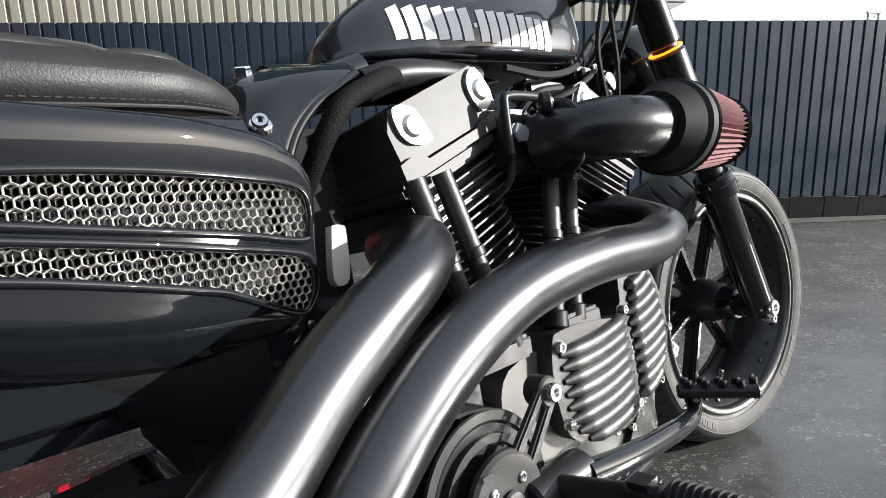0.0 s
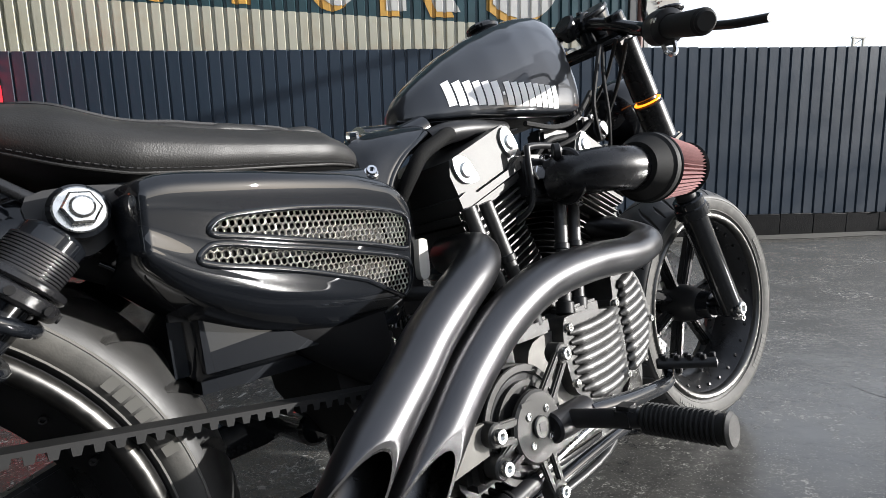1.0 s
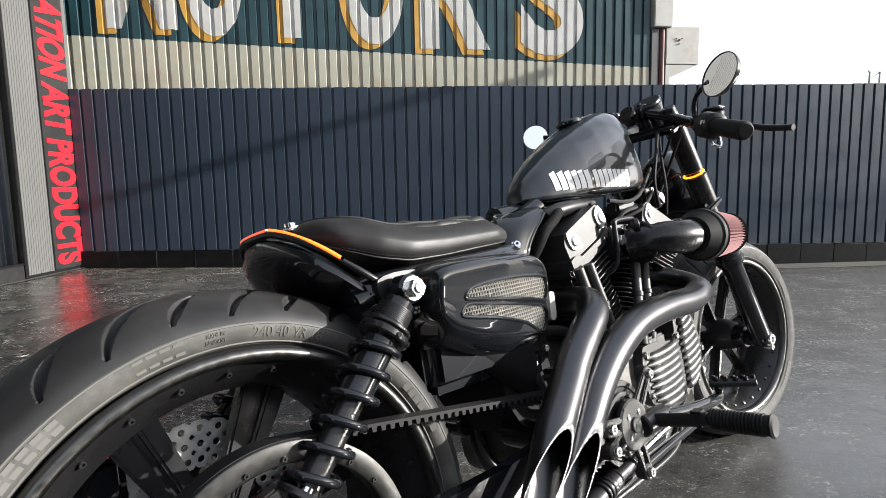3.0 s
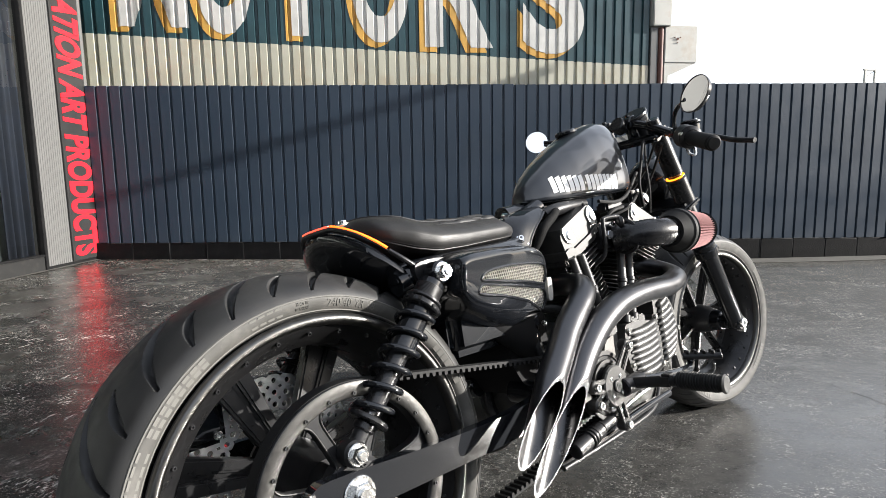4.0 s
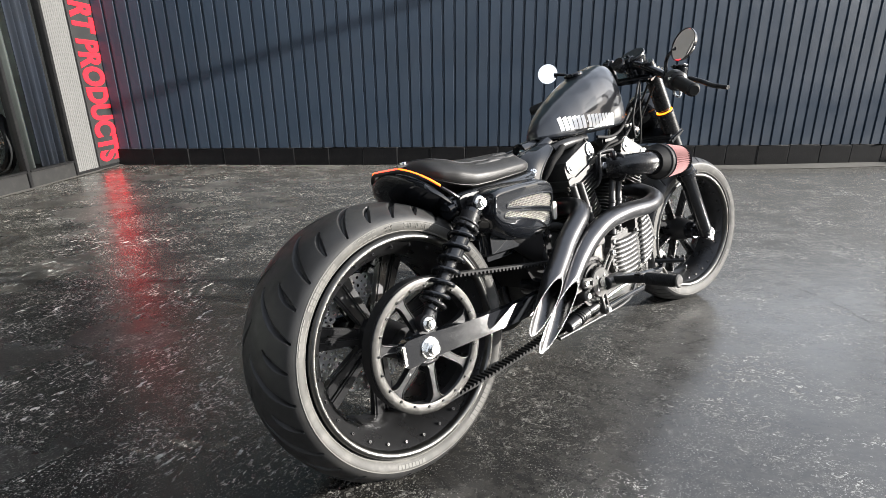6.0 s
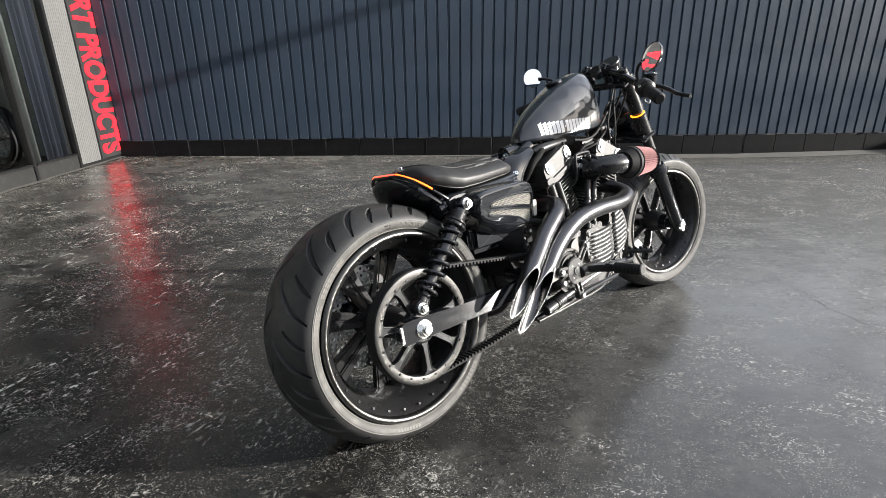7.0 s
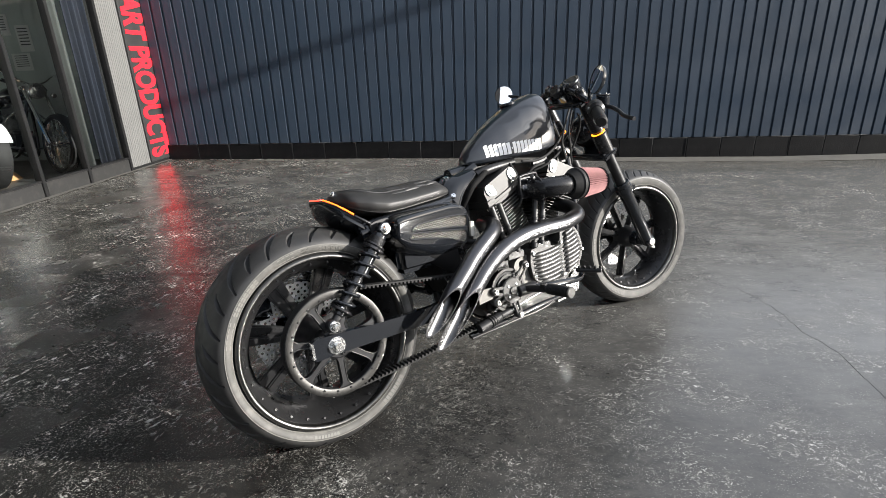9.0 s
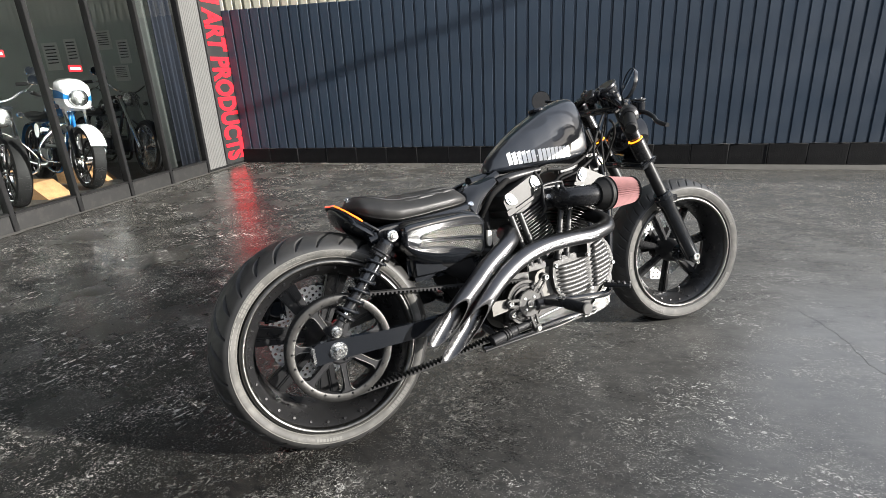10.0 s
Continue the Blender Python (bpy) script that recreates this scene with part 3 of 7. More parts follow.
def build_fence():
    turn = math.degrees(math.atan(FENCE_SLOPE))
    base = pose(FENCE0.x, FENCE0.y, 0, 0, 0, turn)
    rng = random.Random(2)
    pitch, per = 0.131, 6
    width = pitch * per
    count = 20
    back = part("wall_north", box((0, 0.035, -0.3), (width * count, 0.09, 1.86)), fence_paint)
    back.matrix_world = base
    tagged(back, "dark slate ribbed metal fence on a black block base", "fence", kind="structure")
    v, f = sheet(width, pitch, -0.02, 1.885, 0.020, 0.100, 0.008, 0.015, rng)
    me = bpy.data.meshes.new("panel")
    me.from_pydata(v, [], f)
    smooth_mesh(me, 20)
    me.materials.append(fence_paint)
    screws = join(*[hexbolt((pitch * k + 0.0075, -0.001, z), (0, -1, 0), 0.006, 0.005, False) for k in (0, 1, 2, 3, 4, 5) for z in (0.32, 1.05, 1.72)])
    sm = part("screws", screws, fence_paint)
    sme = sm.data
    bpy.data.objects.remove(sm)
    for i in range(count):
        p = new("panel", me)
        p.parent = back
        p.matrix_basis = pose(i * width, rng.uniform(-0.002, 0.002), rng.uniform(-0.004, 0.004), 0, 0, rng.uniform(-0.08, 0.08))
        s = stuff(new("screws", sme))
        s.parent = p
    # block course, falling with the yard
    bl, fall = 0.405, 0.0138
    lean = math.degrees(math.atan(fall))

    def falling(bm):
        for v in bm.verts:
            v.co.z += 0.032 - fall * v.co.x
        return bm

    m2 = bpy.data.meshes.new("block")
    bm = box((0.004, -0.062, -0.09), (bl - 0.004, 0.03, 0.146), 0.004, 1)
    bm.to_mesh(m2)
    bm.free()
    smooth_mesh(m2)
    m2.materials.append(block_black)
    for i in range(39):
        b = new("block", m2)
        b.parent = back
        b.matrix_basis = pose(i * bl, rng.uniform(-0.003, 0.003), 0.032 - fall * i * bl + rng.uniform(-0.003, 0.003), 0, lean, rng.uniform(-0.3, 0.3))
    part("mortar_bed", falling(box((0, -0.056, -0.3), (width * count, 0.034, 0.143))), mortar, back)
    dust = bmesh.new()
    rows = []
    for i in range(301):
        u = width * count * i / 300
        w = 0.010 + 0.012 * rng.random() + (0.02 if rng.random() < 0.06 else 0.0)
        rows.append([dust.verts.new((u, y, 0.1475 + (0.006 * rng.random() if y < -0.05 else 0.0))) for y in (-0.030, -0.040 - w)])
    for a, b in zip(rows, rows[1:]):
        dust.faces.new((a[0], a[1], b[1], b[0]))
    part("ledge_dust", falling(dust), concrete, back, "pale dust and cobweb along the block ledge")
    part("footing", falling(box((2.0, -0.072, -0.4), (width * count, -0.056, -0.085), 0.004)), block_black, back)


BACK0, BACK_SLOPE = Vector((-3.6, 6.0, 0)), 0.10
BACK_PITCH, BACK_DEPTH = 0.1335, 0.030


def back_rib(u):
    """How far the back building's ribbed wall stands out at u."""
    x = (u % BACK_PITCH) / BACK_PITCH
    return BACK_DEPTH * (step(x, 0.22, 0.30) - step(x, 0.92, 1.0))


def border_height(u):
    return 2.64 - 0.0385 * (u + 0.41)


def painted(bm, lift):
    """Lays flat lettering (in u, z) onto the ribs."""
    us = [v.co.x for v in bm.verts]
    k = math.floor(min(us) / BACK_PITCH)
    while k * BACK_PITCH < max(us):
        for f in (0.22, 0.30, 0.92, 1.0):
            u = (k + f) * BACK_PITCH
            if min(us) < u < max(us):
                bmesh.ops.bisect_plane(bm, geom=bm.verts[:] + bm.edges[:] + bm.faces[:], plane_co=(u, 0, 0), plane_no=(1, 0, 0))
        k += 1
    for v in bm.verts:
        v.co = Vector((v.co.x, -back_rib(v.co.x) - lift - v.co.z, v.co.y))
    return bm


def build_back_building():
    turn = math.degrees(math.atan(BACK_SLOPE))
    base = pose(BACK0.x, BACK0.y, 0, 0, 0, turn)
    left, right, top = -1.6, 6.82, 9.0
    house = thing("workshop_building", base, "ribbed metal workshop with cream base and teal lettered wall", "building")
    part("wall", box((left, 0.002, -0.2), (right, 5.0, top)), green_paint, house)
    us = []
    k = math.floor(left / BACK_PITCH)
    while k * BACK_PITCH < right:
        us += [(k + f) * BACK_PITCH for f in (0.0, 0.22, 0.30, 0.92)]
        k += 1
    us = [left] + [u for u in us if left < u < right] + [right]
    for name, lo, hi, mat in (("cream_cladding", lambda u: 0.0, border_height, cream_paint), ("teal_cladding", border_height, lambda u: top, green_paint)):
        verts, faces = [], []
        for u in us:
            d = -back_rib(u)
            verts += [(u, d, lo(u)), (u, d, hi(u))]
        for i in range(len(us) - 1):
            faces.append((2 * i, 2 * i + 2, 2 * i + 3, 2 * i + 1))
        part_data(name, verts, faces, mat, house, "weathered ribbed metal cladding", 20)
    # painted word, cream faces with an ochre block shadow
    for ch, u0, u1, low in (("M", -0.03, 0.78, 2.67), ("O", 0.86, 1.56, 2.60), ("T", 1.72, 2.50, 2.60), ("O", 2.75, 3.49, 2.54), ("R", 3.68, 4.58, 2.50), ("S", 4.98, 5.83, 2.44)):
        for lift, du, dz, mat, nm in ((0.004, -0.040, -0.008, letter_gold, "letter_shadow"), (0.008, 0.035, 0.055, letter_cream, "letter")):
            bm = text_mesh(ch, u1 - u0, 1.55, 0.0015, 0.035)
            for v in bm.verts:
                v.co.x += u0 + du
                v.co.y += low + dz
            part(nm, painted(bm, lift), mat, house, "painted sign letter", 20)
    part("corner_flashing", box((right + 0.004, -0.045, 0), (right + 0.11, 0.4, 2.87), 0.006), column_grey, house, "grey corner flashing")
    part("corner_post", cyl((right + 0.16, -0.02, 0), (right + 0.16, -0.02, 2.87), 0.04, bevel=0.008), rust_brown, house)
    part("soffit_box", box((right + 0.01, -0.10, 2.875), (right + 0.27, 0.5, 4.2), 0.01), box_white, house, "white boxed eave end")
    b = part("service_box", box((right + 0.205, -0.06, 2.40), (right + 0.68, 0.25, 2.892), 0.008), box_white, house, "aged white metal service box with rust streaks")
    part("bracket_plate", prism([(right + 0.21, 2.0), (right + 0.27, 2.0), (right + 0.27, 2.225), (right + 0.67, 2.396), (right + 0.21, 2.396)], -0.05, 0.2, 0.004), box_white, b)
    for du, dz, r in ((0.385, 2.715, 0.016), (0.345, 2.735, 0.008), (0.425, 2.735, 0.008), (0.385, 2.665, 0.008)):
        part("box_fitting", hexbolt((right + du, -0.062, dz), (0, -1, 0), r, 0.011), rust_brown, b)
    part("roof", box((left - 0.2, -0.3, top), (right + 0.2, 5.2, top + 0.12), 0.02), box_white, house)
    # a small steel frame that stands up behind the fence
    mast = thing("roof_frame", base @ pose(10.72, 0.4, 0), "small steel frame standing up behind the fence", "frame")
    part("post", box((-0.10, -0.02, -0.3), (-0.075, 0.01, 2.46)), box_white, mast)
    part("post", box((0.075, -0.02, -0.3), (0.10, 0.01, 2.46)), box_white, mast)
    part("rail", join(box((-0.12, -0.02, 2.44), (0.12, 0.01, 2.465)), tube([(-0.08, 0, 2.34), (0.08, 0, 2.44)], 0.006, 6, 1)), box_white, mast)


def build_shop():
    # ribbed grey column and the sign board beside the fence
    wall = part("wall_west", box((-0.30, 4.825, -0.05), (0, 5.34, 7.0), 0.004), column_grey)
    wall.matrix_world = pose(SHOP_X - 0.004, 0, 0)
    tagged(wall, "light grey ribbed column of the shop front", "wall", kind="structure")
    col = bmesh.new()
    outline = []
    n = 11
    for k in range(n):
        y = 4.49 + (4.825 - 4.49) * k / n
        w = (4.825 - 4.49) / n
        outline += [(y, 0.0), (y + w * 0.10, -0.008), (y + w * 0.20, 0.0)]
    outline += [(4.825, 0.0), (4.825, -0.3), (4.49, -0.3)]
    a = [col.verts.new((x, y, -0.02)) for y, x in outline]
    b = [col.verts.new((x, y, 7.0)) for y, x in outline]
    for i in range(len(a)):
        j = (i + 1) % len(a)
        col.faces.new((a[i], a[j], b[j], b[i]))
    col.faces.new(b)
    part("ribbed_column", col, column_grey, wall, "light grey ribbed cladding", 15)
    part("column_foot", box((-0.02, 4.488, -0.02), (0.006, 5.262, 0.03), 0.002), shop_frame, wall)
    sign = thing("sign_board", pose(SHOP_X + 0.002, 4.825, 0), "tall black sign board with bright red vertical lettering", "sign")
    part("board", box((0, 0, 0.035), (0.012, 0.436, 3.4), 0.002), sign_black, sign)
    bm = text_mesh("ATION ART PRODUCTS", 2.66, 0.382, 0.004, 0.042)
    turn = Matrix(((0, 0, 1, 0.0125), (0, 1, 0, 0.036), (-1, 0, 0, 2.735), (0, 0, 0, 1)))
    bm.transform(turn)
    part("lettering", bm, sign_red, sign, "bright red condensed capital letters", 20)
    # the glazed front
    front = part("shop_front", box((-0.1, -7.0, 2.72), (0.02, 4.49, 3.6), 0.005), block_black)
    front.matrix_world = pose(SHOP_X, 0, 0)
    tagged(front, "dark framed glass shop front", "shop front", kind="structure")
    ys = [4.49 - 0.035, 3.805, 3.222, 2.618, 2.014, 1.41, 0.80, 0.2, -0.4, -1.0, -2.2, -3.4, -4.6, -5.8, -7.0]
    for i, y in enumerate(ys):
        part("mullion", box((-0.055, y - 0.019, -0.02), (0.012, y + 0.019, 2.72), 0.003), shop_frame, front)
        if i:
            part("kick_panel", box((-0.04, y + 0.024, -0.02), (0.004, ys[i - 1] - 0.024, 0.135), 0.003), kick_panel, front)
            part("sill", box((-0.05, y + 0.024, 0.137), (0.014, ys[i - 1] - 0.024, 0.155), 0.002), shop_frame, front)
            pane = part_data("pane", [(-0.022, y + 0.022, 0.155), (-0.022, ys[i - 1] - 0.022, 0.155), (-0.022, ys[i - 1] - 0.022, 2.72), (-0.022, y + 0.022, 2.72)], [(0, 1, 2, 3)], glass, front, "clear shop window glass")
            pane.visible_shadow = False
    # the room behind
    r = new("show_room")
    r.matrix_world = pose(SHOP_X, 0, 0)
    tagged(r, "dim show room behind the glass", "room", kind="structure")
    part("room_floor", box((-6.0, -7.0, -0.1), (-0.06, 5.3, 0.012)), room_floor, r)
    part("room_ceiling", box((-6.0, -7.0, 3.0), (-0.12, 5.3, 3.1)), room_wall, r)
    part("room_back_wall", box((-6.1, -7.0, 0.0), (-6.0, 5.3, 3.0)), room_wall, r)
    part("room_end_wall", box((-6.0, 5.3, 0.0), (-0.31, 5.4, 3.0)), room_wall, r)
    part("room_end_wall", box((-6.0, -7.1, 0.0), (-0.1, -7.0, 3.0)), room_wall, r)
    # unseen storey above the glass, added black and tall to darken floor reflections
    part("upper_storey", box((-6.3, -7.2, 3.604), (-0.32, 5.45, 9.6), 0.01), block_black, r, "unseen dark upper storey added to darken the floor's reflection")

    def curtain(y0, y1, x, mat, label):
        verts, faces = [], []
        n = 60
        for i in range(n + 1):
            y = y0 + (y1 - y0) * i / n
            d = 0.03 * math.sin(2 * math.pi * (y / 0.13)) + 0.012 * math.sin(2 * math.pi * y / 0.047)
            verts += [(x + d, y, 0.05), (x + d * 0.8, y, 2.7)]
        for i in range(n):
            faces.append((2 * i, 2 * i + 2, 2 * i + 3, 2 * i + 1))
        c = part_data("curtain", verts, faces, mat)
        mod = c.modifiers.new("thick", "SOLIDIFY")
        mod.thickness = 0.006
        tagged(c, label, "curtain")

    curtain(4.15, 4.45, SHOP_X - 0.11, navy_cloth, "navy blue curtain hanging behind the shop glass")
    curtain(3.93, 4.14, SHOP_X - 0.15, grey_cloth, "grey curtain hanging behind the shop glass")
    # notices on the end wall
    for x, z, w, h in ((-6.37, 1.50, 0.26, 0.36), (-6.02, 1.54, 0.20, 0.34), (-5.47, 1.66, 0.24, 0.24), (-5.19, 1.50, 0.18, 0.30), (-5.30, 1.23, 0.24, 0.20)):
        nt = thing("notice", pose(x, 5.296, z, 0, 0, -90), "white paper notice pinned on the room wall", "notice", "notices on the wall")
        part("sheet", box((0, -w / 2, -h / 2), (0.006, w / 2, h / 2)), paper, nt)
        part("print", join(*[box((0.0065, -w * 0.35, h * (0.35 - 0.12 * k)), (0.008, w * 0.35, h * (0.39 - 0.12 * k))) for k in range(6)]), sign_black, nt)


def build_surroundings():
    """A plain wall behind the camera, and unseen dark masses added on the sunny side."""
    w = part("wall_south", box((-3.4, -9.3, -0.1), (14.0, -9.0, 4.2)), fence_paint)
    tagged(w, "plain dark wall closing the yard", "wall", kind="structure")
    # added wall and backdrop: they block low glare from the east
    e = part("wall_east", box((14.0, -9.0, -0.1), (14.2, 5.2, 2.4)), fence_paint)
    tagged(e, "unseen plain dark wall added on the sunny side to cut glare", "wall", kind="structure")
    e = part("backdrop", box((70.0, -75.0, -0.2), (82.0, 16.0, 9.5)), fence_paint)
    tagged(e, "unseen plain dark mass added far off beyond the yard", "building", kind="structure")


def build_shadow_arm():
    """An unseen steel arm added at the yard's edge to shadow the fence."""
    g = thing("added_shadow_arm", pose(6.75, 0, 0), "unseen grey arm added at the edge of the yard to shadow the fence", "gantry")
    part("arm", box((-0.05, 4.02, 3.77), (0.05, 5.95, 3.875), 0.01), shop_frame, g)
    part("post", box((-0.08, 5.75, -0.2), (0.08, 5.91, 3.77), 0.01), shop_frame, g)


build_shadow_arm()
build_ground()
build_fence()
build_surroundings()
build_back_building()
build_shop()

# ---- the motorcycle: x ahead, y to its left, z up from the ground under the rear wheel ----
HEADING, LEAN_LEFT, STEER = 39.5, 12.5, 12.0
BIKE = pose(-0.0737, 0.1069, -0.0035) @ pose(0, 0, 0, 0, 0, HEADING) @ pose(0, 0, 0, -LEAN_LEFT, 0, 0)
bike = thing("motorcycle", BIKE, "low black custom motorcycle leaning on its stand with wide tyres", "motorcycle")
REAR, FRONT = Vector((-0.011, -0.008, 0.313)), Vector((1.447, 0, 0.293))


def tyre(name, centre, r_out, r_bead, half, tread_half, parent, label, pitches, lettering, shoulder=0.4, words=(), depth=0.009, groove=1.0):
    """A wide tyre with sipes pressed into the tread, a dusty sidewall and raised marks."""
    nth, ns = 1260, 144
    # cross-section from the right bead over the crown to the left bead
    deep = r_out - r_bead
    sec = [(r_bead, -half * 0.82), (r_bead + 0.010, -half * 0.93), (r_bead + deep * shoulder * 0.62, -half * 0.99), (r_bead + deep * shoulder, -half * 1.0),
           (r_bead + deep * (shoulder + (1 - shoulder) * 0.36), -tread_half * 0.90), (r_bead + deep * (shoulder + (1 - shoulder) * 0.76), -tread_half * 0.60), (r_bead + deep * 0.965, -tread_half * 0.30),
           (r_out, 0.0)]
    sec = sec + [(r, -w) for r, w in sec[-2::-1]]
    curve = spline([(r, w, 0) for r, w in sec], 14)
    acc = [0.0]
    for a, b in zip(curve, curve[1:]):
        acc.append(acc[-1] + (b - a).length)
    sr = np.interp(np.linspace(0, acc[-1], ns), acc, [p.x for p in curve])
    sw = np.interp(np.linspace(0, acc[-1], ns), acc, [p.y for p in curve])
    nr, nw = np.gradient(sw), -np.gradient(sr)
    ln = np.hypot(nr, nw)
    nr, nw = nr / ln, nw / ln
    th = np.arange(nth) * 2 * math.pi / nth
    T, S = np.meshgrid(th, np.arange(ns), indexing="ij")
    W = sw[S] / tread_half
    dent = np.zeros_like(T)
    pitch = 2 * math.pi / pitches
    for side in (-1, 1):
        a = W * side
        off = 0.0 if side < 0 else 0.5
        for lo, hi, lead, sweep, width in ((0.05, 0.95, 0.0, 0.44, 0.0048), (0.45, 0.93, 0.86, 0.20, 0.0042)):
            f = np.clip((a - lo) / (hi - lo), 0, 1)
            mid = (off + lead) * pitch + sweep * pitch * (f ** 0.7) * 1.6
            d = ((T - mid + pitch / 2) % pitch - pitch / 2) * sr[S]
            slope = sweep * pitch * 1.6 * 0.7 * np.clip(f, 0.03, 1) ** -0.3 * sr[S] / ((hi - lo) * tread_half)
            w = width * groove * (0.25 + 0.95 * np.sin(math.pi * np.clip(f, 0.04, 0.96)))
            inside = (a > lo) & (a < hi) & (sr[S] > r_bead + deep * shoulder)
            dent = np.maximum(dent, inside * np.clip((1.35 - np.abs(d) / np.sqrt(1 + slope ** 2) / w) * 1.3, 0, 1))
    R = sr[S] - dent * depth * nr[S]
    Y = sw[S] - dent * depth * nw[S]
    verts = np.stack([centre.x + R * np.cos(T), centre.y + Y, centre.z + R * np.sin(T)], -1).reshape(-1, 3)
    i, k = np.meshgrid(np.arange(nth), np.arange(ns - 1), indexing="ij")
    j = (i + 1) % nth
    faces = np.stack([i * ns + k, i * ns + k + 1, j * ns + k + 1, j * ns + k], -1).reshape(-1, 4)
    ob = part_data(name, verts, faces.tolist(), tyre_rubber, parent, label, 32)
    ob.data.materials.append(sidewall_rubber)
    band = (np.abs(sw[k]) > half * 0.90) & (sr[k] < r_bead + (r_out - r_bead) * shoulder)
    ob.data.polygons.foreach_set("material_index", band.reshape(-1).astype(int))
    # raised marks on both sidewalls: rings and bars
    rmid = r_bead + 0.004 + (r_out - r_bead) * shoulder * 0.55
    marks = []
    for side in (-1, 1):
        for rr in (r_bead + 0.010, r_bead + (r_out - r_bead) * shoulder * 0.98):
            wy = float(np.interp(rr, sr[:ns // 2], np.abs(sw[:ns // 2]))) * side
            marks.append(tube([centre + Vector((rr * math.cos(a), wy, rr * math.sin(a))) for a in np.linspace(0, 2 * math.pi, 97)[:-1]], 0.0013, 6, 1, closed=True))
    rings = part("moulded_ring", join(*marks), letter_rubber, ob)
    bars = bmesh.new()
    for side in (-1, 1):
        for start, count, tall, wide in lettering:
            for q in range(count):
                a = radians(start) - side * 0 + q * wide * 1.3 / rmid
                wy = 0.0
                for u0, u1, v0, v1 in ((-0.5, 0.5, -0.5, 0.5),):
                    vs = []
                    for yy in (-0.001, 0.0010):
                        for u, v in ((u0, v0), (u1, v0), (u1, v1), (u0, v1)):
                            aa, rr = a + u * wide / rmid, rmid + v * tall
                            wy = float(np.interp(rr, sr[:ns // 2], np.abs(sw[:ns // 2])))
                            vs.append(bars.verts.new(centre + Vector((rr * math.cos(aa), (wy + yy) * side, rr * math.sin(aa)))))
                    for f in ((4, 5, 6, 7), (0, 1, 5, 4), (1, 2, 6, 5), (2, 3, 7, 6), (3, 0, 4, 7)):
                        bars.faces.new([vs[x] for x in f])
    stuff(part("moulded_lettering", bars, letter_rubber, ob, "plain raised bars of lettering"))
    for start, body, wide, tall, lift in words:
        bm = text_mesh(body, wide, tall, 0.0011)
        for v in bm.verts:
            rr = rmid + lift + v.co.y - tall / 2
            a = radians(start) - v.co.x / rmid
            v.co = centre + Vector((rr * math.cos(a), -float(np.interp(rr, sr[:ns // 2], np.abs(sw[:ns // 2]))) + 0.0002 - v.co.z, rr * math.sin(a)))
        part("moulded_wording", bm, letter_rubber, ob, "raised size and origin wording on the sidewall", 20)
    return ob


def disc_rotor(centre, y, r0, r1, parent, side):
    """A drilled brake rotor with an inner carrier."""
    bm = bmesh.new()
    n = 36
    for row in range(3):
        ra, rb = r0 + (r1 - r0) * row / 3, r0 + (r1 - r0) * (row + 1) / 3
        for k in range(n):
            a0, a1 = 2 * math.pi * k / n, 2 * math.pi * (k + 1) / n
            am, rm, hole = (a0 + a1) / 2, (ra + rb) / 2, (rb - ra) * 0.24
            walls = []
            for yy in (y, y + 0.005):
                outer = []
                for q in range(12):
                    c, s = math.cos(2 * math.pi * q / 12), math.sin(2 * math.pi * q / 12)
                    mx = max(abs(c), abs(s))
                    outer.append((am + (a1 - a0) / 2 * c / mx, rm + (rb - ra) / 2 * s / mx))
                ov = [bm.verts.new(centre + Vector((r * math.cos(a), yy, r * math.sin(a)))) for a, r in outer]
                iv = [bm.verts.new(centre + Vector((rm * math.cos(am), yy, rm * math.sin(am))) + Vector((hole * math.cos(2 * math.pi * q / 12 - am), 0, 0)) * 0
                      + Vector((-math.sin(am) * hole * math.cos(2 * math.pi * q / 12) + math.cos(am) * hole * math.sin(2 * math.pi * q / 12), 0,
                                math.cos(am) * hole * math.cos(2 * math.pi * q / 12) + math.sin(am) * hole * math.sin(2 * math.pi * q / 12)))) for q in range(12)]
                for q in range(12):
                    bm.faces.new((ov[q], ov[(q + 1) % 12], iv[(q + 1) % 12], iv[q]))
                walls.append(iv)
            for q in range(12):
                bm.faces.new((walls[0][q], walls[0][(q + 1) % 12], walls[1][(q + 1) % 12], walls[1][q]))
    bmesh.ops.remove_doubles(bm, verts=bm.verts, dist=0.0004)
    d = part("brake_disc", bm, steel_disc, parent, "drilled brushed steel brake disc")
    arms = [box((0.03, y - 0.001, -0.011), (r0 + 0.008, y + 0.006, 0.011), 0.002, 1, Matrix.Translation(centre) @ pose(0, 0, 0, 0, 60 * k, 0) @ Matrix.Translation((0, 0, 0))) for k in range(6)]
    part("disc_hub", lathe([(0.028, y - 0.002), (0.05, y - 0.002), (0.05, y + 0.007), (0.028, y + 0.007)], 32, centre), satin_black, d)
    for arm in arms:
        part("disc_arm", arm, satin_black, d)
    return d


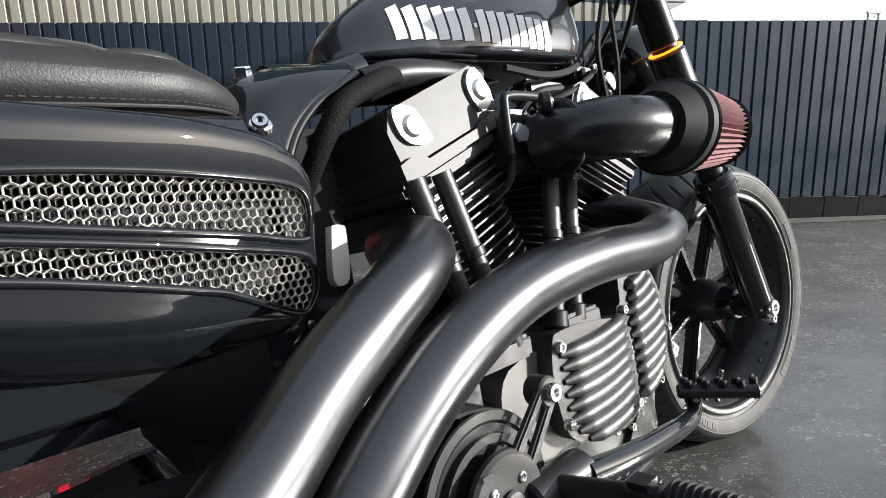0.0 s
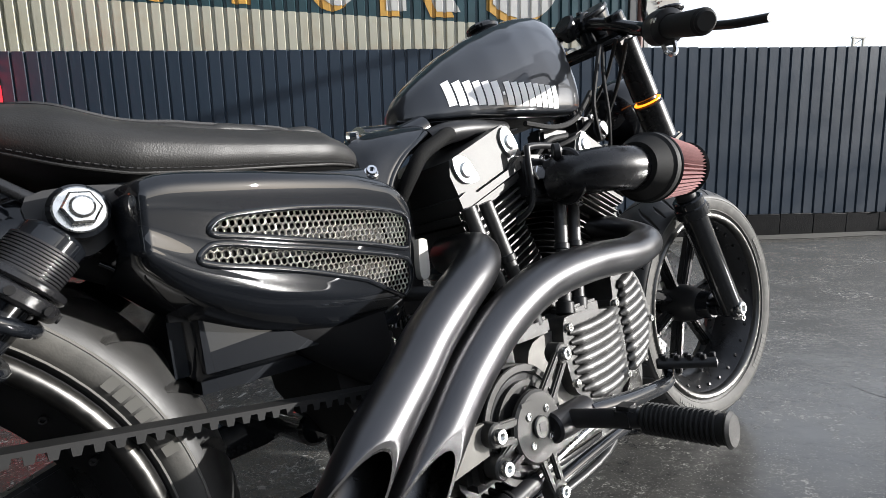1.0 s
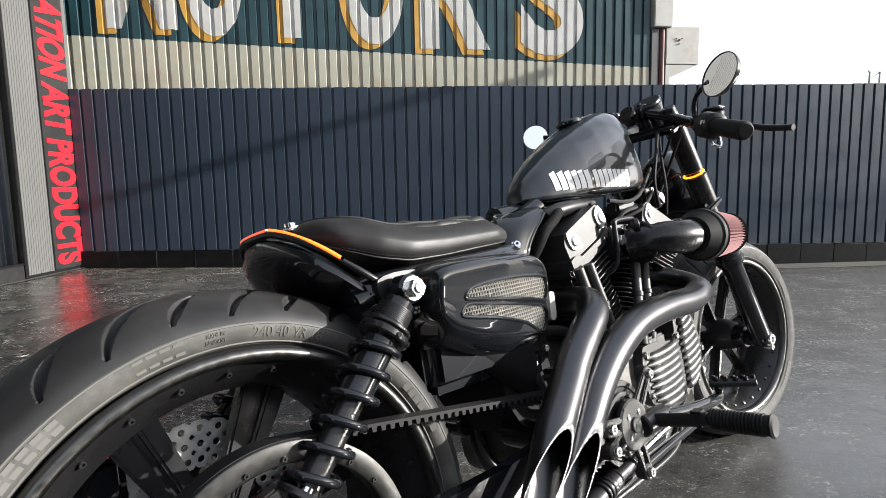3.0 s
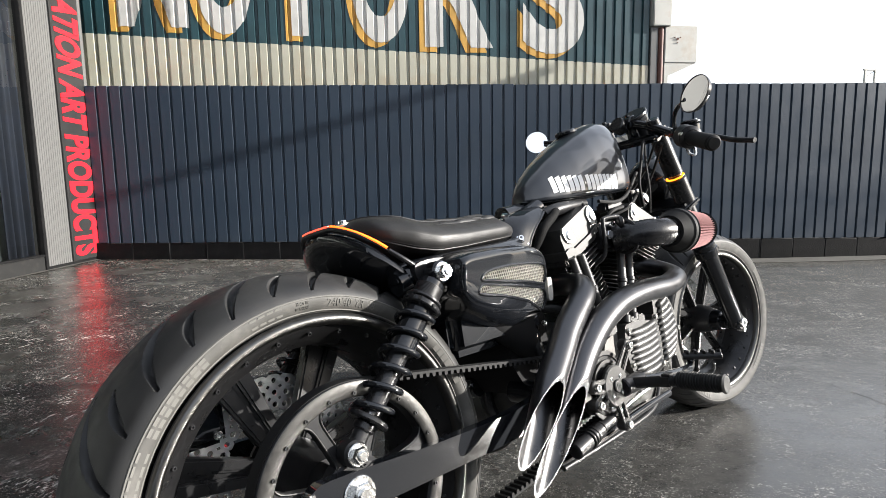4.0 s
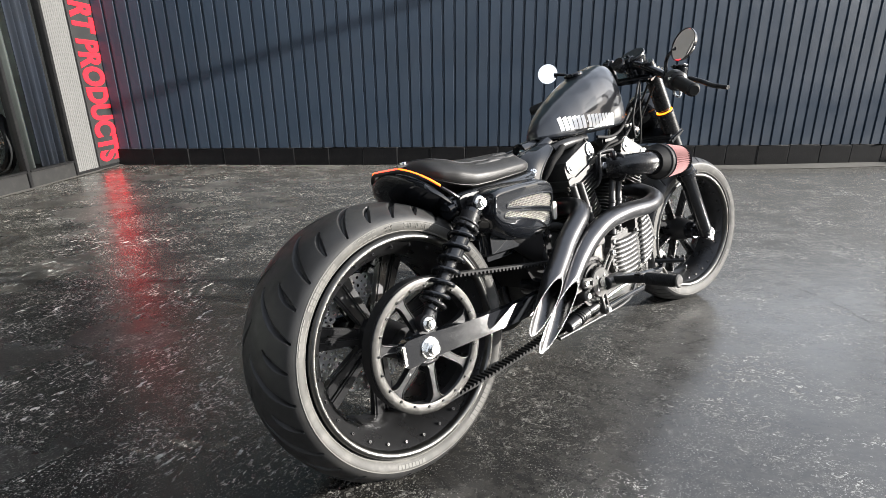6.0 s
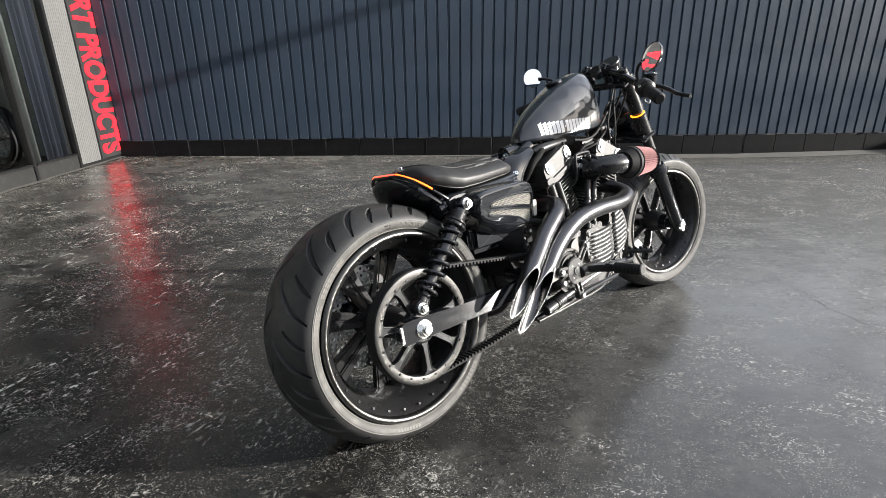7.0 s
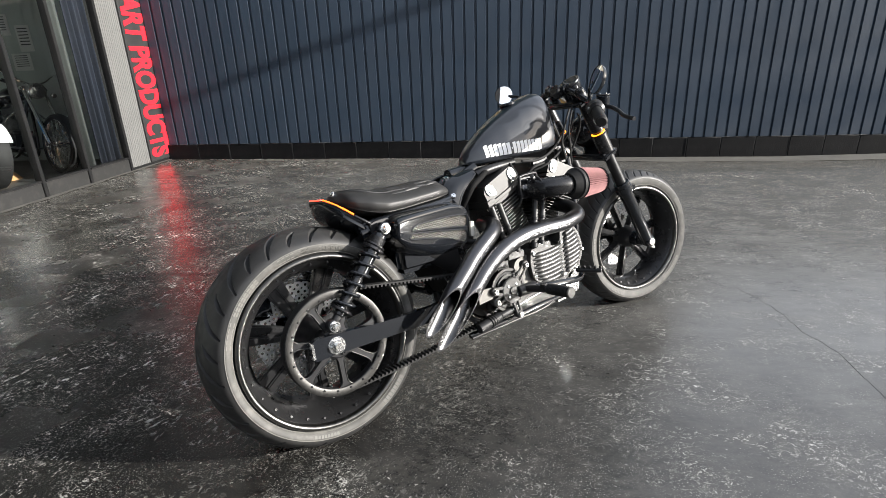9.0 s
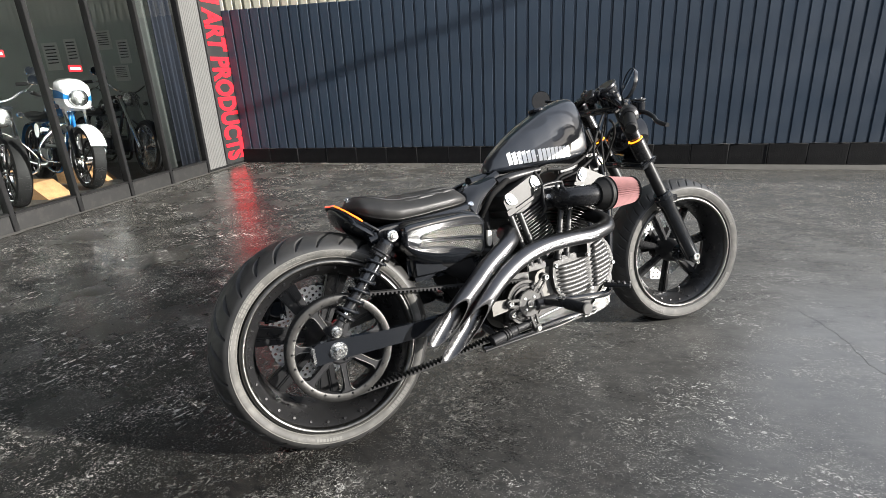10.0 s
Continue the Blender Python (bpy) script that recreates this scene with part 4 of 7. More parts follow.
def cast_wheel(name, centre, r_lip, half, hub_r, spokes, parent, label, spoke_y, phase, ridged=False):
    """A deep-dish rim with machined lips, a hub and double-ridged spokes."""
    w = part("rim", lathe([(r_lip, -half), (r_lip - 0.004, -half - 0.004), (r_lip - 0.012, -half - 0.001), (r_lip - 0.02, -half + 0.012), (r_lip - 0.045, -half + 0.045),
                           (r_lip - 0.047, half - 0.045), (r_lip - 0.02, half - 0.012), (r_lip - 0.012, half + 0.001), (r_lip - 0.004, half + 0.004), (r_lip, half),
                           (r_lip - 0.010, half - 0.02), (r_lip - 0.036, half - 0.05), (r_lip - 0.036, -half + 0.05), (r_lip - 0.010, -half + 0.02)], 96, centre), rim_black, parent, label)
    for s in (-1, 1):
        part("machined_lip", lathe([(r_lip - 0.001, s * (half + 0.002)), (r_lip - 0.003, s * (half + 0.0060)), (r_lip - 0.0065, s * (half + 0.0082)), (r_lip - 0.0105, s * (half + 0.0078)), (r_lip - 0.0142, s * (half + 0.0048)), (r_lip - 0.0160, s * (half + 0.0005)), (r_lip - 0.0175, s * (half - 0.006)), (r_lip - 0.008, s * (half - 0.003))], 96, centre), lip_metal, w, "rounded satin gunmetal rim edge")
    inner = r_lip - 0.044
    for k in range(spokes):
        a = 360.0 * k / spokes + phase
        m = Matrix.Translation(centre) @ pose(0, 0, 0, 0, -a, 0)
        out = []
        rails = ((-0.0125, 0.0125, -0.005), (-0.0068, 0.0068, -0.013)) if ridged else ((-0.0185, -0.003, -0.011), (0.003, 0.0185, -0.011))
        for z0, z1, front in rails:
            b = box((hub_r * 0.8, spoke_y + front, z0), (inner + 0.003, spoke_y + 0.014, z1), 0.003, 2)
            for v in b.verts:
                f = (v.co.x - hub_r) / (inner - hub_r)
                v.co.z *= 1.0 + (0.45 if ridged else 0.75) * f
                v.co.y += 0.012 * f * f
            out.append(b)
        web = box((hub_r * 0.8, spoke_y - 0.003, -0.008), (inner + 0.002, spoke_y + 0.010, 0.008), 0.001, 1)
        for v in web.verts:
            f = (v.co.x - hub_r) / (inner - hub_r)
            v.co.z *= 1.0 + 0.9 * f
            v.co.y += 0.012 * f * f
        sp = join(*out, web)
        sp.transform(m)
        part("spoke", sp, rim_black, w)
    part("hub", lathe([(0.012, -half * 0.75), (hub_r * 0.7, -half * 0.75), (hub_r * 0.8, -half * 0.6), (hub_r, spoke_y - 0.02), (hub_r, spoke_y + 0.02), (hub_r * 0.8, half * 0.6),
                       (hub_r * 0.7, half * 0.75), (0.012, half * 0.75)], 48, centre), satin_black, w)
    studs = [hexbolt(centre + Vector(((r_lip - 0.026) * math.cos(a), s * (half - 0.019), (r_lip - 0.026) * math.sin(a))), (-0.5 * math.cos(a), s, -0.5 * math.sin(a)), 0.0034, 0.004)
             for s in (-1, 1) for a in [2 * math.pi * q / 28 for q in range(28)]]
    stuff(part("rim_bolts", join(*studs), satin_black, w))
    part("valve_stem", cyl(centre + Vector((inner * math.cos(-1.45), spoke_y - 0.03, inner * math.sin(-1.45))), centre + Vector(((inner - 0.028) * math.cos(-1.45), spoke_y - 0.038, (inner - 0.028) * math.sin(-1.45))), 0.0042, bevel=0.001), zinc, w)
    return w


def build_rear_wheel():
    tyre("rear_tyre", REAR, 0.3135, 0.238, 0.116, 0.116, bike, "very wide black rear tyre with curved grooves and a dusty sidewall", 15,
         ((101, 4, 0.013, 0.0095), (126, 8, 0.012, 0.010), (152, 5, 0.013, 0.011), (250, 8, 0.008, 0.007), (300, 8, 0.011, 0.009), (20, 7, 0.011, 0.009)), 0.4,
         ((95.2, "MADE IN", 0.018, 0.0045, 0.0035), (95.6, "GERMANY", 0.021, 0.0045, -0.0035), (84.6, "240/40 VR 18", 0.080, 0.0115, 0.0)))
    cast_wheel("rear_wheel", REAR, 0.243, 0.110, 0.048, 7, bike, "deep satin black cast rear rim", 0.045, 12)
    disc_rotor(REAR, 0.095, 0.085, 0.146, bike, 1)
    cal = part("brake_caliper", box((-0.165, 0.075, 0.375), (-0.09, 0.125, 0.445), 0.010, 3), gloss_black, bike, "black rear brake caliper")
    for x, z in ((-0.15, 0.42), (-0.105, 0.39)):
        part("caliper_bolt", hexbolt((x, 0.074, z), (0, -1, 0), 0.007, 0.006), zinc, cal)
    # belt pulley
    c, y = Vector((0, 0, 0.315)), -0.146
    teeth = []
    prof = [(0.138, y - 0.019), (0.142, y - 0.019), (0.144, y - 0.017), (0.144, y - 0.014), (0.139, y - 0.013), (0.139, y + 0.013), (0.143, y + 0.015), (0.143, y + 0.018), (0.132, y + 0.018), (0.124, y + 0.010), (0.124, y - 0.010), (0.130, y - 0.017)]
    pul = part("belt_pulley", lathe(prof, 96, c), satin_black, bike, "satin black belt pulley with seven windows")
    part("machined_rim", lathe([(0.1435, y - 0.0195), (0.141, y - 0.0205), (0.1245, y - 0.0205), (0.1225, y - 0.019), (0.130, y - 0.0172)], 96, c), pulley_face, pul, "machined pulley face")
    # windows: plate sectors between them
    n = 7
    for k in range(n):
        a0 = 360 / n * k + 90 - 180
        m = Matrix.Translation(c) @ pose(0, 0, 0, 0, -a0, 0)
        b = prism([(0.036, -0.012), (0.050, -0.008), (0.100, -0.0075), (0.116, -0.012), (0.127, -0.024), (0.127, 0.024), (0.116, 0.012), (0.100, 0.0075), (0.050, 0.008), (0.036, 0.012)], y - 0.012, y + 0.004, 0.0025, 2)
        b.transform(m)
        part("pulley_spoke", b, satin_black, pul)
        e = tube([(0.050, y - 0.0125, 0.0075), (0.100, y - 0.0125, 0.0070), (0.116, y - 0.0125, 0.0115), (0.125, y - 0.0125, 0.023)], 0.0014, 6, 4)
        e2 = tube([(0.050, y - 0.0125, -0.0075), (0.100, y - 0.0125, -0.0070), (0.116, y - 0.0125, -0.0115), (0.125, y - 0.0125, -0.023)], 0.0014, 6, 4)
        e = join(e, e2)
        e.transform(m)
        part("machined_edge", e, machined, pul)
    part("pulley_hub", lathe([(0.014, y - 0.016), (0.038, y - 0.016), (0.045, y - 0.010), (0.045, y + 0.012), (0.014, y + 0.012)], 48, c), satin_black, pul)
    stuff(part("pulley_fasteners", join(*[hexbolt(c + Vector((0.030 * math.cos(a), y - 0.016, 0.030 * math.sin(a))), (0, -1, 0), 0.006, 0.006) for a in [2 * math.pi * q / 5 for q in range(5)]],
                              *[hexbolt(c + Vector((0.128 * math.cos(a), y - 0.0200, 0.128 * math.sin(a))), (0, -1, 0), 0.0028, 0.003) for a in [2 * math.pi * q / 21 for q in range(21)]]), satin_black, pul))


PULLEY2 = Vector((0.600, 0, 0.298))
R2 = 0.068


def build_belt():
    """A toothed belt round both pulleys."""
    y0, y1 = -0.160, -0.131
    r1, c1, c2 = 0.1415, Vector((0, 0, 0.315)), PULLEY2
    d = Vector((c2.x - c1.x, 0, c2.z - c1.z))
    base, spread = math.atan2(d.z, d.x), math.acos((r1 - R2) / d.length)
    pts = []
    for q in range(61):
        a = base + spread + (2 * math.pi - 2 * spread) * q / 60
        pts.append((c1.x + r1 * math.cos(a), c1.z + r1 * math.sin(a)))
    lower_end = (c2.x + R2 * math.cos(base - spread), c2.z + R2 * math.sin(base - spread))
    a0 = pts[-1]
    for q in range(1, 30):
        pts.append((a0[0] + (lower_end[0] - a0[0]) * q / 30, a0[1] + (lower_end[1] - a0[1]) * q / 30 - 0.010 * math.sin(math.pi * q / 30)))
    for q in range(31):
        a = base - spread + 2 * spread * q / 30
        pts.append((c2.x + R2 * math.cos(a), c2.z + R2 * math.sin(a)))
    a0, b0 = pts[-1], pts[0]
    for q in range(1, 30):
        pts.append((a0[0] + (b0[0] - a0[0]) * q / 30, a0[1] + (b0[1] - a0[1]) * q / 30))
    P = [Vector((x, 0, z)) for x, z in pts]
    n = len(P)
    bm = bmesh.new()
    rows = []
    for i in range(n):
        t = (P[(i + 1) % n] - P[i - 1]).normalized()
        o = Vector((t.z, 0, -t.x))
        rows.append([bm.verts.new(p) for p in (P[i] + o * 0.0035 + Vector((0, y0, 0)), P[i] + o * 0.0035 + Vector((0, y1, 0)), P[i] + Vector((0, y1, 0)), P[i] + Vector((0, y0, 0)))])
    for i in range(n):
        a, b = rows[i], rows[(i + 1) % n]
        for k in range(4):
            bm.faces.new((a[k], a[(k + 1) % 4], b[(k + 1) % 4], b[k]))
    belt = part("drive_belt", bm, rubber, bike, "black toothed rubber drive belt")
    # teeth on the inner side
    acc = [0.0]
    for i in range(n):
        acc.append(acc[-1] + (P[(i + 1) % n] - P[i]).length)
    total = acc[-1]
    cnt = int(total / 0.0125)
    cen = sum(P, Vector()) / n
    tb = bmesh.new()
    for q in range(cnt):
        s = total * q / cnt
        i = max(k for k in range(n) if acc[k] <= s)
        t = (P[(i + 1) % n] - P[i]).normalized()
        p = P[i] + t * (s - acc[i])
        o = Vector((t.z, 0, -t.x))
        vs = []
        for yy in (y0, y1):
            for du, dv in ((-0.0036, 0.0), (0.0036, 0.0), (0.0024, -0.0058), (-0.0024, -0.0058)):
                vs.append(tb.verts.new(p + t * du + o * dv + Vector((0, yy, 0))))
        for f in ((0, 1, 2, 3), (4, 5, 6, 7), (1, 2, 6, 5), (2, 3, 7, 6), (3, 0, 4, 7)):
            tb.faces.new([vs[k] for k in f])
    stuff(part("belt_teeth", tb, rubber, belt))


def build_swingarm():
    for s in (-1, 1):
        y = 0.170 * s
        arm = prism(smooth2([(-0.075, 0.294), (-0.075, 0.342), (-0.02, 0.347), (0.12, 0.337), (0.30, 0.333), (0.45, 0.345), (0.45, 0.300), (0.30, 0.288), (0.12, 0.290), (-0.02, 0.293)], 3), y - 0.010, y + 0.010, 0.003)
        a = part("swingarm", arm, gloss_black, bike, "gloss black flat swingarm")
        part("axle_adjuster", box((-0.081, y - 0.012, 0.297), (-0.070, y + 0.012, 0.341), 0.002), zinc, a, "bright axle adjuster block")
        part("axle_nut", join(hexbolt((-0.011, y + 0.010 * s, 0.316), (0, s, 0), 0.019, 0.012, False), cyl((-0.011, y + 0.021 * s, 0.316), (-0.011, y + 0.026 * s, 0.316), 0.012, bevel=0.002), cyl((-0.011, y + 0.009 * s, 0.316), (-0.011, y + 0.0125 * s, 0.316), 0.024, bevel=0.001)), zinc, a, "zinc plated axle nut")
        part("cross_brace", cyl((0.44, y, 0.322), (0.44, y * 0.3, 0.322), 0.024, bevel=0.004), gloss_black, a)
    part("axle", cyl((-0.011, -0.2, 0.316), (-0.011, 0.2, 0.316), 0.011), zinc, bike)


def build_shock(side):
    y = 0.170 * side
    lo, hi = Vector((-0.008, y, 0.368)), Vector((0.190, y - 0.004 * side, 0.588))
    u = (hi - lo).normalized()
    sh = part("shock_absorber", cyl(lo + u * 0.15, hi - u * 0.018, 0.0205, seg=28, bevel=0.003), gloss_black, bike, "black coil-over shock absorber")
    part("shock_rod", cyl(lo + u * 0.02, lo + u * 0.16, 0.0075), chrome, sh, "chromed damper rod")
    part("damper_body", cyl(lo + u * 0.055, lo + u * 0.20, 0.0155, seg=24), intake_black, sh)
    part("coil_spring", helix(lo + u * 0.050, lo + u * 0.235, 0.0265, 6.3, 0.0048), gloss_black, sh, "gloss black coil spring")
    part("spring_seat", join(cyl(lo + u * 0.042, lo + u * 0.050, 0.031, bevel=0.002, seg=28), cyl(lo + u * 0.030, lo + u * 0.042, 0.016, bevel=0.002)), intake_black, sh)
    rings = [cyl(lo + u * (0.236 + 0.0022 * k), lo + u * (0.2375 + 0.0022 * k), 0.0222, seg=28) for k in range(14)]
    stuff(part("threads", join(*rings), satin_black, sh))
    part("preload_ring", join(cyl(lo + u * 0.226, lo + u * 0.236, 0.0315, seg=28, bevel=0.002), cyl(lo + u * 0.238, lo + u * 0.244, 0.030, seg=28, bevel=0.0015)), intake_black, sh)
    stuff(part("preload_marks", join(*[cyl(lo + u * 0.231 + frame_of(u) @ Vector((0.0312 * math.cos(a), 0.0312 * math.sin(a), 0)), lo + u * 0.231 + frame_of(u) @ Vector((0.033 * math.cos(a), 0.033 * math.sin(a), 0)), 0.003, seg=10) for a in [2 * math.pi * q / 8 for q in range(8)]]), matte_black, sh))
    part("shock_eye", cyl(hi - Vector((0, 0.014, 0)), hi + Vector((0, 0.014, 0)), 0.0185, bevel=0.003, seg=28), gloss_black, sh)
    part("lower_eye", join(cyl(lo - Vector((0, 0.013, 0)), lo + Vector((0, 0.013, 0)), 0.018, bevel=0.003, seg=28), cyl(lo, lo + u * 0.035, 0.012)), satin_black, sh)
    for p, r in ((hi, 0.0120), (lo, 0.0115)):
        part("shock_bolt", join(cyl(p + Vector((0, 0.013 * side, 0)), p + Vector((0, 0.017 * side, 0)), r + 0.0038, bevel=0.001, seg=28), hexbolt(p + Vector((0, 0.017 * side, 0)), (0, side, 0), r, 0.010, False), cyl(p + Vector((0, 0.026 * side, 0)), p + Vector((0, 0.030 * side, 0)), r * 0.62, bevel=0.0015)), zinc, sh, "bright domed bolt")


# ---- tail and seat ----


def build_tail():
    """A short rounded tail cowl with a light strip round its upper edge."""
    rings = []
    n = 28
    # stations from the tip forward: half width, upper edge, lower edge
    for x, w, top, low in ((0.074, 0.012, 0.682, 0.667), (0.077, 0.045, 0.682, 0.653), (0.084, 0.080, 0.676, 0.634), (0.098, 0.108, 0.665, 0.613), (0.122, 0.128, 0.643, 0.591),
                           (0.155, 0.134, 0.614, 0.566), (0.195, 0.130, 0.590, 0.550)):
        ring = []
        for q in range(n):
            a = 2 * math.pi * q / n
            c, s = math.cos(a), math.sin(a)
            zz = (top + low) / 2 + (top - low) / 2 * math.copysign(abs(s) ** 0.7, s)
            crown = 0.022 * max(s, 0) * (1 - (c * c)) * min((x - 0.07) * 20, 1)
            ring.append((x + 0.012 * (s < -0.2) * min((x - 0.075) * 12, 1), w * math.copysign(abs(c) ** 0.75, c), zz + crown))
        rings.append(ring)
    tail = part("tail_cowl", loft(rings), gloss_black, bike, "gloss black rounded tail cowl")

    def edge(y):
        t = abs(y) / 0.134
        x = 0.072 + 0.085 * (1 - math.sqrt(max(1 - t * t, 0.0)))
        return Vector((x, y, 0.687 - 0.98 * max(x - 0.078, 0)))

    for lo, hi, mat, nm, lab in ((-0.045, 0.045, red_glow, "tail_light", "lit red tail light strip"), (-0.1270, -0.050, tail_amber, "turn_signal", "lit amber turn signal strip"), (0.050, 0.1295, tail_amber, "turn_signal", "lit amber turn signal strip")):
        pts = [edge(lo + (hi - lo) * k / 12) + Vector((-0.001, 0, 0.003)) for k in range(13)]
        part(nm, tube(pts, 0.0025, 8, 3), mat, tail, lab)
    for sd in (-1, 1):
        part("strip_end", tube([edge(sd * 0.1275), (0.150, sd * 0.1345, 0.619), (0.175, sd * 0.136, 0.601), (0.200, sd * 0.133, 0.588)], lambda t: 0.0036 + 0.0030 * t, 10, 5), intake_black, tail, "smoked end of the light strip")
    strip = tube([edge(-0.133 + 0.266 * k / 40) - Vector((0, 0, 0.0015)) for k in range(41)], lambda t: 0.0008 + 0.0046 * min(1, 7 * t, 7 * (1 - t)), 8, 1)
    part("light_housing", strip, satin_black, tail)


def seat_shape(x):
    """Half width, top and bottom of the seat at x."""
    xs = [0.120, 0.128, 0.150, 0.194, 0.238, 0.305, 0.365, 0.435, 0.470, 0.492, 0.506]
    w = np.interp(x, xs, [0.030, 0.075, 0.106, 0.126, 0.134, 0.131, 0.124, 0.113, 0.096, 0.074, 0.030])
    t = np.interp(x, xs, [0.682, 0.698, 0.706, 0.707, 0.694, 0.690, 0.691, 0.694, 0.685, 0.670, 0.656])
    b = np.interp(x, xs, [0.668, 0.660, 0.642, 0.622, 0.614, 0.617, 0.622, 0.627, 0.632, 0.637, 0.641])
    return float(w), float(t), float(b)


def seat_point(x, a):
    """A point of the seat's skin; a = 90 on the ridge."""
    w, t, b = np.mean([seat_shape(min(max(x + d, 0.12), 0.506)) for d in (-0.008, -0.004, 0, 0.004, 0.008)], axis=0)
    c, s = math.cos(radians(a)), math.sin(radians(a))
    m = b + (t - b) * 0.42
    if s < 0:
        return Vector((x, w * math.copysign(abs(c) ** 0.62, c), m + (m - b) * -abs(s) ** 0.62))
    y = w * math.copysign(abs(c) ** 0.8, c)
    z = m + (t - m) * s ** 1.12 - 0.008 * (y / w) ** 2 * s
    if 0.26 < x < 0.48 and abs(y) < w * 0.70:
        z += (0.003 - 0.0045 * abs(math.cos(math.pi * y / 0.026)) ** 8) * min((x - 0.26) * 40, (0.48 - x) * 40, 1)
    return Vector((x, y, z))


def build_seat():
    rings = [[seat_point(0.120 + 0.386 * i / 60, 360 * q / 96) for q in range(96)] for i in range(61)]
    seat = part("seat", loft(rings), leather, bike, "black leather solo seat with sewn channels", 60)
    xs = [0.146 + 0.338 * i / 40 for i in range(41)]
    for s in (-1, 1):
        pts = []
        for x in xs:
            w = float(np.interp(x, [0.146, 0.16, 0.18, 0.21, 0.264, 0.385, 0.445, 0.472, 0.484], [0.0, 0.042, 0.066, 0.083, 0.088, 0.084, 0.068, 0.045, 0.0]))
            a = min(range(0, 91), key=lambda q: abs(seat_point(x, q).y - w))
            p = seat_point(x, a)
            pts.append(Vector((x, s * p.y, p.z + 0.0004)))
        part("stitched_seam", tube(pts, 0.0021, 6, 1), thread, seat, "sewn seam round the top panel")
    # padded rolls sewn across the top panel, fanning out towards the rear
    for a in (58, 74, 90, 106, 122):
        roll = [seat_point(0.262 + 0.196 * i / 24, a + (a - 90) * 0.35 * (1 - i / 24)) - Vector((0, 0, 0.0054)) for i in range(25)]
        part("padded_roll", tube(roll, lambda t: 0.0076 * min(1, 6 * t + 0.5, 6 * (1 - t) + 0.5), 12, 1), leather, seat)
    for s in (-30, 210):
        pts = [seat_point(0.135 + 0.360 * i / 30, s) for i in range(31)]
        part("piping", tube(pts, 0.0016, 8, 1), leather, seat)
        low = [seat_point(0.150 + 0.338 * i / 60, s + (7 if s < 0 else -7)) for i in range(61)]
        stitches = [tube([low[k], low[k].lerp(low[k + 1], 0.6)], 0.0005, 5, 1) for k in range(60)]
        stuff(part("stitches", join(*stitches), thread, seat))
    br = part("seat_bracket", box((0.122, -0.016, 0.694), (0.146, 0.016, 0.700), 0.0025), chrome, seat, "chromed seat bracket at the rear")
    part("bracket_bolt", hexbolt((0.130, 0, 0.700), (0, 0, 1), 0.009, 0.006), chrome, br)


# ---- side cover with its grille ----


@functools.lru_cache(maxsize=None)
def cover_profile(mm):
    """Section of the side cover at x = mm / 1000: (across, height) from under the seat round the face to the underside."""
    x = mm / 1000
    near = x + np.linspace(-0.014, 0.014, 9)
    top = float(np.mean(np.interp(near, [0.212, 0.226, 0.250, 0.320, 0.420, 0.470, 0.497, 0.509, 0.516], [0.594, 0.603, 0.607, 0.609, 0.609, 0.603, 0.592, 0.578, 0.562])))
    low = float(np.mean(np.interp(near, [0.212, 0.232, 0.254, 0.317, 0.407, 0.480, 0.502, 0.516], [0.550, 0.530, 0.512, 0.483, 0.455, 0.444, 0.454, 0.500])))
    f = -0.174 + (x - 0.26) * 0.19 - 0.004 * math.sin(math.pi * (x - 0.212) / 0.304)
    f += 0.034 * max(0, 1 - (x - 0.212) / 0.014) ** 2 + 0.030 * max(0, 1 - (0.516 - x) / 0.014) ** 2
    h = top - low
    pts = [(-0.078, top + 0.012), (-0.105, top + 0.010), (f + 0.026, top + 0.005), (f + 0.006, top - 0.004 * min(h / 0.1, 1)), (f + 0.001, top - 0.24 * h), (f, top - 0.48 * h),
           (f - 0.004, top - 0.68 * h), (f - 0.004, low + 0.20 * h), (f + 0.009, low + 0.05 * h), (f + 0.036, low - 0.003), (-0.085, low - 0.008)]
    pts = [(y - 0.32 * (z - 0.535) if 1 < k < 10 else y, z) for k, (y, z) in enumerate(pts)]
    return [(p.x, p.y) for p in spline([(y, z, 0) for y, z in pts], 18)]


def cover_y(x, z):
    """The outer face of the right side cover."""
    pr = cover_profile(round(min(max(x, 0.212), 0.516) * 1000))
    return float(np.interp(-z, [-q[1] for q in pr[36:-36]], [q[0] for q in pr[36:-36]]))


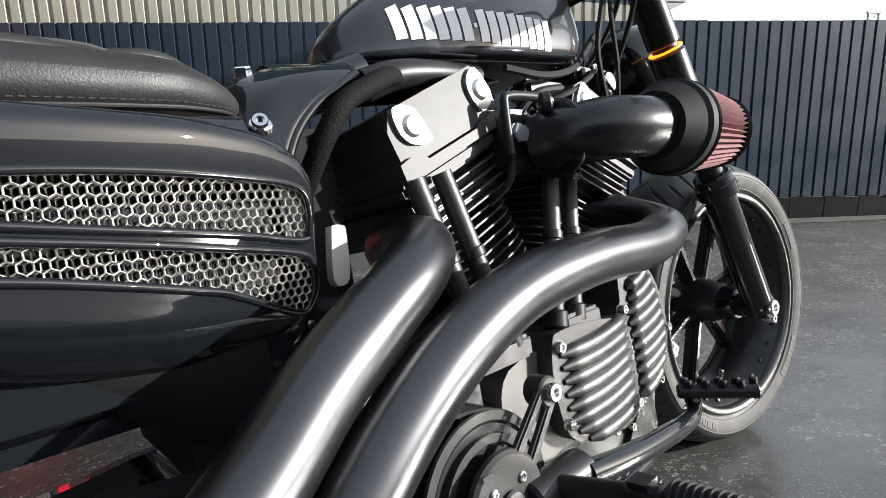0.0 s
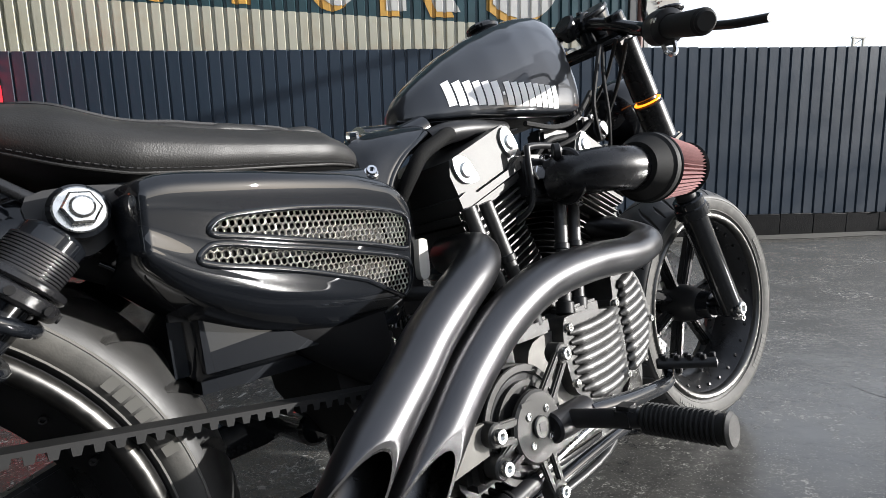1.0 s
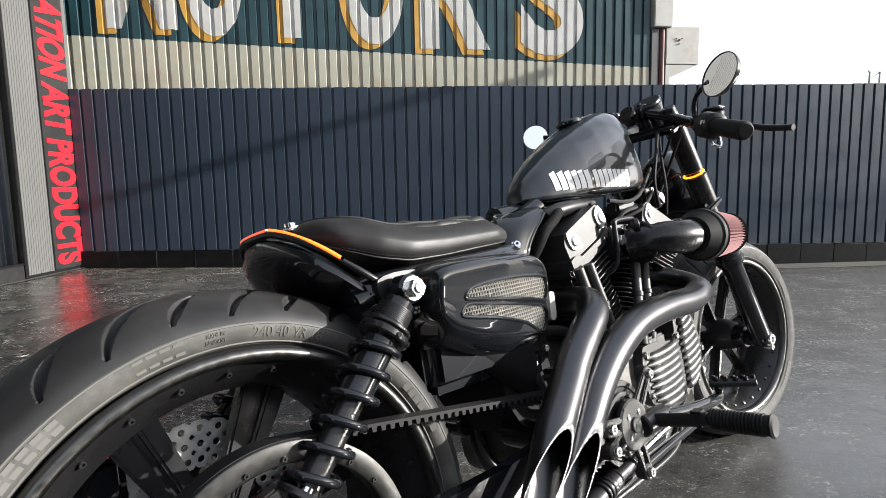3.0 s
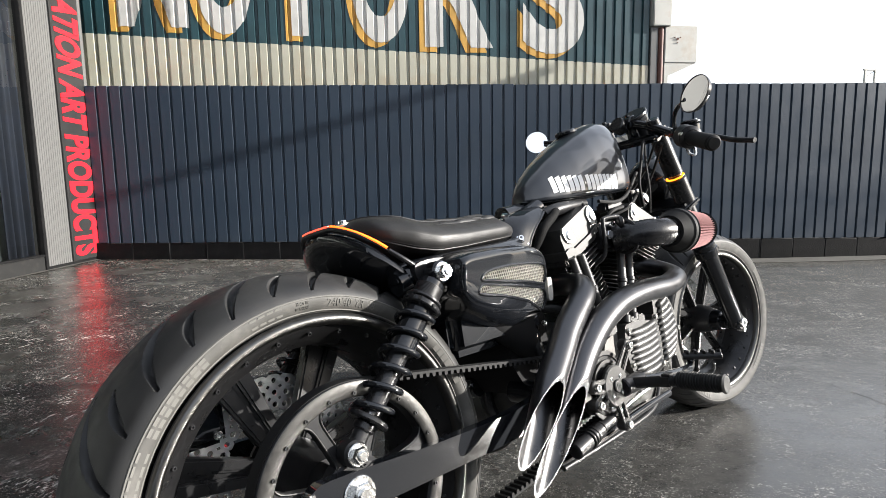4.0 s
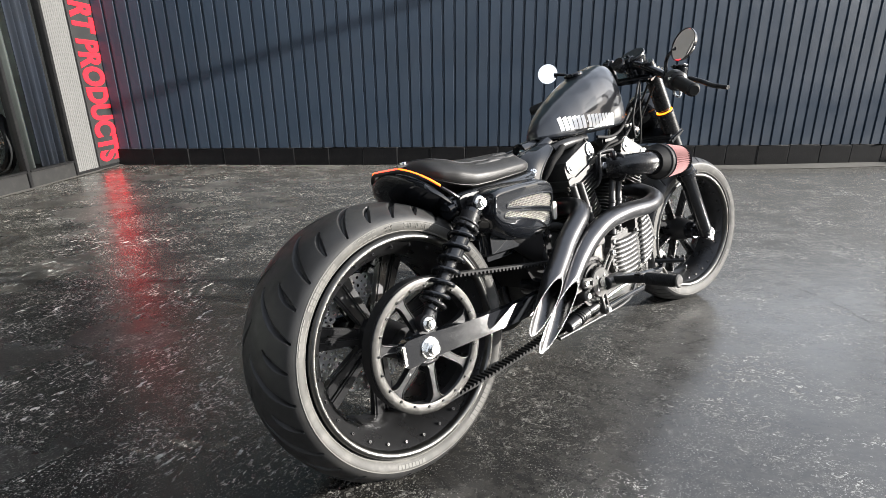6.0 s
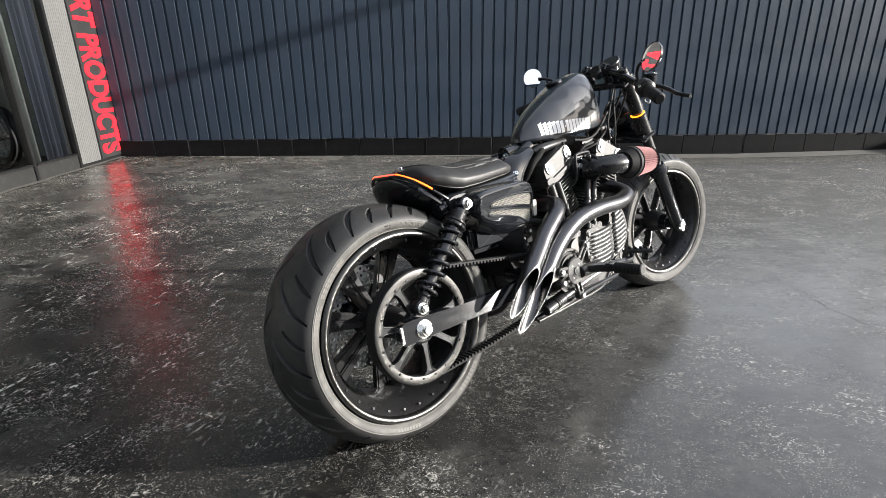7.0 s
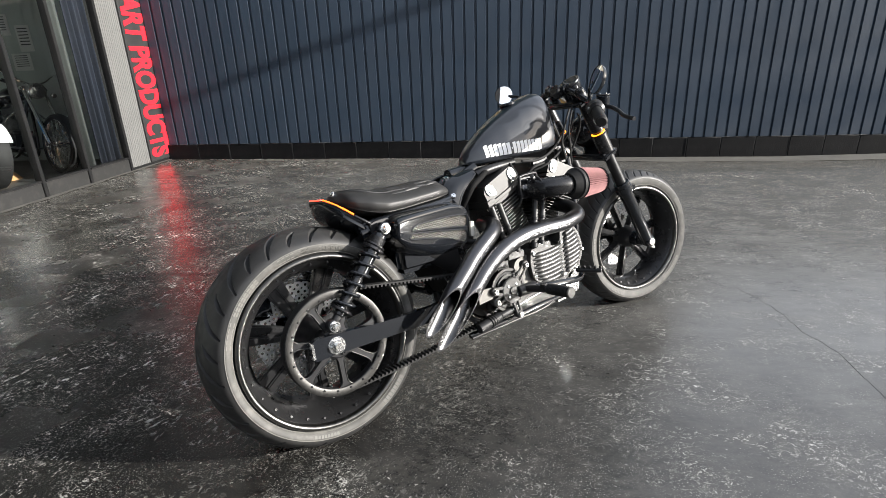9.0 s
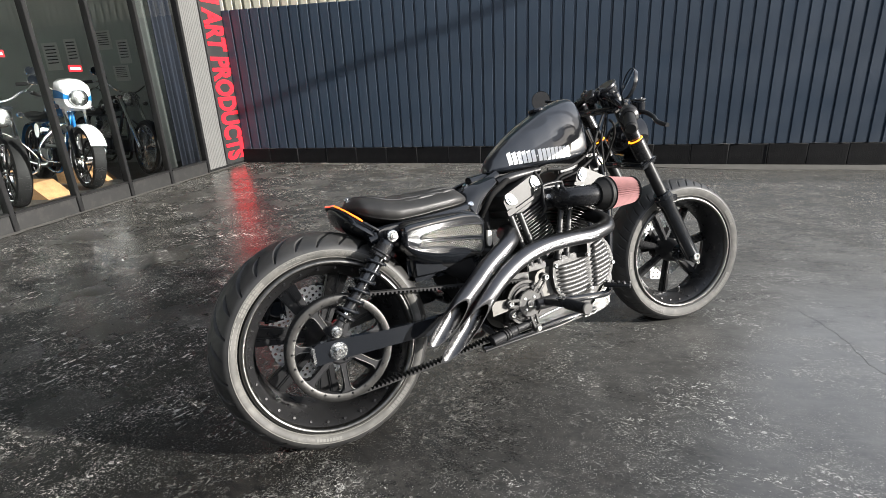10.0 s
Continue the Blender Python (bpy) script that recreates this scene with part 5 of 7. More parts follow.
def hex_grille(outline, pitch, depth, back):
    """A plate of hexagonal holes inside an outline of (x, z), lying on the cover."""
    def inside(x, z):
        hit = False
        for (x0, z0), (x1, z1) in zip(outline, outline[1:] + outline[:1]):
            if (z0 > z) != (z1 > z) and x < (x1 - x0) * (z - z0) / (z1 - z0) + x0:
                hit = not hit
        return hit
    bm = bmesh.new()
    xs, zs = [p[0] for p in outline], [p[1] for p in outline]
    r = pitch / math.sqrt(3)
    row, z = 0, min(zs) - pitch
    while z < max(zs) + pitch:
        x = min(xs) - pitch + (pitch / 2 if row % 2 else 0) + back * 0.7
        while x < max(xs) + pitch:
            if inside(x, z):
                rings = []
                for rr, dd in ((r * 1.0, 0.0), (r * 0.93, 0.0001), (r * 0.83, 0.0007), (r * 0.80, depth)):
                    rings.append([bm.verts.new((x + rr * math.sin(math.pi / 3 * k), cover_y(x + rr * math.sin(math.pi / 3 * k), z) + 0.001 + back + dd, z + rr * math.cos(math.pi / 3 * k))) for k in range(6)])
                for a, b in zip(rings, rings[1:]):
                    for k in range(6):
                        bm.faces.new((a[k], a[(k + 1) % 6], b[(k + 1) % 6], b[k]))
            x += pitch
        z += pitch * math.sqrt(3) / 2
        row += 1
    return bm


def build_side_cover():
    up = smooth2([(0.270, 0.563), (0.273, 0.572), (0.290, 0.577), (0.34, 0.580), (0.40, 0.5795), (0.457, 0.5755), (0.490, 0.570), (0.500, 0.560), (0.501, 0.540), (0.494, 0.532), (0.44, 0.541), (0.36, 0.551), (0.30, 0.559)], 4)
    dn = smooth2([(0.259, 0.543), (0.264, 0.552), (0.279, 0.555), (0.33, 0.548), (0.378, 0.5415), (0.44, 0.532), (0.490, 0.523), (0.502, 0.514), (0.503, 0.496), (0.496, 0.482), (0.483, 0.481), (0.44, 0.501), (0.42, 0.508), (0.34, 0.527), (0.28, 0.537)], 4)
    # shell: a grid over the outline, with the two openings left out
    def inside(poly, x, z):
        hit = False
        for (x0, z0), (x1, z1) in zip(poly, poly[1:] + poly[:1]):
            if (z0 > z) != (z1 > z) and x < (x1 - x0) * (z - z0) / (z1 - z0) + x0:
                hit = not hit
        return hit
    shell = bmesh.new()
    grid = []
    for i in range(305):
        pr = cover_profile(212 + i)
        grid.append([shell.verts.new((0.212 + 0.001 * i, y, z)) for y, z in pr])
    m = len(grid[0])
    for i in range(304):
        for k in range(m - 1):
            x, z = grid[i][k].co.x + 0.0005, (grid[i][k].co.z + grid[i + 1][k + 1].co.z) / 2
            if k < 36 or k > m - 37 or not (inside(up, x, z) or inside(dn, x, z)):
                shell.faces.new((grid[i][k], grid[i + 1][k], grid[i + 1][k + 1], grid[i][k + 1]))
    cover = part("side_cover", shell, gloss_black, bike, "gloss black side cover with two mesh openings", 60)
    mod = cover.modifiers.new("thick", "SOLIDIFY")
    mod.thickness, mod.offset = 0.004, 0
    for outline in (up, dn):
        rim = [Vector((x, cover_y(x, z) - 0.0015, z)) for x, z in outline]
        part("opening_trim", tube(rim, 0.0030, 10, 1, closed=True), gloss_black, cover)
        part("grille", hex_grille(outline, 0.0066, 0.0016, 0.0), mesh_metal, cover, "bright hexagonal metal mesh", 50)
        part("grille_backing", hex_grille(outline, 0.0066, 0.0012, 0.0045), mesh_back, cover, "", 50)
    part("cover_inside", prism([(0.25, 0.50), (0.25, 0.60), (0.48, 0.60), (0.48, 0.47)], -0.105, -0.10), satin_black, cover)
    # raised crease on the shoulder
    part("shoulder_crease", tube([(0.410, -0.106, 0.6205), (0.448, -0.120, 0.6150), (0.476, -0.126, 0.6050), (0.488, -0.118, 0.6040), (0.480, -0.104, 0.610)], lambda t: 0.0034 * math.sin(math.pi * min(max(t, 0.06), 0.94)), 8, 6), gloss_black, cover)
    # oil tank and battery box behind it, and the plain left cover
    part("oil_tank", box((0.25, -0.115, 0.43), (0.50, 0.13, 0.615), 0.02, 3), gloss_black, bike, "gloss black oil tank under the seat")
    part("under_tray", prism([(0.40, 0.45), (0.50, 0.44), (0.52, 0.36), (0.49, 0.30), (0.45, 0.31), (0.41, 0.38)], -0.09, 0.09, 0.012), matte_black, bike)


def build_frame():
    fr = []
    for s in (-1, 1):
        fr.append(tube([(0.14, 0.118 * s, 0.578), (0.22, 0.116 * s, 0.594), (0.36, 0.100 * s, 0.604), (0.46, 0.060 * s, 0.615), (0.55, 0.035 * s, 0.668), (0.64, 0.035 * s, 0.705)], 0.0195, 18, 5))
        fr.append(tube([(0.50, 0.045 * s, 0.62), (0.515, 0.055 * s, 0.52), (0.50, 0.075 * s, 0.40), (0.48, 0.075 * s, 0.28), (0.52, 0.075 * s, 0.205), (0.62, 0.08 * s, 0.185), (0.85, 0.08 * s, 0.180), (0.98, 0.07 * s, 0.200), (1.05, 0.06 * s, 0.30), (1.09, 0.05 * s, 0.52), (1.10, 0.03 * s, 0.72)], 0.016, 14, 5))
    f = part("frame", join(*fr, tube([(0.55, 0, 0.69), (0.75, 0, 0.715), (0.95, 0, 0.76), (1.08, 0, 0.80)], 0.024, 16, 4), cyl((1.108, 0, 0.69), (1.050, 0, 0.82), 0.030, bevel=0.004)), gloss_black, bike, "gloss black tube frame")
    for s in (-1, 1):
        # broad painted arm between seat and tank
        rows = [spline([(x, y * s, z) for x, y, z in q], 5) for q in (((0.470, 0.045, 0.640), (0.488, 0.080, 0.622), (0.510, 0.090, 0.588)), ((0.492, 0.045, 0.672), (0.509, 0.078, 0.652), (0.527, 0.089, 0.622)),
                ((0.525, 0.045, 0.688), (0.537, 0.074, 0.672), (0.551, 0.087, 0.648)), ((0.562, 0.043, 0.696), (0.568, 0.067, 0.686), (0.580, 0.082, 0.667)), ((0.618, 0.038, 0.706), (0.615, 0.058, 0.700), (0.608, 0.074, 0.686)))]
        lines = [spline([r[k] for r in rows], 6) for k in range(len(rows[0]))]
        shell = bmesh.new()
        g = [[shell.verts.new(v) for v in ln] for ln in lines]
        for a, b in zip(g, g[1:]):
            for k in range(len(a) - 1):
                shell.faces.new((a[k], a[k + 1], b[k + 1], b[k]))
        cs = part("seat_casting", shell, gloss_black, f, "gloss black frame casting between seat and tank", 60)
        md = cs.modifiers.new("thick", "SOLIDIFY")
        md.thickness, md.offset = 0.006, 0
        part("casting_edge", tube(lines[-1], 0.0042, 10, 1), gloss_black, cs)
        part("casting_bolt", join(hexbolt((0.499, 0.086 * s, 0.630), (-0.4, s, 0.4), 0.0068, 0.008), cyl((0.500, 0.082 * s, 0.627), (0.4985, 0.0875 * s, 0.6315), 0.0095, seg=24, bevel=0.001)), chrome, f)
    kn = part("seat_knob", join(cyl((0.512, -0.040, 0.672), (0.510, -0.044, 0.682), 0.0125, seg=24, bevel=0.002), box((0.512, -0.046, 0.670), (0.548, -0.022, 0.677), 0.003)), chrome, f, "chromed seat fixing plate")
    part("seat_nut", hexbolt((0.510, -0.044, 0.681), (-0.2, -0.35, 1), 0.0085, 0.012, False), chrome, kn)
    part("seat_nut", hexbolt((0.538, -0.032, 0.677), (-0.2, -0.3, 1), 0.0065, 0.007), chrome, kn)
    for s in (-1, 1):
        part("shock_mount", prism(smooth2([(0.165, 0.605), (0.172, 0.570), (0.195, 0.560), (0.218, 0.575), (0.25, 0.600), (0.22, 0.612)], 4), 0.134 * s - 0.012, 0.134 * s + 0.012, 0.006, 3), satin_black, f)
    # plain block added to keep the gap behind the casting dark
    part("gap_filler", box((0.500, -0.055, 0.36), (0.585, 0.055, 0.64), 0.012, 2), matte_black, f, "matte black block added to fill the dark gap by the engine")
    part("side_stand", tube([(0.62, 0.13, 0.17), (0.63, 0.20, 0.11), (0.64, 0.29, 0.075), (0.67, 0.30, 0.07)], 0.011, 10, 4), satin_black, f, "black side stand, folded out")
    # pale bracket beside the engine and lower rails
    part("pale_bracket", prism(smooth2([(0.522, 0.497), (0.527, 0.536), (0.530, 0.541), (0.538, 0.540), (0.540, 0.534), (0.536, 0.497)], 4), -0.118, -0.108, 0.003), pale_alloy, f, "pale cast bracket")
    for s in (-1, 1):
        skirt = []
        for x, z1, z0 in ((0.150, 0.585, 0.568), (0.185, 0.590, 0.552), (0.229, 0.592, 0.530), (0.261, 0.590, 0.508), (0.318, 0.580, 0.482), (0.36, 0.560, 0.446), (0.42, 0.530, 0.402), (0.46, 0.50, 0.372)):
            skirt.append([(x, s * (0.098 + 0.024 * math.cos(a) * (1 if math.cos(a) > 0 else 0.3)), (z0 + z1) / 2 + (z1 - z0) / 2 * math.sin(a)) for a in [2 * math.pi * q / 28 for q in range(28)]])
        part("inner_fender", loft(skirt), matte_black, f, "matte black inner fender under the seat rail", 60)
        rail = []
        for x, y, z0, z1 in ((0.138, 0.112, 0.580, 0.606), (0.160, 0.120, 0.585, 0.613), (0.200, 0.124, 0.590, 0.617), (0.260, 0.124, 0.596, 0.621), (0.322, 0.120, 0.601, 0.625), (0.384, 0.112, 0.606, 0.628), (0.440, 0.100, 0.612, 0.632), (0.480, 0.088, 0.618, 0.636)):
            zm, zh = (z0 + z1) / 2, (z1 - z0) / 2
            rail.append([(x, s * (y + 0.013 * math.copysign(abs(math.cos(a)) ** 0.5, math.cos(a)) - 0.009 * math.sin(a)), zm + zh * math.copysign(abs(math.sin(a)) ** 0.5, math.sin(a))) for a in [2 * math.pi * q / 24 for q in range(24)]])
        part("seat_rail", loft(rail), gloss_black, f, "broad gloss black rail under the seat", 50)
        part("fender_ridge", tube([(0.205, 0.121 * s, 0.556), (0.245, 0.123 * s, 0.530), (0.292, 0.122 * s, 0.505), (0.33, 0.118 * s, 0.492)], lambda t: 0.007 * math.sin(math.pi * min(max(t, 0.05), 0.95)) + 0.001, 10, 5), gloss_black, f)


build_rear_wheel()
build_belt()
build_swingarm()
build_shock(-1)
build_shock(1)
build_tail()
build_seat()
build_side_cover()
build_frame()

# ---- engine ----
CRANK = Vector((0.832, 0, 0.298))


def slab(tilt, d0, d1, a0, a1, y0, y1, bevel=0.004, seg=2):
    """A block square to a cylinder's axis: from d0 to d1 up it, a0 to a1 across, y0 to y1."""
    b = box((a0, y0, d0), (a1, y1, d1), bevel, seg)
    b.transform(Matrix.Translation(CRANK) @ pose(0, 0, 0, 0, tilt, 0))
    return b


def fin(tilt, d, half_a, half_y, thick=0.0022):
    bm = bmesh.new()
    n = 36
    for dd in (d, d + thick):
        vs = []
        for q in range(n):
            a = 2 * math.pi * q / n
            c, s = math.cos(a), math.sin(a)
            k = 1.0 / max((abs(c) ** 4 + abs(s) ** 4) ** 0.25, 1e-6)
            vs.append(bm.verts.new((half_a * c * k, half_y * s * k, dd)))
        bm.faces.new(vs)
    bm.verts.ensure_lookup_table()
    for q in range(n):
        bm.faces.new((bm.verts[q], bm.verts[(q + 1) % n], bm.verts[n + (q + 1) % n], bm.verts[n + q]))
    bm.transform(Matrix.Translation(CRANK) @ pose(0, 0, 0, 0, tilt, 0))
    return bm


def build_cylinder(tilt, parent):
    m = Matrix.Translation(CRANK) @ pose(0, 0, 0, 0, tilt, 0)
    bm = cyl((0, 0, 0.10), (0, 0, 0.30), 0.058, seg=32)
    bm.transform(m)
    body = part("cylinder_barrel", bm, wrinkle_black, parent, "black finned cylinder")
    for k in range(13):
        part("cooling_fin", fin(tilt, 0.128 + 0.0108 * k, 0.073, 0.084), wrinkle_black, body)
    head = part("cylinder_head", slab(tilt, 0.268, 0.318, -0.084, 0.070, -0.096, 0.092, 0.008), wrinkle_black, parent, "black finned cylinder head")
    for k in range(4):
        part("head_fin", slab(tilt, 0.274 + 0.011 * k, 0.2775 + 0.011 * k, -0.081, 0.081, -0.108, 0.10, 0.001, 1), wrinkle_black, head)
    e = 1 if tilt < 0 else -1
    # rocker box: stepped cover with two bright bolt pads
    rk = part("rocker_box", slab(tilt, 0.318, 0.334, min(-0.100 * e, 0.072 * e), max(-0.100 * e, 0.072 * e), -0.110, 0.10, 0.004), rocker_grey, parent, "textured grey-black rocker cover")
    out = [(a * e, d) for a, d in ((-0.090, 0.348), (-0.089, 0.382), (-0.077, 0.400), (0.052, 0.404), (0.066, 0.390), (0.068, 0.352), (0.050, 0.346), (-0.060, 0.346))]
    cover = prism(out, -0.112, 0.10, 0.006, 3)
    cover.transform(m)
    part("rocker_cover", cover, rocker_grey, rk)
    lip = prism([(a * e, d) for a, d in ((-0.098, 0.334), (-0.096, 0.352), (-0.080, 0.354), (-0.066, 0.350), (-0.060, 0.344), (0.018, 0.344), (0.028, 0.349), (0.058, 0.350), (0.074, 0.344), (0.074, 0.334))], -0.117, 0.105, 0.002)
    lip.transform(m)
    part("rocker_lip", lip, rocker_grey, rk)
    for a, d, ring in ((-0.062, 0.378, ((-0.079, 0.379), (-0.074, 0.400), (-0.052, 0.393), (-0.045, 0.370), (-0.047, 0.357), (-0.070, 0.363))), (0.047, 0.377, ((0.031, 0.375), (0.035, 0.393), (0.053, 0.400), (0.062, 0.376), (0.058, 0.361), (0.039, 0.356)))):
        pad = prism(smooth2([(q * e, w) for q, w in ring], 4), -0.1165, -0.110, 0.002)
        pad.transform(m)
        p = part("bolt_pad", pad, pad_alloy, rk, "bright machined bolt pad")
        c = m @ Vector((a * e, -0.1155, d))
        part("rocker_bolt", cyl(c, c - Vector((0, 0.0050, 0)), 0.0115, 0.0100, seg=28, bevel=0.0016), pad_alloy, p)
    return body


def build_engine():
    case = part("crankcase", join(prism(smooth2([(0.56, 0.20), (0.55, 0.32), (0.60, 0.39), (0.72, 0.42), (0.95, 0.42), (1.02, 0.36), (1.03, 0.24), (0.96, 0.175), (0.75, 0.165)], 4), -0.095, 0.12, 0.012, 3),
                                  box((0.54, -0.13, 0.22), (0.66, 0.10, 0.40), 0.015, 3)), wrinkle_black, bike, "black wrinkle-coated engine case")
    part("case_panel", prism(smooth2([(0.672, 0.340), (0.690, 0.375), (0.755, 0.380), (0.775, 0.350), (0.77, 0.28), (0.72, 0.27), (0.69, 0.30)], 3), -0.128, -0.09, 0.006), cast_grey, case, "grey case panel with sunlight put into its colour")
    part("primary_cover", prism(smooth2([(0.52, 0.22), (0.55, 0.36), (0.70, 0.40), (0.95, 0.36), (0.98, 0.24), (0.85, 0.17), (0.60, 0.17)], 4), 0.12, 0.17, 0.02, 3), wrinkle_black, case)
    build_cylinder(-22.5, case)
    build_cylinder(22.5, case)
    # ribbed cam cover: a broad rear lobe and a taller front lobe, each with its own ribs
    rear_lobe = smooth2([(0.733, 0.347), (0.741, 0.392), (0.757, 0.399), (0.800, 0.398), (0.862, 0.389), (0.886, 0.385), (0.896, 0.340), (0.890, 0.282), (0.875, 0.264), (0.840, 0.260), (0.790, 0.270), (0.745, 0.291)], 4)
    front_lobe = smooth2([(0.880, 0.385), (0.893, 0.402), (0.899, 0.438), (0.925, 0.454), (0.955, 0.446), (0.984, 0.421), (1.000, 0.385), (1.004, 0.345), (0.985, 0.302), (0.950, 0.279), (0.905, 0.268), (0.880, 0.272)], 4)
    cam_cover = part("cam_cover", join(prism(rear_lobe, -0.148, -0.090, 0.009, 4), prism(front_lobe, -0.142, -0.090, 0.008, 4)), wrinkle_black, bike, "ribbed satin black cam cover")
    for k in range(8):
        z = 0.276 + 0.0142 * k
        x0 = 0.748 + 0.030 * max(0, (0.300 - z) / 0.026)
        pts = [(x0 + (0.887 - x0) * f, -0.1485 - 0.003 * math.sin(math.pi * f), z + 0.010 * f - 0.004 * math.sin(math.pi * f)) for f in [q / 8 for q in range(9)]]
        part("cover_rib", tube(pts, lambda t: 0.0086 * min(1, 4 * t + 0.35, 4 * (1 - t) + 0.35), 10, 3), wrinkle_black, cam_cover)
    for k in range(10):
        z = 0.281 + 0.0150 * k
        x1 = float(np.interp(z + 0.018, [0.290, 0.310, 0.350, 0.400, 0.430, 0.450], [0.955, 0.978, 0.995, 0.984, 0.967, 0.945]))
        x0 = 0.903 if z < 0.40 else 0.910
        pts = [(x0 + (x1 - x0) * f, -0.1430 - 0.002 * math.sin(math.pi * f), z + 0.020 * f - 0.002 * math.sin(math.pi * f)) for f in [q / 8 for q in range(9)]]
        part("cover_rib", tube(pts, lambda t: 0.0086 * min(1, 4 * t + 0.35, 4 * (1 - t) + 0.35), 10, 3), wrinkle_black, cam_cover)
    for x, z, y in ((0.748, 0.384, -0.147), (0.744, 0.304, -0.147), (0.893, 0.276, -0.141), (0.914, 0.446, -0.141), (0.999, 0.345, -0.141), (0.955, 0.286, -0.141), (0.893, 0.392, -0.141)):
        part("cover_bolt", hexbolt((x, y, z), (0, -1, 0), 0.0062, 0.008), zinc, cam_cover)
    # push rod tubes
    for (x0, z0), (x1, z1) in (((0.660, 0.400), (0.614, 0.572)), ((0.695, 0.402), (0.648, 0.577)), ((0.772, 0.402), (0.818, 0.570)), ((0.808, 0.402), (0.854, 0.568))):
        p = part("push_rod_tube", cyl((x0, -0.132, z0), (x1, -0.125, z1), 0.0100, seg=18), wrinkle_black, case)
        d = Vector((x1 - x0, 0.007, z1 - z0)).normalized()
        a = Vector((x0, -0.132, z0))
        part("tube_seal", cyl(a - d * 0.004, a + d * 0.016, 0.014, seg=18, bevel=0.002), satin_black, p)
        part("tube_collar", cyl(a + d * 0.095, a + d * 0.105, 0.012, seg=18, bevel=0.001), satin_black, p)
    part("tappet_block", join(box((0.640, -0.145, 0.385), (0.715, -0.10, 0.408), 0.004), box((0.775, -0.145, 0.385), (0.845, -0.10, 0.410), 0.004)), wrinkle_black, case)
    # carburettor body, intake pipe and cone filter
    carb = part("carburettor", join(box((0.748, -0.128, 0.572), (0.838, -0.06, 0.645), 0.010, 3), cyl((0.78, -0.06, 0.605), (0.78, 0.02, 0.605), 0.03)), satin_black, bike, "black carburettor between the cylinders")
    part("throttle_rail", tube([(0.742, -0.135, 0.590), (0.742, -0.137, 0.640), (0.750, -0.137, 0.652), (0.814, -0.132, 0.655), (0.828, -0.130, 0.648), (0.831, -0.128, 0.610)], 0.0052, 10, 5), satin_black, carb, "bent black bracket rail")
    part("rail_bolt", hexbolt((0.757, -0.136, 0.612), (0, -1, 0), 0.012, 0.008, False), chrome, carb)
    part("rail_bolt", hexbolt((0.788, -0.128, 0.634), (0, -1, 0), 0.008, 0.010), chrome, carb)
    inlet = part("intake_pipe", tube([(0.796, -0.132, 0.602), (0.806, -0.166, 0.602), (0.828, -0.196, 0.602), (0.862, -0.213, 0.600), (0.910, -0.222, 0.597)], 0.0335, 28, 6), intake_black, bike, "satin black bent intake pipe")
    fl = Vector((0.800, -0.148, 0.602))
    part("intake_flange", join(cyl(fl - Vector((0.004, 0.006, 0)), fl + Vector((0.006, -0.008, 0)), 0.043, seg=32, bevel=0.003),
                               cyl(fl + Vector((-0.02, -0.006, 0.037)), fl + Vector((-0.012, -0.014, 0.037)), 0.013, bevel=0.002)), satin_black, inlet)
    for off in ((0.030, -0.002, -0.040), (-0.016, -0.012, 0.036)):
        part("flange_bolt", hexbolt(fl + Vector(off), (0.1, -1, 0), 0.0065, 0.006), zinc, inlet)
    a, b = Vector((0.883, -0.2215, 0.5985)), Vector((1.062, -0.232, 0.590))
    u = (b - a).normalized()
    q = frame_of(u)
    col = part("filter_collar", join(cyl(a, a + u * 0.024, 0.038, 0.050, seg=40), cyl(a + u * 0.023, a + u * 0.046, 0.0540, seg=40, bevel=0.006)), rubber, bike, "black rubber filter collar")
    pleat = bmesh.new()
    n, rows = 92, []
    for h, r in ((0.044, 0.0515), (0.052, 0.0535), (0.146, 0.0435), (0.152, 0.041)):
        rows.append([pleat.verts.new(a + u * h + q @ Vector(((r - (0.0072 if k % 2 else 0)) * math.cos(2 * math.pi * k / n), (r - (0.0072 if k % 2 else 0)) * math.sin(2 * math.pi * k / n), 0))) for k in range(n)])
    for r0, r1 in zip(rows, rows[1:]):
        for k in range(n):
            pleat.faces.new((r0[k], r0[(k + 1) % n], r1[(k + 1) % n], r1[k]))
    part("air_filter", pleat, filter_cotton, col, "faded red pleated cone air filter", 20)
    part("filter_end", join(cyl(a + u * 0.149, a + u * 0.157, 0.0455, 0.042, seg=40, bevel=0.003)), rubber, col)
    part("filter_band", cyl(a + u * 0.0445, a + u * 0.0475, 0.0552, seg=40, bevel=0.0015), machined, col)
    # braided loom, hoses and cables
    loom = part("wiring_loom", tube([(0.690, -0.050, 0.690), (0.645, -0.080, 0.684), (0.613, -0.092, 0.670), (0.576, -0.096, 0.650), (0.557, -0.090, 0.625), (0.547, -0.074, 0.600), (0.542, -0.050, 0.575)], 0.0100, 16, 8), loom_mesh, bike, "black braided wiring loom")
    part("coil_cover", tube([(0.622, -0.062, 0.678), (0.66, -0.07, 0.690), (0.72, -0.07, 0.697), (0.79, -0.062, 0.702)], lambda t: 0.017 - 0.004 * t, 20, 6), satin_black, bike, "black ignition coil cover under the tank")
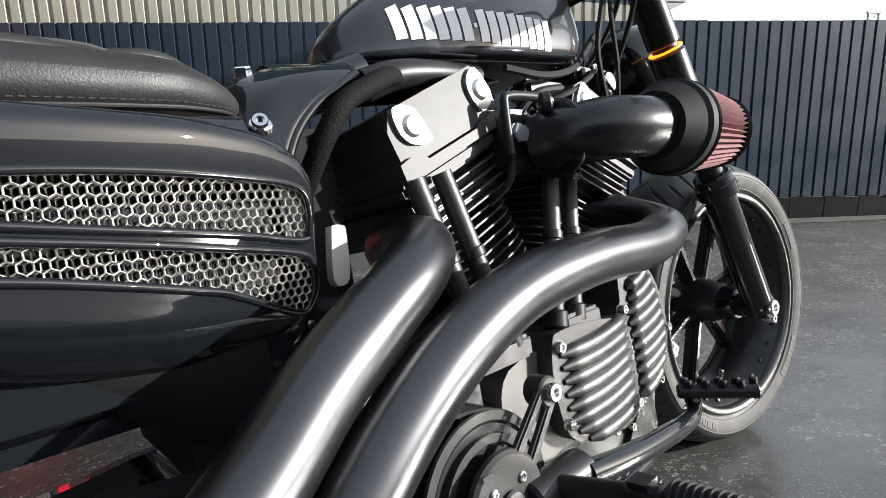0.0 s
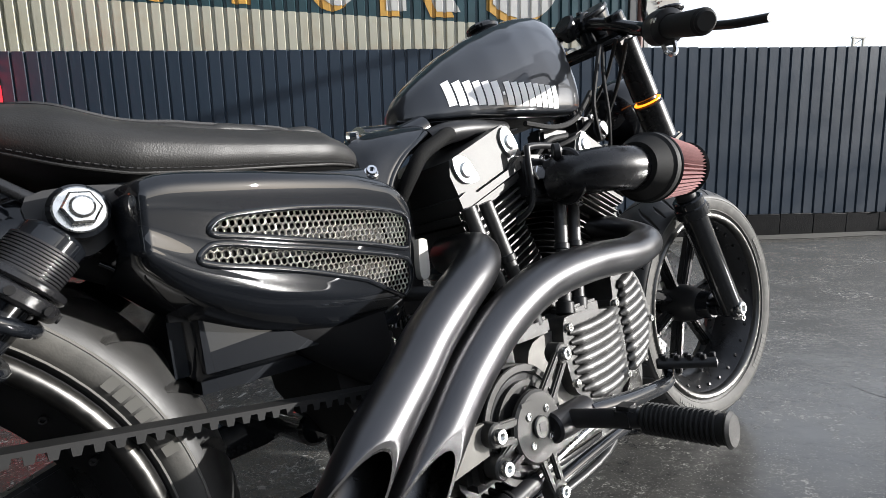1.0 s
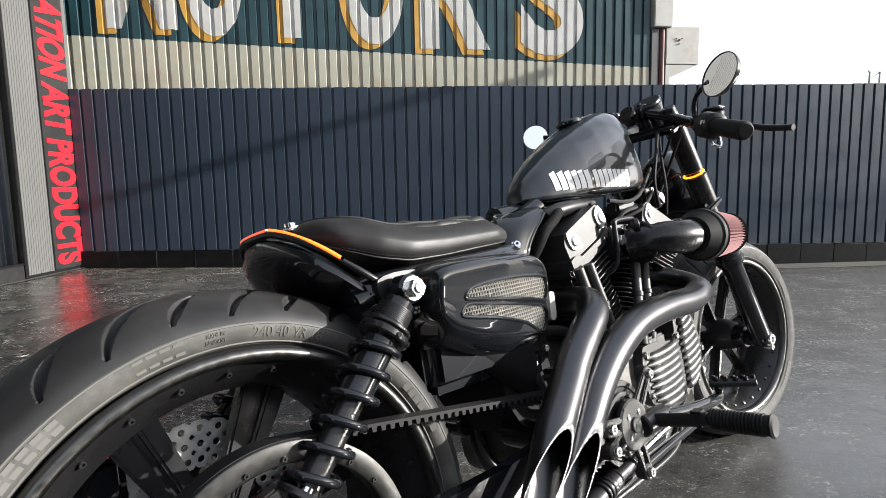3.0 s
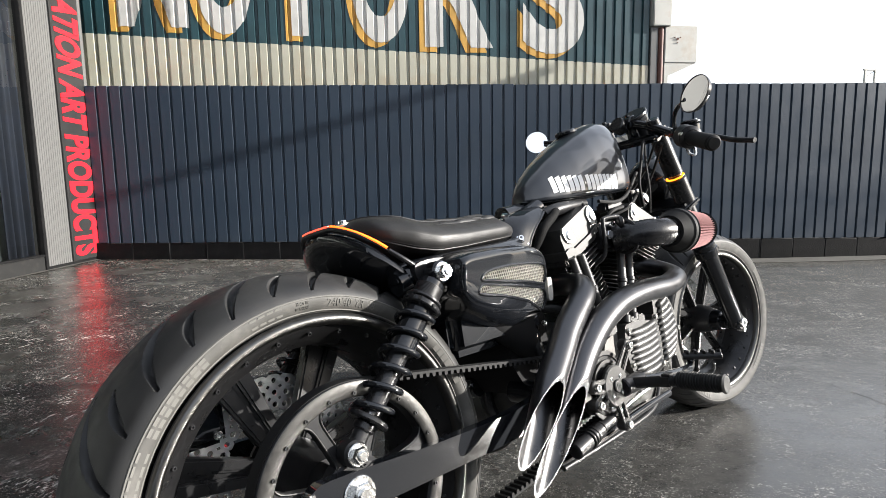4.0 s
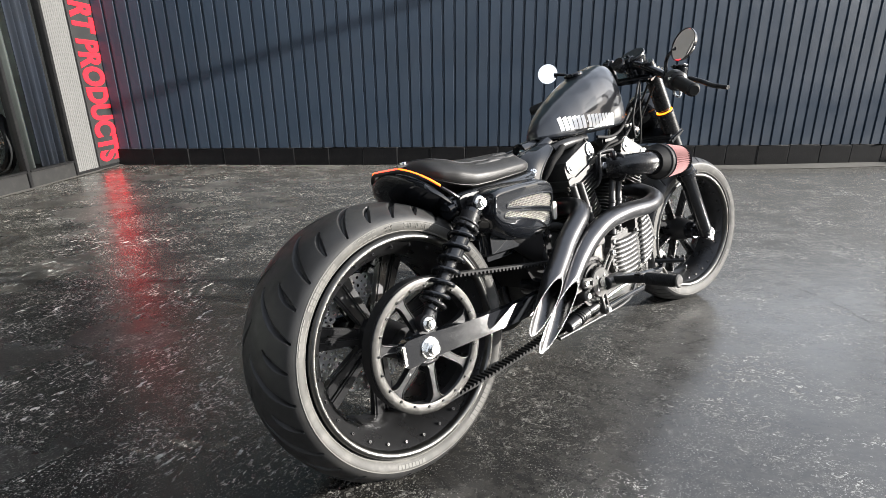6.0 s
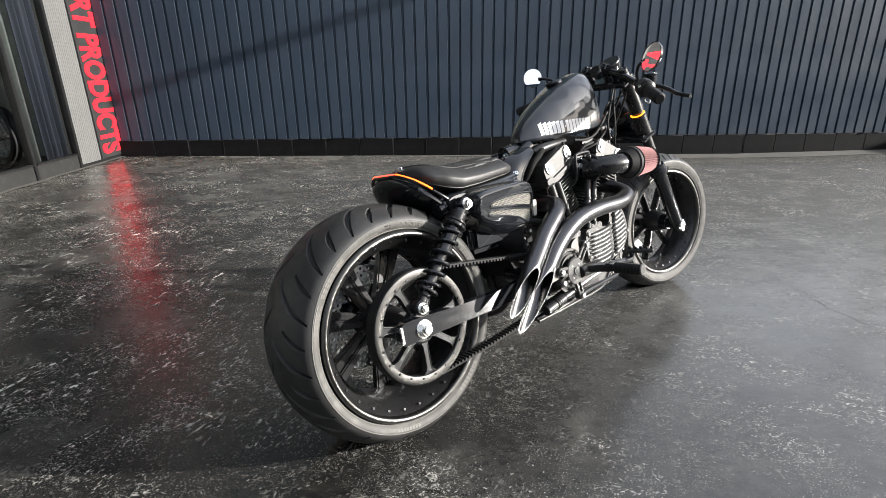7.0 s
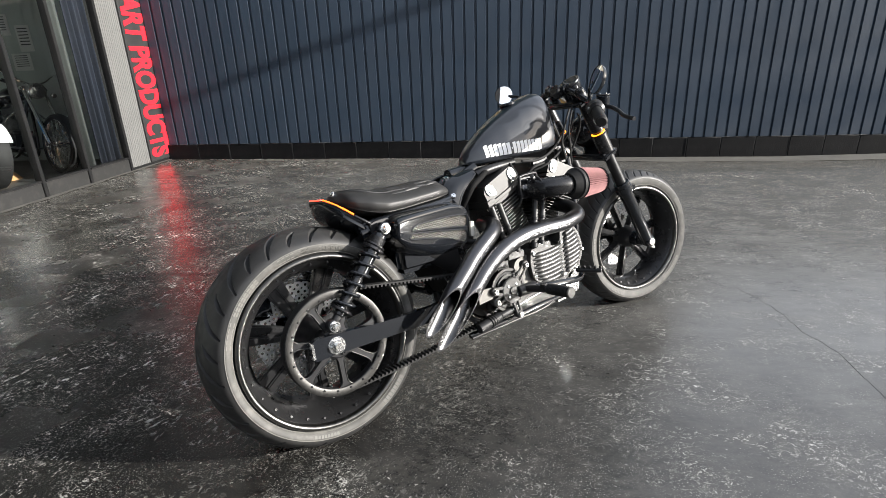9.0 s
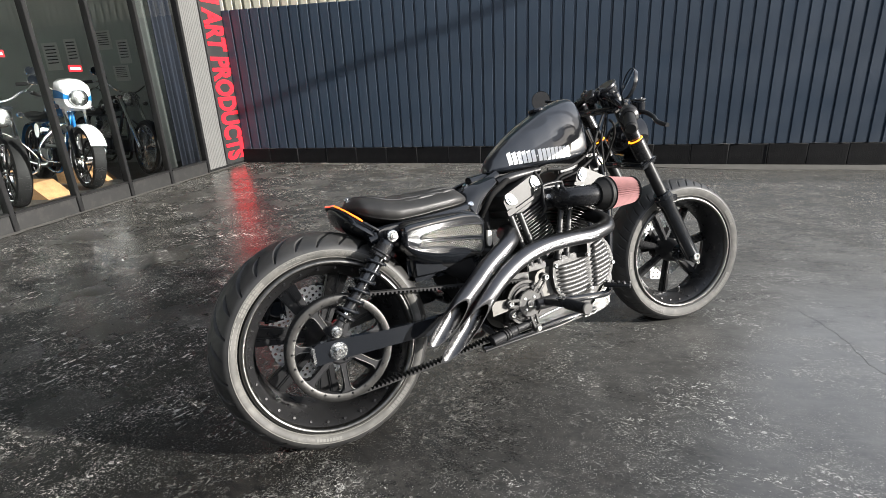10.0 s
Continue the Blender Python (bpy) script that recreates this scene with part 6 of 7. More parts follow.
    for pts, r in (([(0.80, -0.10, 0.70), (0.86, -0.105, 0.695), (0.92, -0.10, 0.705), (0.985, -0.085, 0.73), (1.05, -0.08, 0.78)], 0.0048),
                   ([(0.86, -0.09, 0.66), (0.91, -0.11, 0.675), (0.96, -0.105, 0.695), (1.02, -0.09, 0.72)], 0.004),
                   ([(0.82, -0.08, 0.64), (0.85, -0.10, 0.672), (0.90, -0.105, 0.682)], 0.0055),
                   ([(1.02, -0.10, 0.68), (1.0, -0.11, 0.74), (1.02, -0.115, 0.80), (1.06, -0.11, 0.86)], 0.004),
                   ([(1.05, -0.10, 0.66), (1.03, -0.12, 0.72), (1.035, -0.12, 0.79), (1.09, -0.10, 0.87)], 0.0035)):
        part("cable", tube(pts, r, 8, 6), rubber, bike)
    part("ignition_switch", join(cyl((1.03, -0.06, 0.70), (1.03, -0.10, 0.70), 0.022, bevel=0.004), box((0.985, -0.085, 0.67), (1.05, -0.03, 0.73), 0.008)), satin_black, bike, "black ignition switch housing")
    part("switch_ring", join(cyl((1.03, -0.10, 0.70), (1.03, -0.106, 0.70), 0.016, bevel=0.002), hexbolt((1.02, -0.086, 0.725), (0, -1, 0), 0.006, 0.006)), chrome, bike)
    part("horn_bracket", box((0.86, -0.085, 0.672), (0.95, -0.05, 0.700), 0.006), satin_black, bike, "dark bracket under the tank")
    part("spark_plug_lead", tube([(0.735, -0.10, 0.545), (0.745, -0.125, 0.565), (0.760, -0.12, 0.60), (0.775, -0.09, 0.66), (0.76, -0.08, 0.70)], 0.0045, 8, 6), rubber, bike)


def build_pipes():
    a_pts = [(0.622, -0.060, 0.515), (0.607, -0.115, 0.515), (0.586, -0.155, 0.510), (0.552, -0.180, 0.495), (0.500, -0.192, 0.468), (0.452, -0.201, 0.440), (0.412, -0.211, 0.412), (0.348, -0.229, 0.372), (0.318, -0.239, 0.349), (0.288, -0.250, 0.326)]
    b_pts = [(0.935, -0.020, 0.540), (0.962, -0.055, 0.527), (0.980, -0.100, 0.512), (0.977, -0.150, 0.494), (0.948, -0.186, 0.482), (0.900, -0.200, 0.476), (0.850, -0.204, 0.471), (0.745, -0.205, 0.473), (0.640, -0.206, 0.464), (0.557, -0.209, 0.438), (0.489, -0.213, 0.400),
             (0.430, -0.220, 0.356), (0.384, -0.230, 0.320), (0.362, -0.236, 0.302), (0.340, -0.242, 0.285)]
    for pts, lab in ((a_pts, "satin black exhaust pipe with slash-cut end, from the rear cylinder"), (b_pts, "satin black exhaust pipe with slash-cut end, from the front cylinder")):
        skin, bore = slash_pipe(pts, 0.0262, (-0.04, -1.0, 0.0), 0.07, 0.16)
        p = part("exhaust_pipe", skin, satin_pipe, bike, lab, 50)
        part("pipe_lining", bore, pipe_bore, p, "bright polished pipe mouth", 50)
    part("pipe_clamp", hexbolt((0.655, -0.165, 0.44), (0, -1, 0), 0.007, 0.01), zinc, bike)


def build_controls():
    # front pulley, its cover plate and bolts
    c, y = PULLEY2, -0.150
    pul = part("front_pulley", join(lathe([(0.02, y - 0.018), (0.060, y - 0.018), (0.064, y - 0.014), (0.064, y + 0.016), (0.02, y + 0.016)], 64, c)), satin_black, bike, "black front belt pulley")
    part("pulley_flange", lathe([(0.063, y - 0.020), (0.071, y - 0.020), (0.072, y - 0.018), (0.071, y - 0.016), (0.063, y - 0.016)], 64, c), rocker_grey, pul)
    part("inner_ring", lathe([(0.046, y - 0.024), (0.053, y - 0.024), (0.053, y - 0.018), (0.046, y - 0.018)], 64, c), rocker_grey, pul)
    plate = lathe([(0.0, y - 0.042), (0.040, y - 0.042), (0.043, y - 0.039), (0.043, y - 0.034), (0.0, y - 0.034)], 48, c, closed=False)
    pl = part("pulley_cover", plate, rocker_grey, bike, "black star-shaped pulley cover plate")
    for px, pz, r in ((0.671, 0.367, 0.011), (0.530, 0.312, 0.011), (0.532, 0.276, 0.011), (0.620, 0.212, 0.011)):
        d = Vector((px - c.x, 0, pz - c.z))
        ln, ang = d.length, math.degrees(math.atan2(d.z, d.x))
        bars = []
        for z0, z1 in ((-0.016, -0.0055), (0.0055, 0.016)):
            b = box((0.036, y - 0.041, z0), (ln - 0.004, y - 0.033, z1), 0.002)
            for v in b.verts:
                v.co.z *= 1 - 0.35 * (v.co.x - 0.03) / ln
            bars.append(b)
        bars.append(cyl((ln, y - 0.041, 0), (ln, y - 0.020, 0), 0.014, seg=24, bevel=0.002))
        arm = join(*bars)
        arm.transform(Matrix.Translation((c.x, 0, c.z)) @ pose(0, 0, 0, 0, -ang, 0))
        part("cover_arm", arm, rocker_grey, pl)
        part("arm_bolt", hexbolt((px, y - 0.041, pz), (0, -1, 0), 0.0085, 0.007), zinc, pl)
    part("centre_badge", join(cyl((c.x, y - 0.042, c.z), (c.x, y - 0.0465, c.z), 0.0135, seg=28, bevel=0.0015)), machined, pl, "machined centre cap")
    part("badge_mark", join(box((c.x - 0.006, y - 0.0472, c.z - 0.006), (c.x + 0.006, y - 0.0466, c.z + 0.006), 0.001)), satin_black, pl)
    for a in [math.pi / 4 + math.pi / 2 * q for q in range(4)]:
        part("plate_screw", hexbolt((c.x + 0.024 * math.cos(a), y - 0.042, c.z + 0.024 * math.sin(a)), (0, -1, 0), 0.0045, 0.002), zinc, pl)
    part("cover_mark", box((c.x - 0.026, y - 0.0426, c.z + 0.030), (c.x - 0.006, y - 0.0421, c.z + 0.0345)), rocker_grey, pl, "plain bar of engraved lettering")
    part("case_spacer", cyl((0.500, -0.16, 0.30), (0.53, -0.16, 0.30), 0.012), zinc, bike)
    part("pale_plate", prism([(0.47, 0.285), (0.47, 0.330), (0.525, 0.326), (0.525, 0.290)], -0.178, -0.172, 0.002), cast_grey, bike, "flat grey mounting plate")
    # foot peg
    peg = part("foot_peg", cyl((0.662, -0.290, 0.299), (0.664, -0.380, 0.296), 0.0155, seg=28, bevel=0.003), rubber, bike, "black ribbed rubber foot peg")
    d = (Vector((0.664, -0.380, 0.296)) - Vector((0.662, -0.290, 0.299)))
    for k in range(15):
        p = Vector((0.662, -0.290, 0.299)) + d * (0.04 + 0.058 * k)
        part("peg_rib", cyl(p, p + d * 0.036, 0.0178, seg=28, bevel=0.0012), rubber, peg)
    part("peg_cap", cyl(Vector((0.662, -0.290, 0.299)) + d * 0.965, Vector((0.662, -0.290, 0.299)) + d * 1.04, 0.0186, seg=32, bevel=0.003), rocker_grey, peg, "dull metal end cap")
    part("peg_mount", join(cyl((0.650, -0.185, 0.290), (0.662, -0.288, 0.298), 0.0115, bevel=0.002), box((0.648, -0.284, 0.286), (0.676, -0.258, 0.312), 0.005), cyl((0.62, -0.19, 0.288), (0.70, -0.19, 0.286), 0.019, bevel=0.003)), satin_black, peg)
    # brake lever
    lev = part("brake_lever", tube([(0.690, -0.200, 0.286), (0.760, -0.207, 0.277), (0.840, -0.208, 0.268), (0.895, -0.203, 0.262), (0.917, -0.200, 0.268), (0.925, -0.198, 0.282)], lambda t: 0.0125 - 0.003 * t, 14, 6), gloss_black, bike, "gloss black brake lever")
    toe = part("toe_piece", cyl((0.908, -0.188, 0.289), (0.955, -0.262, 0.282), 0.0085, seg=16, bevel=0.002), satin_black, lev, "black studded toe piece")
    part("toe_studs", join(*[box((-0.004, -0.004, 0), (0.004, 0.004, 0.008), 0.001, 1, Matrix.Translation(Vector((0.908, -0.188, 0.2955)) + Vector((0.047, -0.074, -0.007)) * (0.08 + 0.105 * k) + Vector((0.006 * (-1) ** k, 0, 0)))) for k in range(9)]), satin_black, toe)
    # brake cylinder with a ribbed boot under the frame rail
    mc = part("brake_cylinder", join(cyl((0.46, -0.165, 0.205), (0.55, -0.168, 0.222), 0.017, bevel=0.003), cyl((0.55, -0.168, 0.222), (0.60, -0.17, 0.230), 0.012)), satin_black, bike, "black rear brake cylinder with ribbed boot")
    part("boot_ribs", join(*[cyl((0.505 + 0.009 * k, -0.167, 0.2135 + 0.0017 * k), (0.510 + 0.009 * k, -0.167, 0.2145 + 0.0017 * k), 0.020 - 0.0008 * k, seg=20, bevel=0.0015) for k in range(6)]), rubber, mc)
    part("brake_rod", tube([(0.60, -0.17, 0.230), (0.70, -0.178, 0.250), (0.76, -0.19, 0.262)], 0.004, 8, 3), zinc, mc)
    part("lower_rail", tube([(0.44, -0.140, 0.185), (0.56, -0.150, 0.190), (0.74, -0.150, 0.200), (0.90, -0.140, 0.198)], 0.009, 12, 5), gloss_black, bike)
    part("oil_line", tube([(0.44, -0.15, 0.178), (0.60, -0.158, 0.184), (0.78, -0.155, 0.19), (0.88, -0.13, 0.22)], 0.0055, 10, 5), satin_black, bike, "black oil line under the engine")
    part("oil_filter", cyl((0.93, -0.02, 0.215), (1.05, -0.02, 0.215), 0.038, seg=32, bevel=0.008), chrome, bike)
    part("engine_guard", prism(smooth2([(0.882, 0.166), (0.915, 0.196), (0.950, 0.226), (0.985, 0.262), (0.998, 0.262), (1.006, 0.215), (0.998, 0.186), (0.960, 0.174), (0.920, 0.166)], 4), -0.104, -0.050, 0.016, 4), guard_metal, bike, "polished dark metal engine guard")
    for x, y2, z in ((0.90, -0.10, 0.23), (0.94, -0.10, 0.22), (0.55, -0.15, 0.39), (0.47, -0.105, 0.43), (0.50, -0.11, 0.45), (0.53, -0.112, 0.40)):
        part("case_bolt", hexbolt((x, y2, z), (0, -1, 0), 0.006, 0.006), zinc, bike)
    part("hose", tube([(0.47, -0.10, 0.44), (0.46, -0.12, 0.40), (0.48, -0.125, 0.36), (0.52, -0.11, 0.34)], 0.008, 10, 5), rubber, bike)
    part("hose", tube([(0.50, -0.10, 0.48), (0.54, -0.125, 0.47), (0.57, -0.12, 0.44)], 0.009, 10, 5), rubber, bike)


build_engine()
build_pipes()
build_controls()

# ---- tank ----


def tank_section(x):
    """Half width, top and bottom of the tank at x."""
    xs = [0.612, 0.625, 0.66, 0.71, 0.77, 0.84, 0.90, 0.95, 0.985, 1.005, 1.014]
    w = np.interp(x, xs, [0.012, 0.032, 0.056, 0.075, 0.090, 0.099, 0.101, 0.099, 0.094, 0.078, 0.034])
    t = np.interp(x, xs, [0.735, 0.758, 0.789, 0.826, 0.863, 0.899, 0.923, 0.937, 0.938, 0.918, 0.866])
    b = np.interp(x, xs, [0.722, 0.717, 0.715, 0.716, 0.718, 0.721, 0.725, 0.730, 0.738, 0.752, 0.775])
    return float(w), float(t), float(b)


def smooth_tank(x):
    """tank_section, evened out along x."""
    acc, tot = np.zeros(3), 0.0
    for k in range(-4, 5):
        xx = min(max(x + 0.004 * k, 0.612), 1.014)
        g = math.exp(-(k / 2.2) ** 2)
        acc += g * np.array(tank_section(xx))
        tot += g
    return acc / tot


# the tank's section from the crown (0 degrees) round to the underside (180): across and up, as shares of its size
TANK_RIM = list(zip(*[tuple(p) for p in spline([(0, 0.0, 1.0), (10, 0.20, 0.992), (22, 0.43, 0.950), (34, 0.60, 0.870), (44, 0.72, 0.765), (58, 0.83, 0.610), (74, 0.92, 0.430), (90, 0.985, 0.250), (106, 1.0, 0.120), (120, 0.97, 0.030), (136, 0.86, 0.0), (158, 0.50, 0.0), (180, 0.0, 0.0)], 8)]))


def tank_point(x, a):
    """A point of the tank's skin: a = 0 at the left side, 90 on top, 180 at the right side."""
    w, t, b = smooth_tank(x)
    near = abs((a % 360) - 90) if a % 360 <= 270 else 450 - a % 360
    y, z = np.interp(near, TANK_RIM[0], TANK_RIM[1]), np.interp(near, TANK_RIM[0], TANK_RIM[2])
    return Vector((x, w * float(y) * (1 if -90 < (a + 180) % 360 - 180 < 90 else -1), b + (t - b) * float(z)))


def build_tank():
    rings = [[tank_point(0.6135 + 0.3995 * i / 60, 360 * q / 72) for q in range(72)] for i in range(61)]
    tank = part("fuel_tank", loft(rings), tank_paint, bike, "gloss black fuel tank with white lettering", 60)
    nx, na = 60, 30
    verts, faces = [], []
    for i in range(nx + 1):
        x = 0.6135 + 0.3985 * i / nx
        for q in range(na + 1):
            p = tank_point(x, 228 + 84 * q / na)
            verts.append(p + Vector((0, 0, -0.0008)))
    for i in range(nx):
        for q in range(na):
            a = i * (na + 1) + q
            faces.append((a, a + 1, a + na + 2, a + na + 1))
    part_data("tank_underside", verts, faces, satin_black, tank, "black tank underside", 60)

    def angle_at(x, z):
        return min((abs(tank_point(x, 120 + 0.5 * k).z - z), 120 + 0.5 * k) for k in range(260))[1]

    def patch(bm, x0, x1, a0, a1, lift, n=6):
        g = []
        for i in range(n + 1):
            row = []
            for j in range(7):
                x, a = x0 + (x1 - x0) * i / n, a0 + (a1 - a0) * j / 6
                p = tank_point(x, a)
                nrm = (tank_point(x + 0.002, a) - p).cross(tank_point(x, a + 1) - p).normalized()
                if nrm.y > 0:
                    nrm = -nrm
                row.append(bm.verts.new(p + nrm * lift))
            g.append(row)
        for i in range(n):
            for j in range(6):
                bm.faces.new((g[i][j], g[i + 1][j], g[i + 1][j + 1], g[i][j + 1]))

    # brand lettering as plain white bars
    x = 0.676
    for wide, gap in ((0.0128, 0.0030),) * 6 + ((0.0045, 0.0030),) + ((0.0128, 0.0030),) * 8:
        bm = bmesh.new()
        low, high = (0.7475, 0.7525) if wide < 0.01 else (0.7310, 0.7690)
        patch(bm, x, x + wide, angle_at(x, high), angle_at(x, low), 0.0011, 3)
        part("marking_bar", bm, white_vinyl, tank, "plain white bar of tank lettering")
        x += wide + gap
    part("tank_seam", tube([tank_point(0.6135 + 0.398 * i / 40, 232) for i in range(41)], 0.003, 8, 1), gloss_black, tank)
    cap = tank_point(0.86, 90)
    part("filler_cap", join(cyl(cap - Vector((0, 0, 0.006)), cap + Vector((-0.002, 0, 0.007)), 0.030, seg=36, bevel=0.004)), gloss_black, tank, "gloss black filler cap")
    part("tank_mount", box((0.99, -0.03, 0.75), (1.03, 0.03, 0.79), 0.006), satin_black, tank)


# ---- front end, turned to the right about the steering head ----
RAKE = math.atan(0.503)
STEER_U = Vector((-math.sin(RAKE), 0, math.cos(RAKE)))
STEER_P = Vector((1.447, 0, 0.293)) - Vector((math.cos(RAKE), 0, math.sin(RAKE))) * 0.05
TURN_FRONT = Matrix.Translation(STEER_P) @ Matrix.Rotation(radians(-STEER), 4, STEER_U) @ Matrix.Translation(-STEER_P)


def leg(z, y):
    return Vector((1.447 - 0.503 * (z - 0.293), y, z))


def fpart(name, bm, mat, parent, label="", angle=38):
    bm.transform(TURN_FRONT)
    return part(name, bm, mat, parent, label, angle)


def build_front():
    made = set(bpy.data.objects)
    tyre("front_tyre", FRONT, 0.293, 0.223, 0.078, 0.077, bike, "wide black front tyre with angled grooves and a dusty sidewall", 24,
         ((20, 6, 0.012, 0.009), (-50, 8, 0.014, 0.0095), (100, 8, 0.012, 0.009), (170, 6, 0.012, 0.009), (230, 8, 0.010, 0.007)), 0.52, depth=0.0030, groove=0.55)
    cast_wheel("front_wheel", FRONT, 0.2275, 0.066, 0.048, 7, bike, "deep satin black cast front rim", 0.015, 7, True)
    disc_rotor(FRONT, 0.070, 0.085, 0.142, bike, 1)
    part("brake_caliper", box((1.30, 0.055, 0.325), (1.345, 0.11, 0.42), 0.010, 3), gloss_black, bike, "black front brake caliper")
    for ob in set(bpy.data.objects) - made:
        if ob.type == "MESH":
            ob.data.transform(TURN_FRONT)
    fpart("front_axle", cyl((1.447, -0.125, 0.293), (1.447, 0.125, 0.293), 0.010), satin_black, bike)
    for s in (-1, 1):
        fpart("axle_spacer", join(cyl((1.447, 0.046 * s, 0.293), (1.447, 0.080 * s, 0.293), 0.034, 0.031, seg=32, bevel=0.003), cyl((1.447, 0.078 * s, 0.293), (1.447, 0.097 * s, 0.293), 0.024, seg=28, bevel=0.002)), gloss_black, bike, "gloss black axle spacer")
        y = 0.118 * s
        fk = fpart("fork_leg", join(cyl(leg(0.285, y), leg(0.545, y), 0.0255, 0.0275, seg=28, bevel=0.003), cyl(leg(0.53, y), leg(0.56, y), 0.0315, seg=28, bevel=0.003),
                                    cyl(Vector((1.447, y - 0.022, 0.293)), Vector((1.447, y + 0.022, 0.293)), 0.024, bevel=0.004)), gloss_black, bike, "gloss black lower fork leg")
        fpart("fork_tube", cyl(leg(0.55, y), leg(0.92, y), 0.0205, seg=28), satin_black, fk, "dark fork tube")
        fpart("fork_cover", join(cyl(leg(0.69, y), leg(0.765, y), 0.0285, seg=28, bevel=0.004), cyl(leg(0.775, y), leg(0.885, y), 0.0255, seg=28, bevel=0.002)), intake_black, fk, "gloss black fork cover")
        fpart("turn_signal_ring", cyl(leg(0.7665, y), leg(0.7690, y), 0.0268, seg=32, bevel=0.0006), amber_glow, fk, "lit amber turn signal ring")
        fpart("fender_clamp", join(cyl(leg(0.52, y), leg(0.545, y), 0.034, seg=24, bevel=0.003), box((-0.008, -0.014, -0.012), (0.026, 0.014, 0.012), 0.003, 2, Matrix.Translation(leg(0.535, y) + Vector((0.024, 0, 0))))), gloss_black, fk)
        fpart("axle_bolt", join(hexbolt(Vector((1.447, y + 0.022 * s, 0.293)), (0, s, 0), 0.015, 0.008), hexbolt(leg(0.268, y) + Vector((0.0, 0.0, 0)), (0, s, 0), 0.008, 0.022)), zinc, fk, "plated axle bolt")
        fpart("fork_cap", cyl(leg(0.915, y), leg(0.935, y), 0.019, seg=24, bevel=0.003), gloss_black, fk)
    for z, t in ((0.685, 0.030), (0.895, 0.026)):
        p = leg(z, 0)
        fpart("triple_clamp", box((-0.045, -0.148, -t / 2), (0.035, 0.148, t / 2), 0.012, 3, Matrix.Translation(p) @ pose(0, 0, 0, 0, -math.degrees(RAKE), 0)), gloss_black, bike, "gloss black triple clamp")
    # headlamp
    h = Vector((1.275, 0, 0.775))
    hd = fpart("headlamp", lathe_x([(0.0, -0.095), (0.035, -0.085), (0.060, -0.055), (0.073, -0.01), (0.076, 0.02), (0.070, 0.028)], h), gloss_black, bike, "gloss black headlamp")
    fpart("headlamp_lens", lathe_x([(0.070, 0.026), (0.045, 0.038), (0.0, 0.042)], h), chrome, hd)
    # handlebar, grips, levers, mirrors
    bar = fpart("handlebar", tube([(1.030, -0.345, 0.825), (1.095, -0.24, 0.861), (1.122, -0.175, 0.885), (1.124, -0.10, 0.922), (1.122, -0.05, 0.938), (1.125, 0, 0.940), (1.122, 0.05, 0.938), (1.124, 0.10, 0.922), (1.122, 0.175, 0.885), (1.095, 0.24, 0.861), (1.030, 0.345, 0.825)], 0.0125, 16, 6), gloss_black, bike, "gloss black handlebar")
    for s in (-1, 1):
        fpart("bar_riser", join(cyl(leg(0.895, s * 0.045), Vector((1.122, s * 0.045, 0.945)), 0.016, bevel=0.003), cyl((1.122, s * 0.045 - 0.016, 0.941), (1.122, s * 0.045 + 0.016, 0.941), 0.021, seg=24, bevel=0.003), hexbolt((1.115, s * 0.045, 0.960), (-0.2, 0, 1), 0.006, 0.005)), gloss_black, bar)
    for s in (-1, 1):
        g0, g1 = Vector((1.094, 0.242 * s, 0.860)), Vector((1.019, 0.359 * s, 0.819))
        gr = fpart("grip", join(cyl(g0, g1, 0.0185, 0.0195, seg=24, bevel=0.004), cyl(g0, g0 + (g1 - g0) * 0.06, 0.0235, seg=24, bevel=0.003)), rubber, bar, "black rubber grip")
        fpart("grip_end", cyl(g1 - (g1 - g0) * 0.02, g1 + (g1 - g0) * 0.04, 0.0165, seg=24, bevel=0.003), rubber, gr)
        fpart("switch_housing", join(cyl(g0 - (g1 - g0) * 0.16, g0 + (g1 - g0) * 0.22, 0.0300, seg=28, bevel=0.009), box((-0.014, -0.014, -0.024), (0.022, 0.014, 0.018), 0.005, 2, Matrix.Translation(g0 + (g1 - g0) * 0.02))), satin_black, bar, "black switch housing")
        fpart("lever_clamp", join(cyl(g0 - (g1 - g0) * 0.36, g0 - (g1 - g0) * 0.20, 0.0195, seg=24, bevel=0.003), hexbolt(g0 - (g1 - g0) * 0.28 + Vector((-0.012, 0, 0.014)), (-0.6, 0, 0.8), 0.0055, 0.006)), gloss_black, bar, "gloss black lever clamp")
        fpart("switch_button", box((-0.018, -0.006, -0.004), (-0.012, 0.006, 0.006), 0.0015, 2, Matrix.Translation(g0 + (g1 - g0) * 0.06 + Vector((-0.014, 0, 0.006)))), zinc, bar)
        rv = Vector((1.148, 0.221 * s, 0.0))
        rs = fpart("master_cylinder", join(cyl(rv + Vector((0, 0, 0.866)), rv + Vector((0, 0, 0.898)), 0.0215, 0.0235, seg=28, bevel=0.004), tube([(1.100, 0.228 * s, 0.863), (1.120, 0.224 * s, 0.865), (1.140, 0.221 * s, 0.868)], 0.0125, 12, 4), box((1.095, 0.221 * s - 0.014, 0.850), (1.130, 0.221 * s + 0.014, 0.872), 0.006)), gloss_black, bar, "black reservoir on the bar")
        fpart("reservoir_cap", cyl(rv + Vector((0, 0, 0.899)), rv + Vector((0, 0, 0.907)), 0.0255, seg=28, bevel=0.003), intake_black, rs, "gloss black screwed cap")
        for q in (-1, 1):
            fpart("cap_screw", hexbolt(rv + Vector((0, 0.015 * q, 0.907)), (0, 0, 1), 0.0035, 0.002, False), zinc, rs)
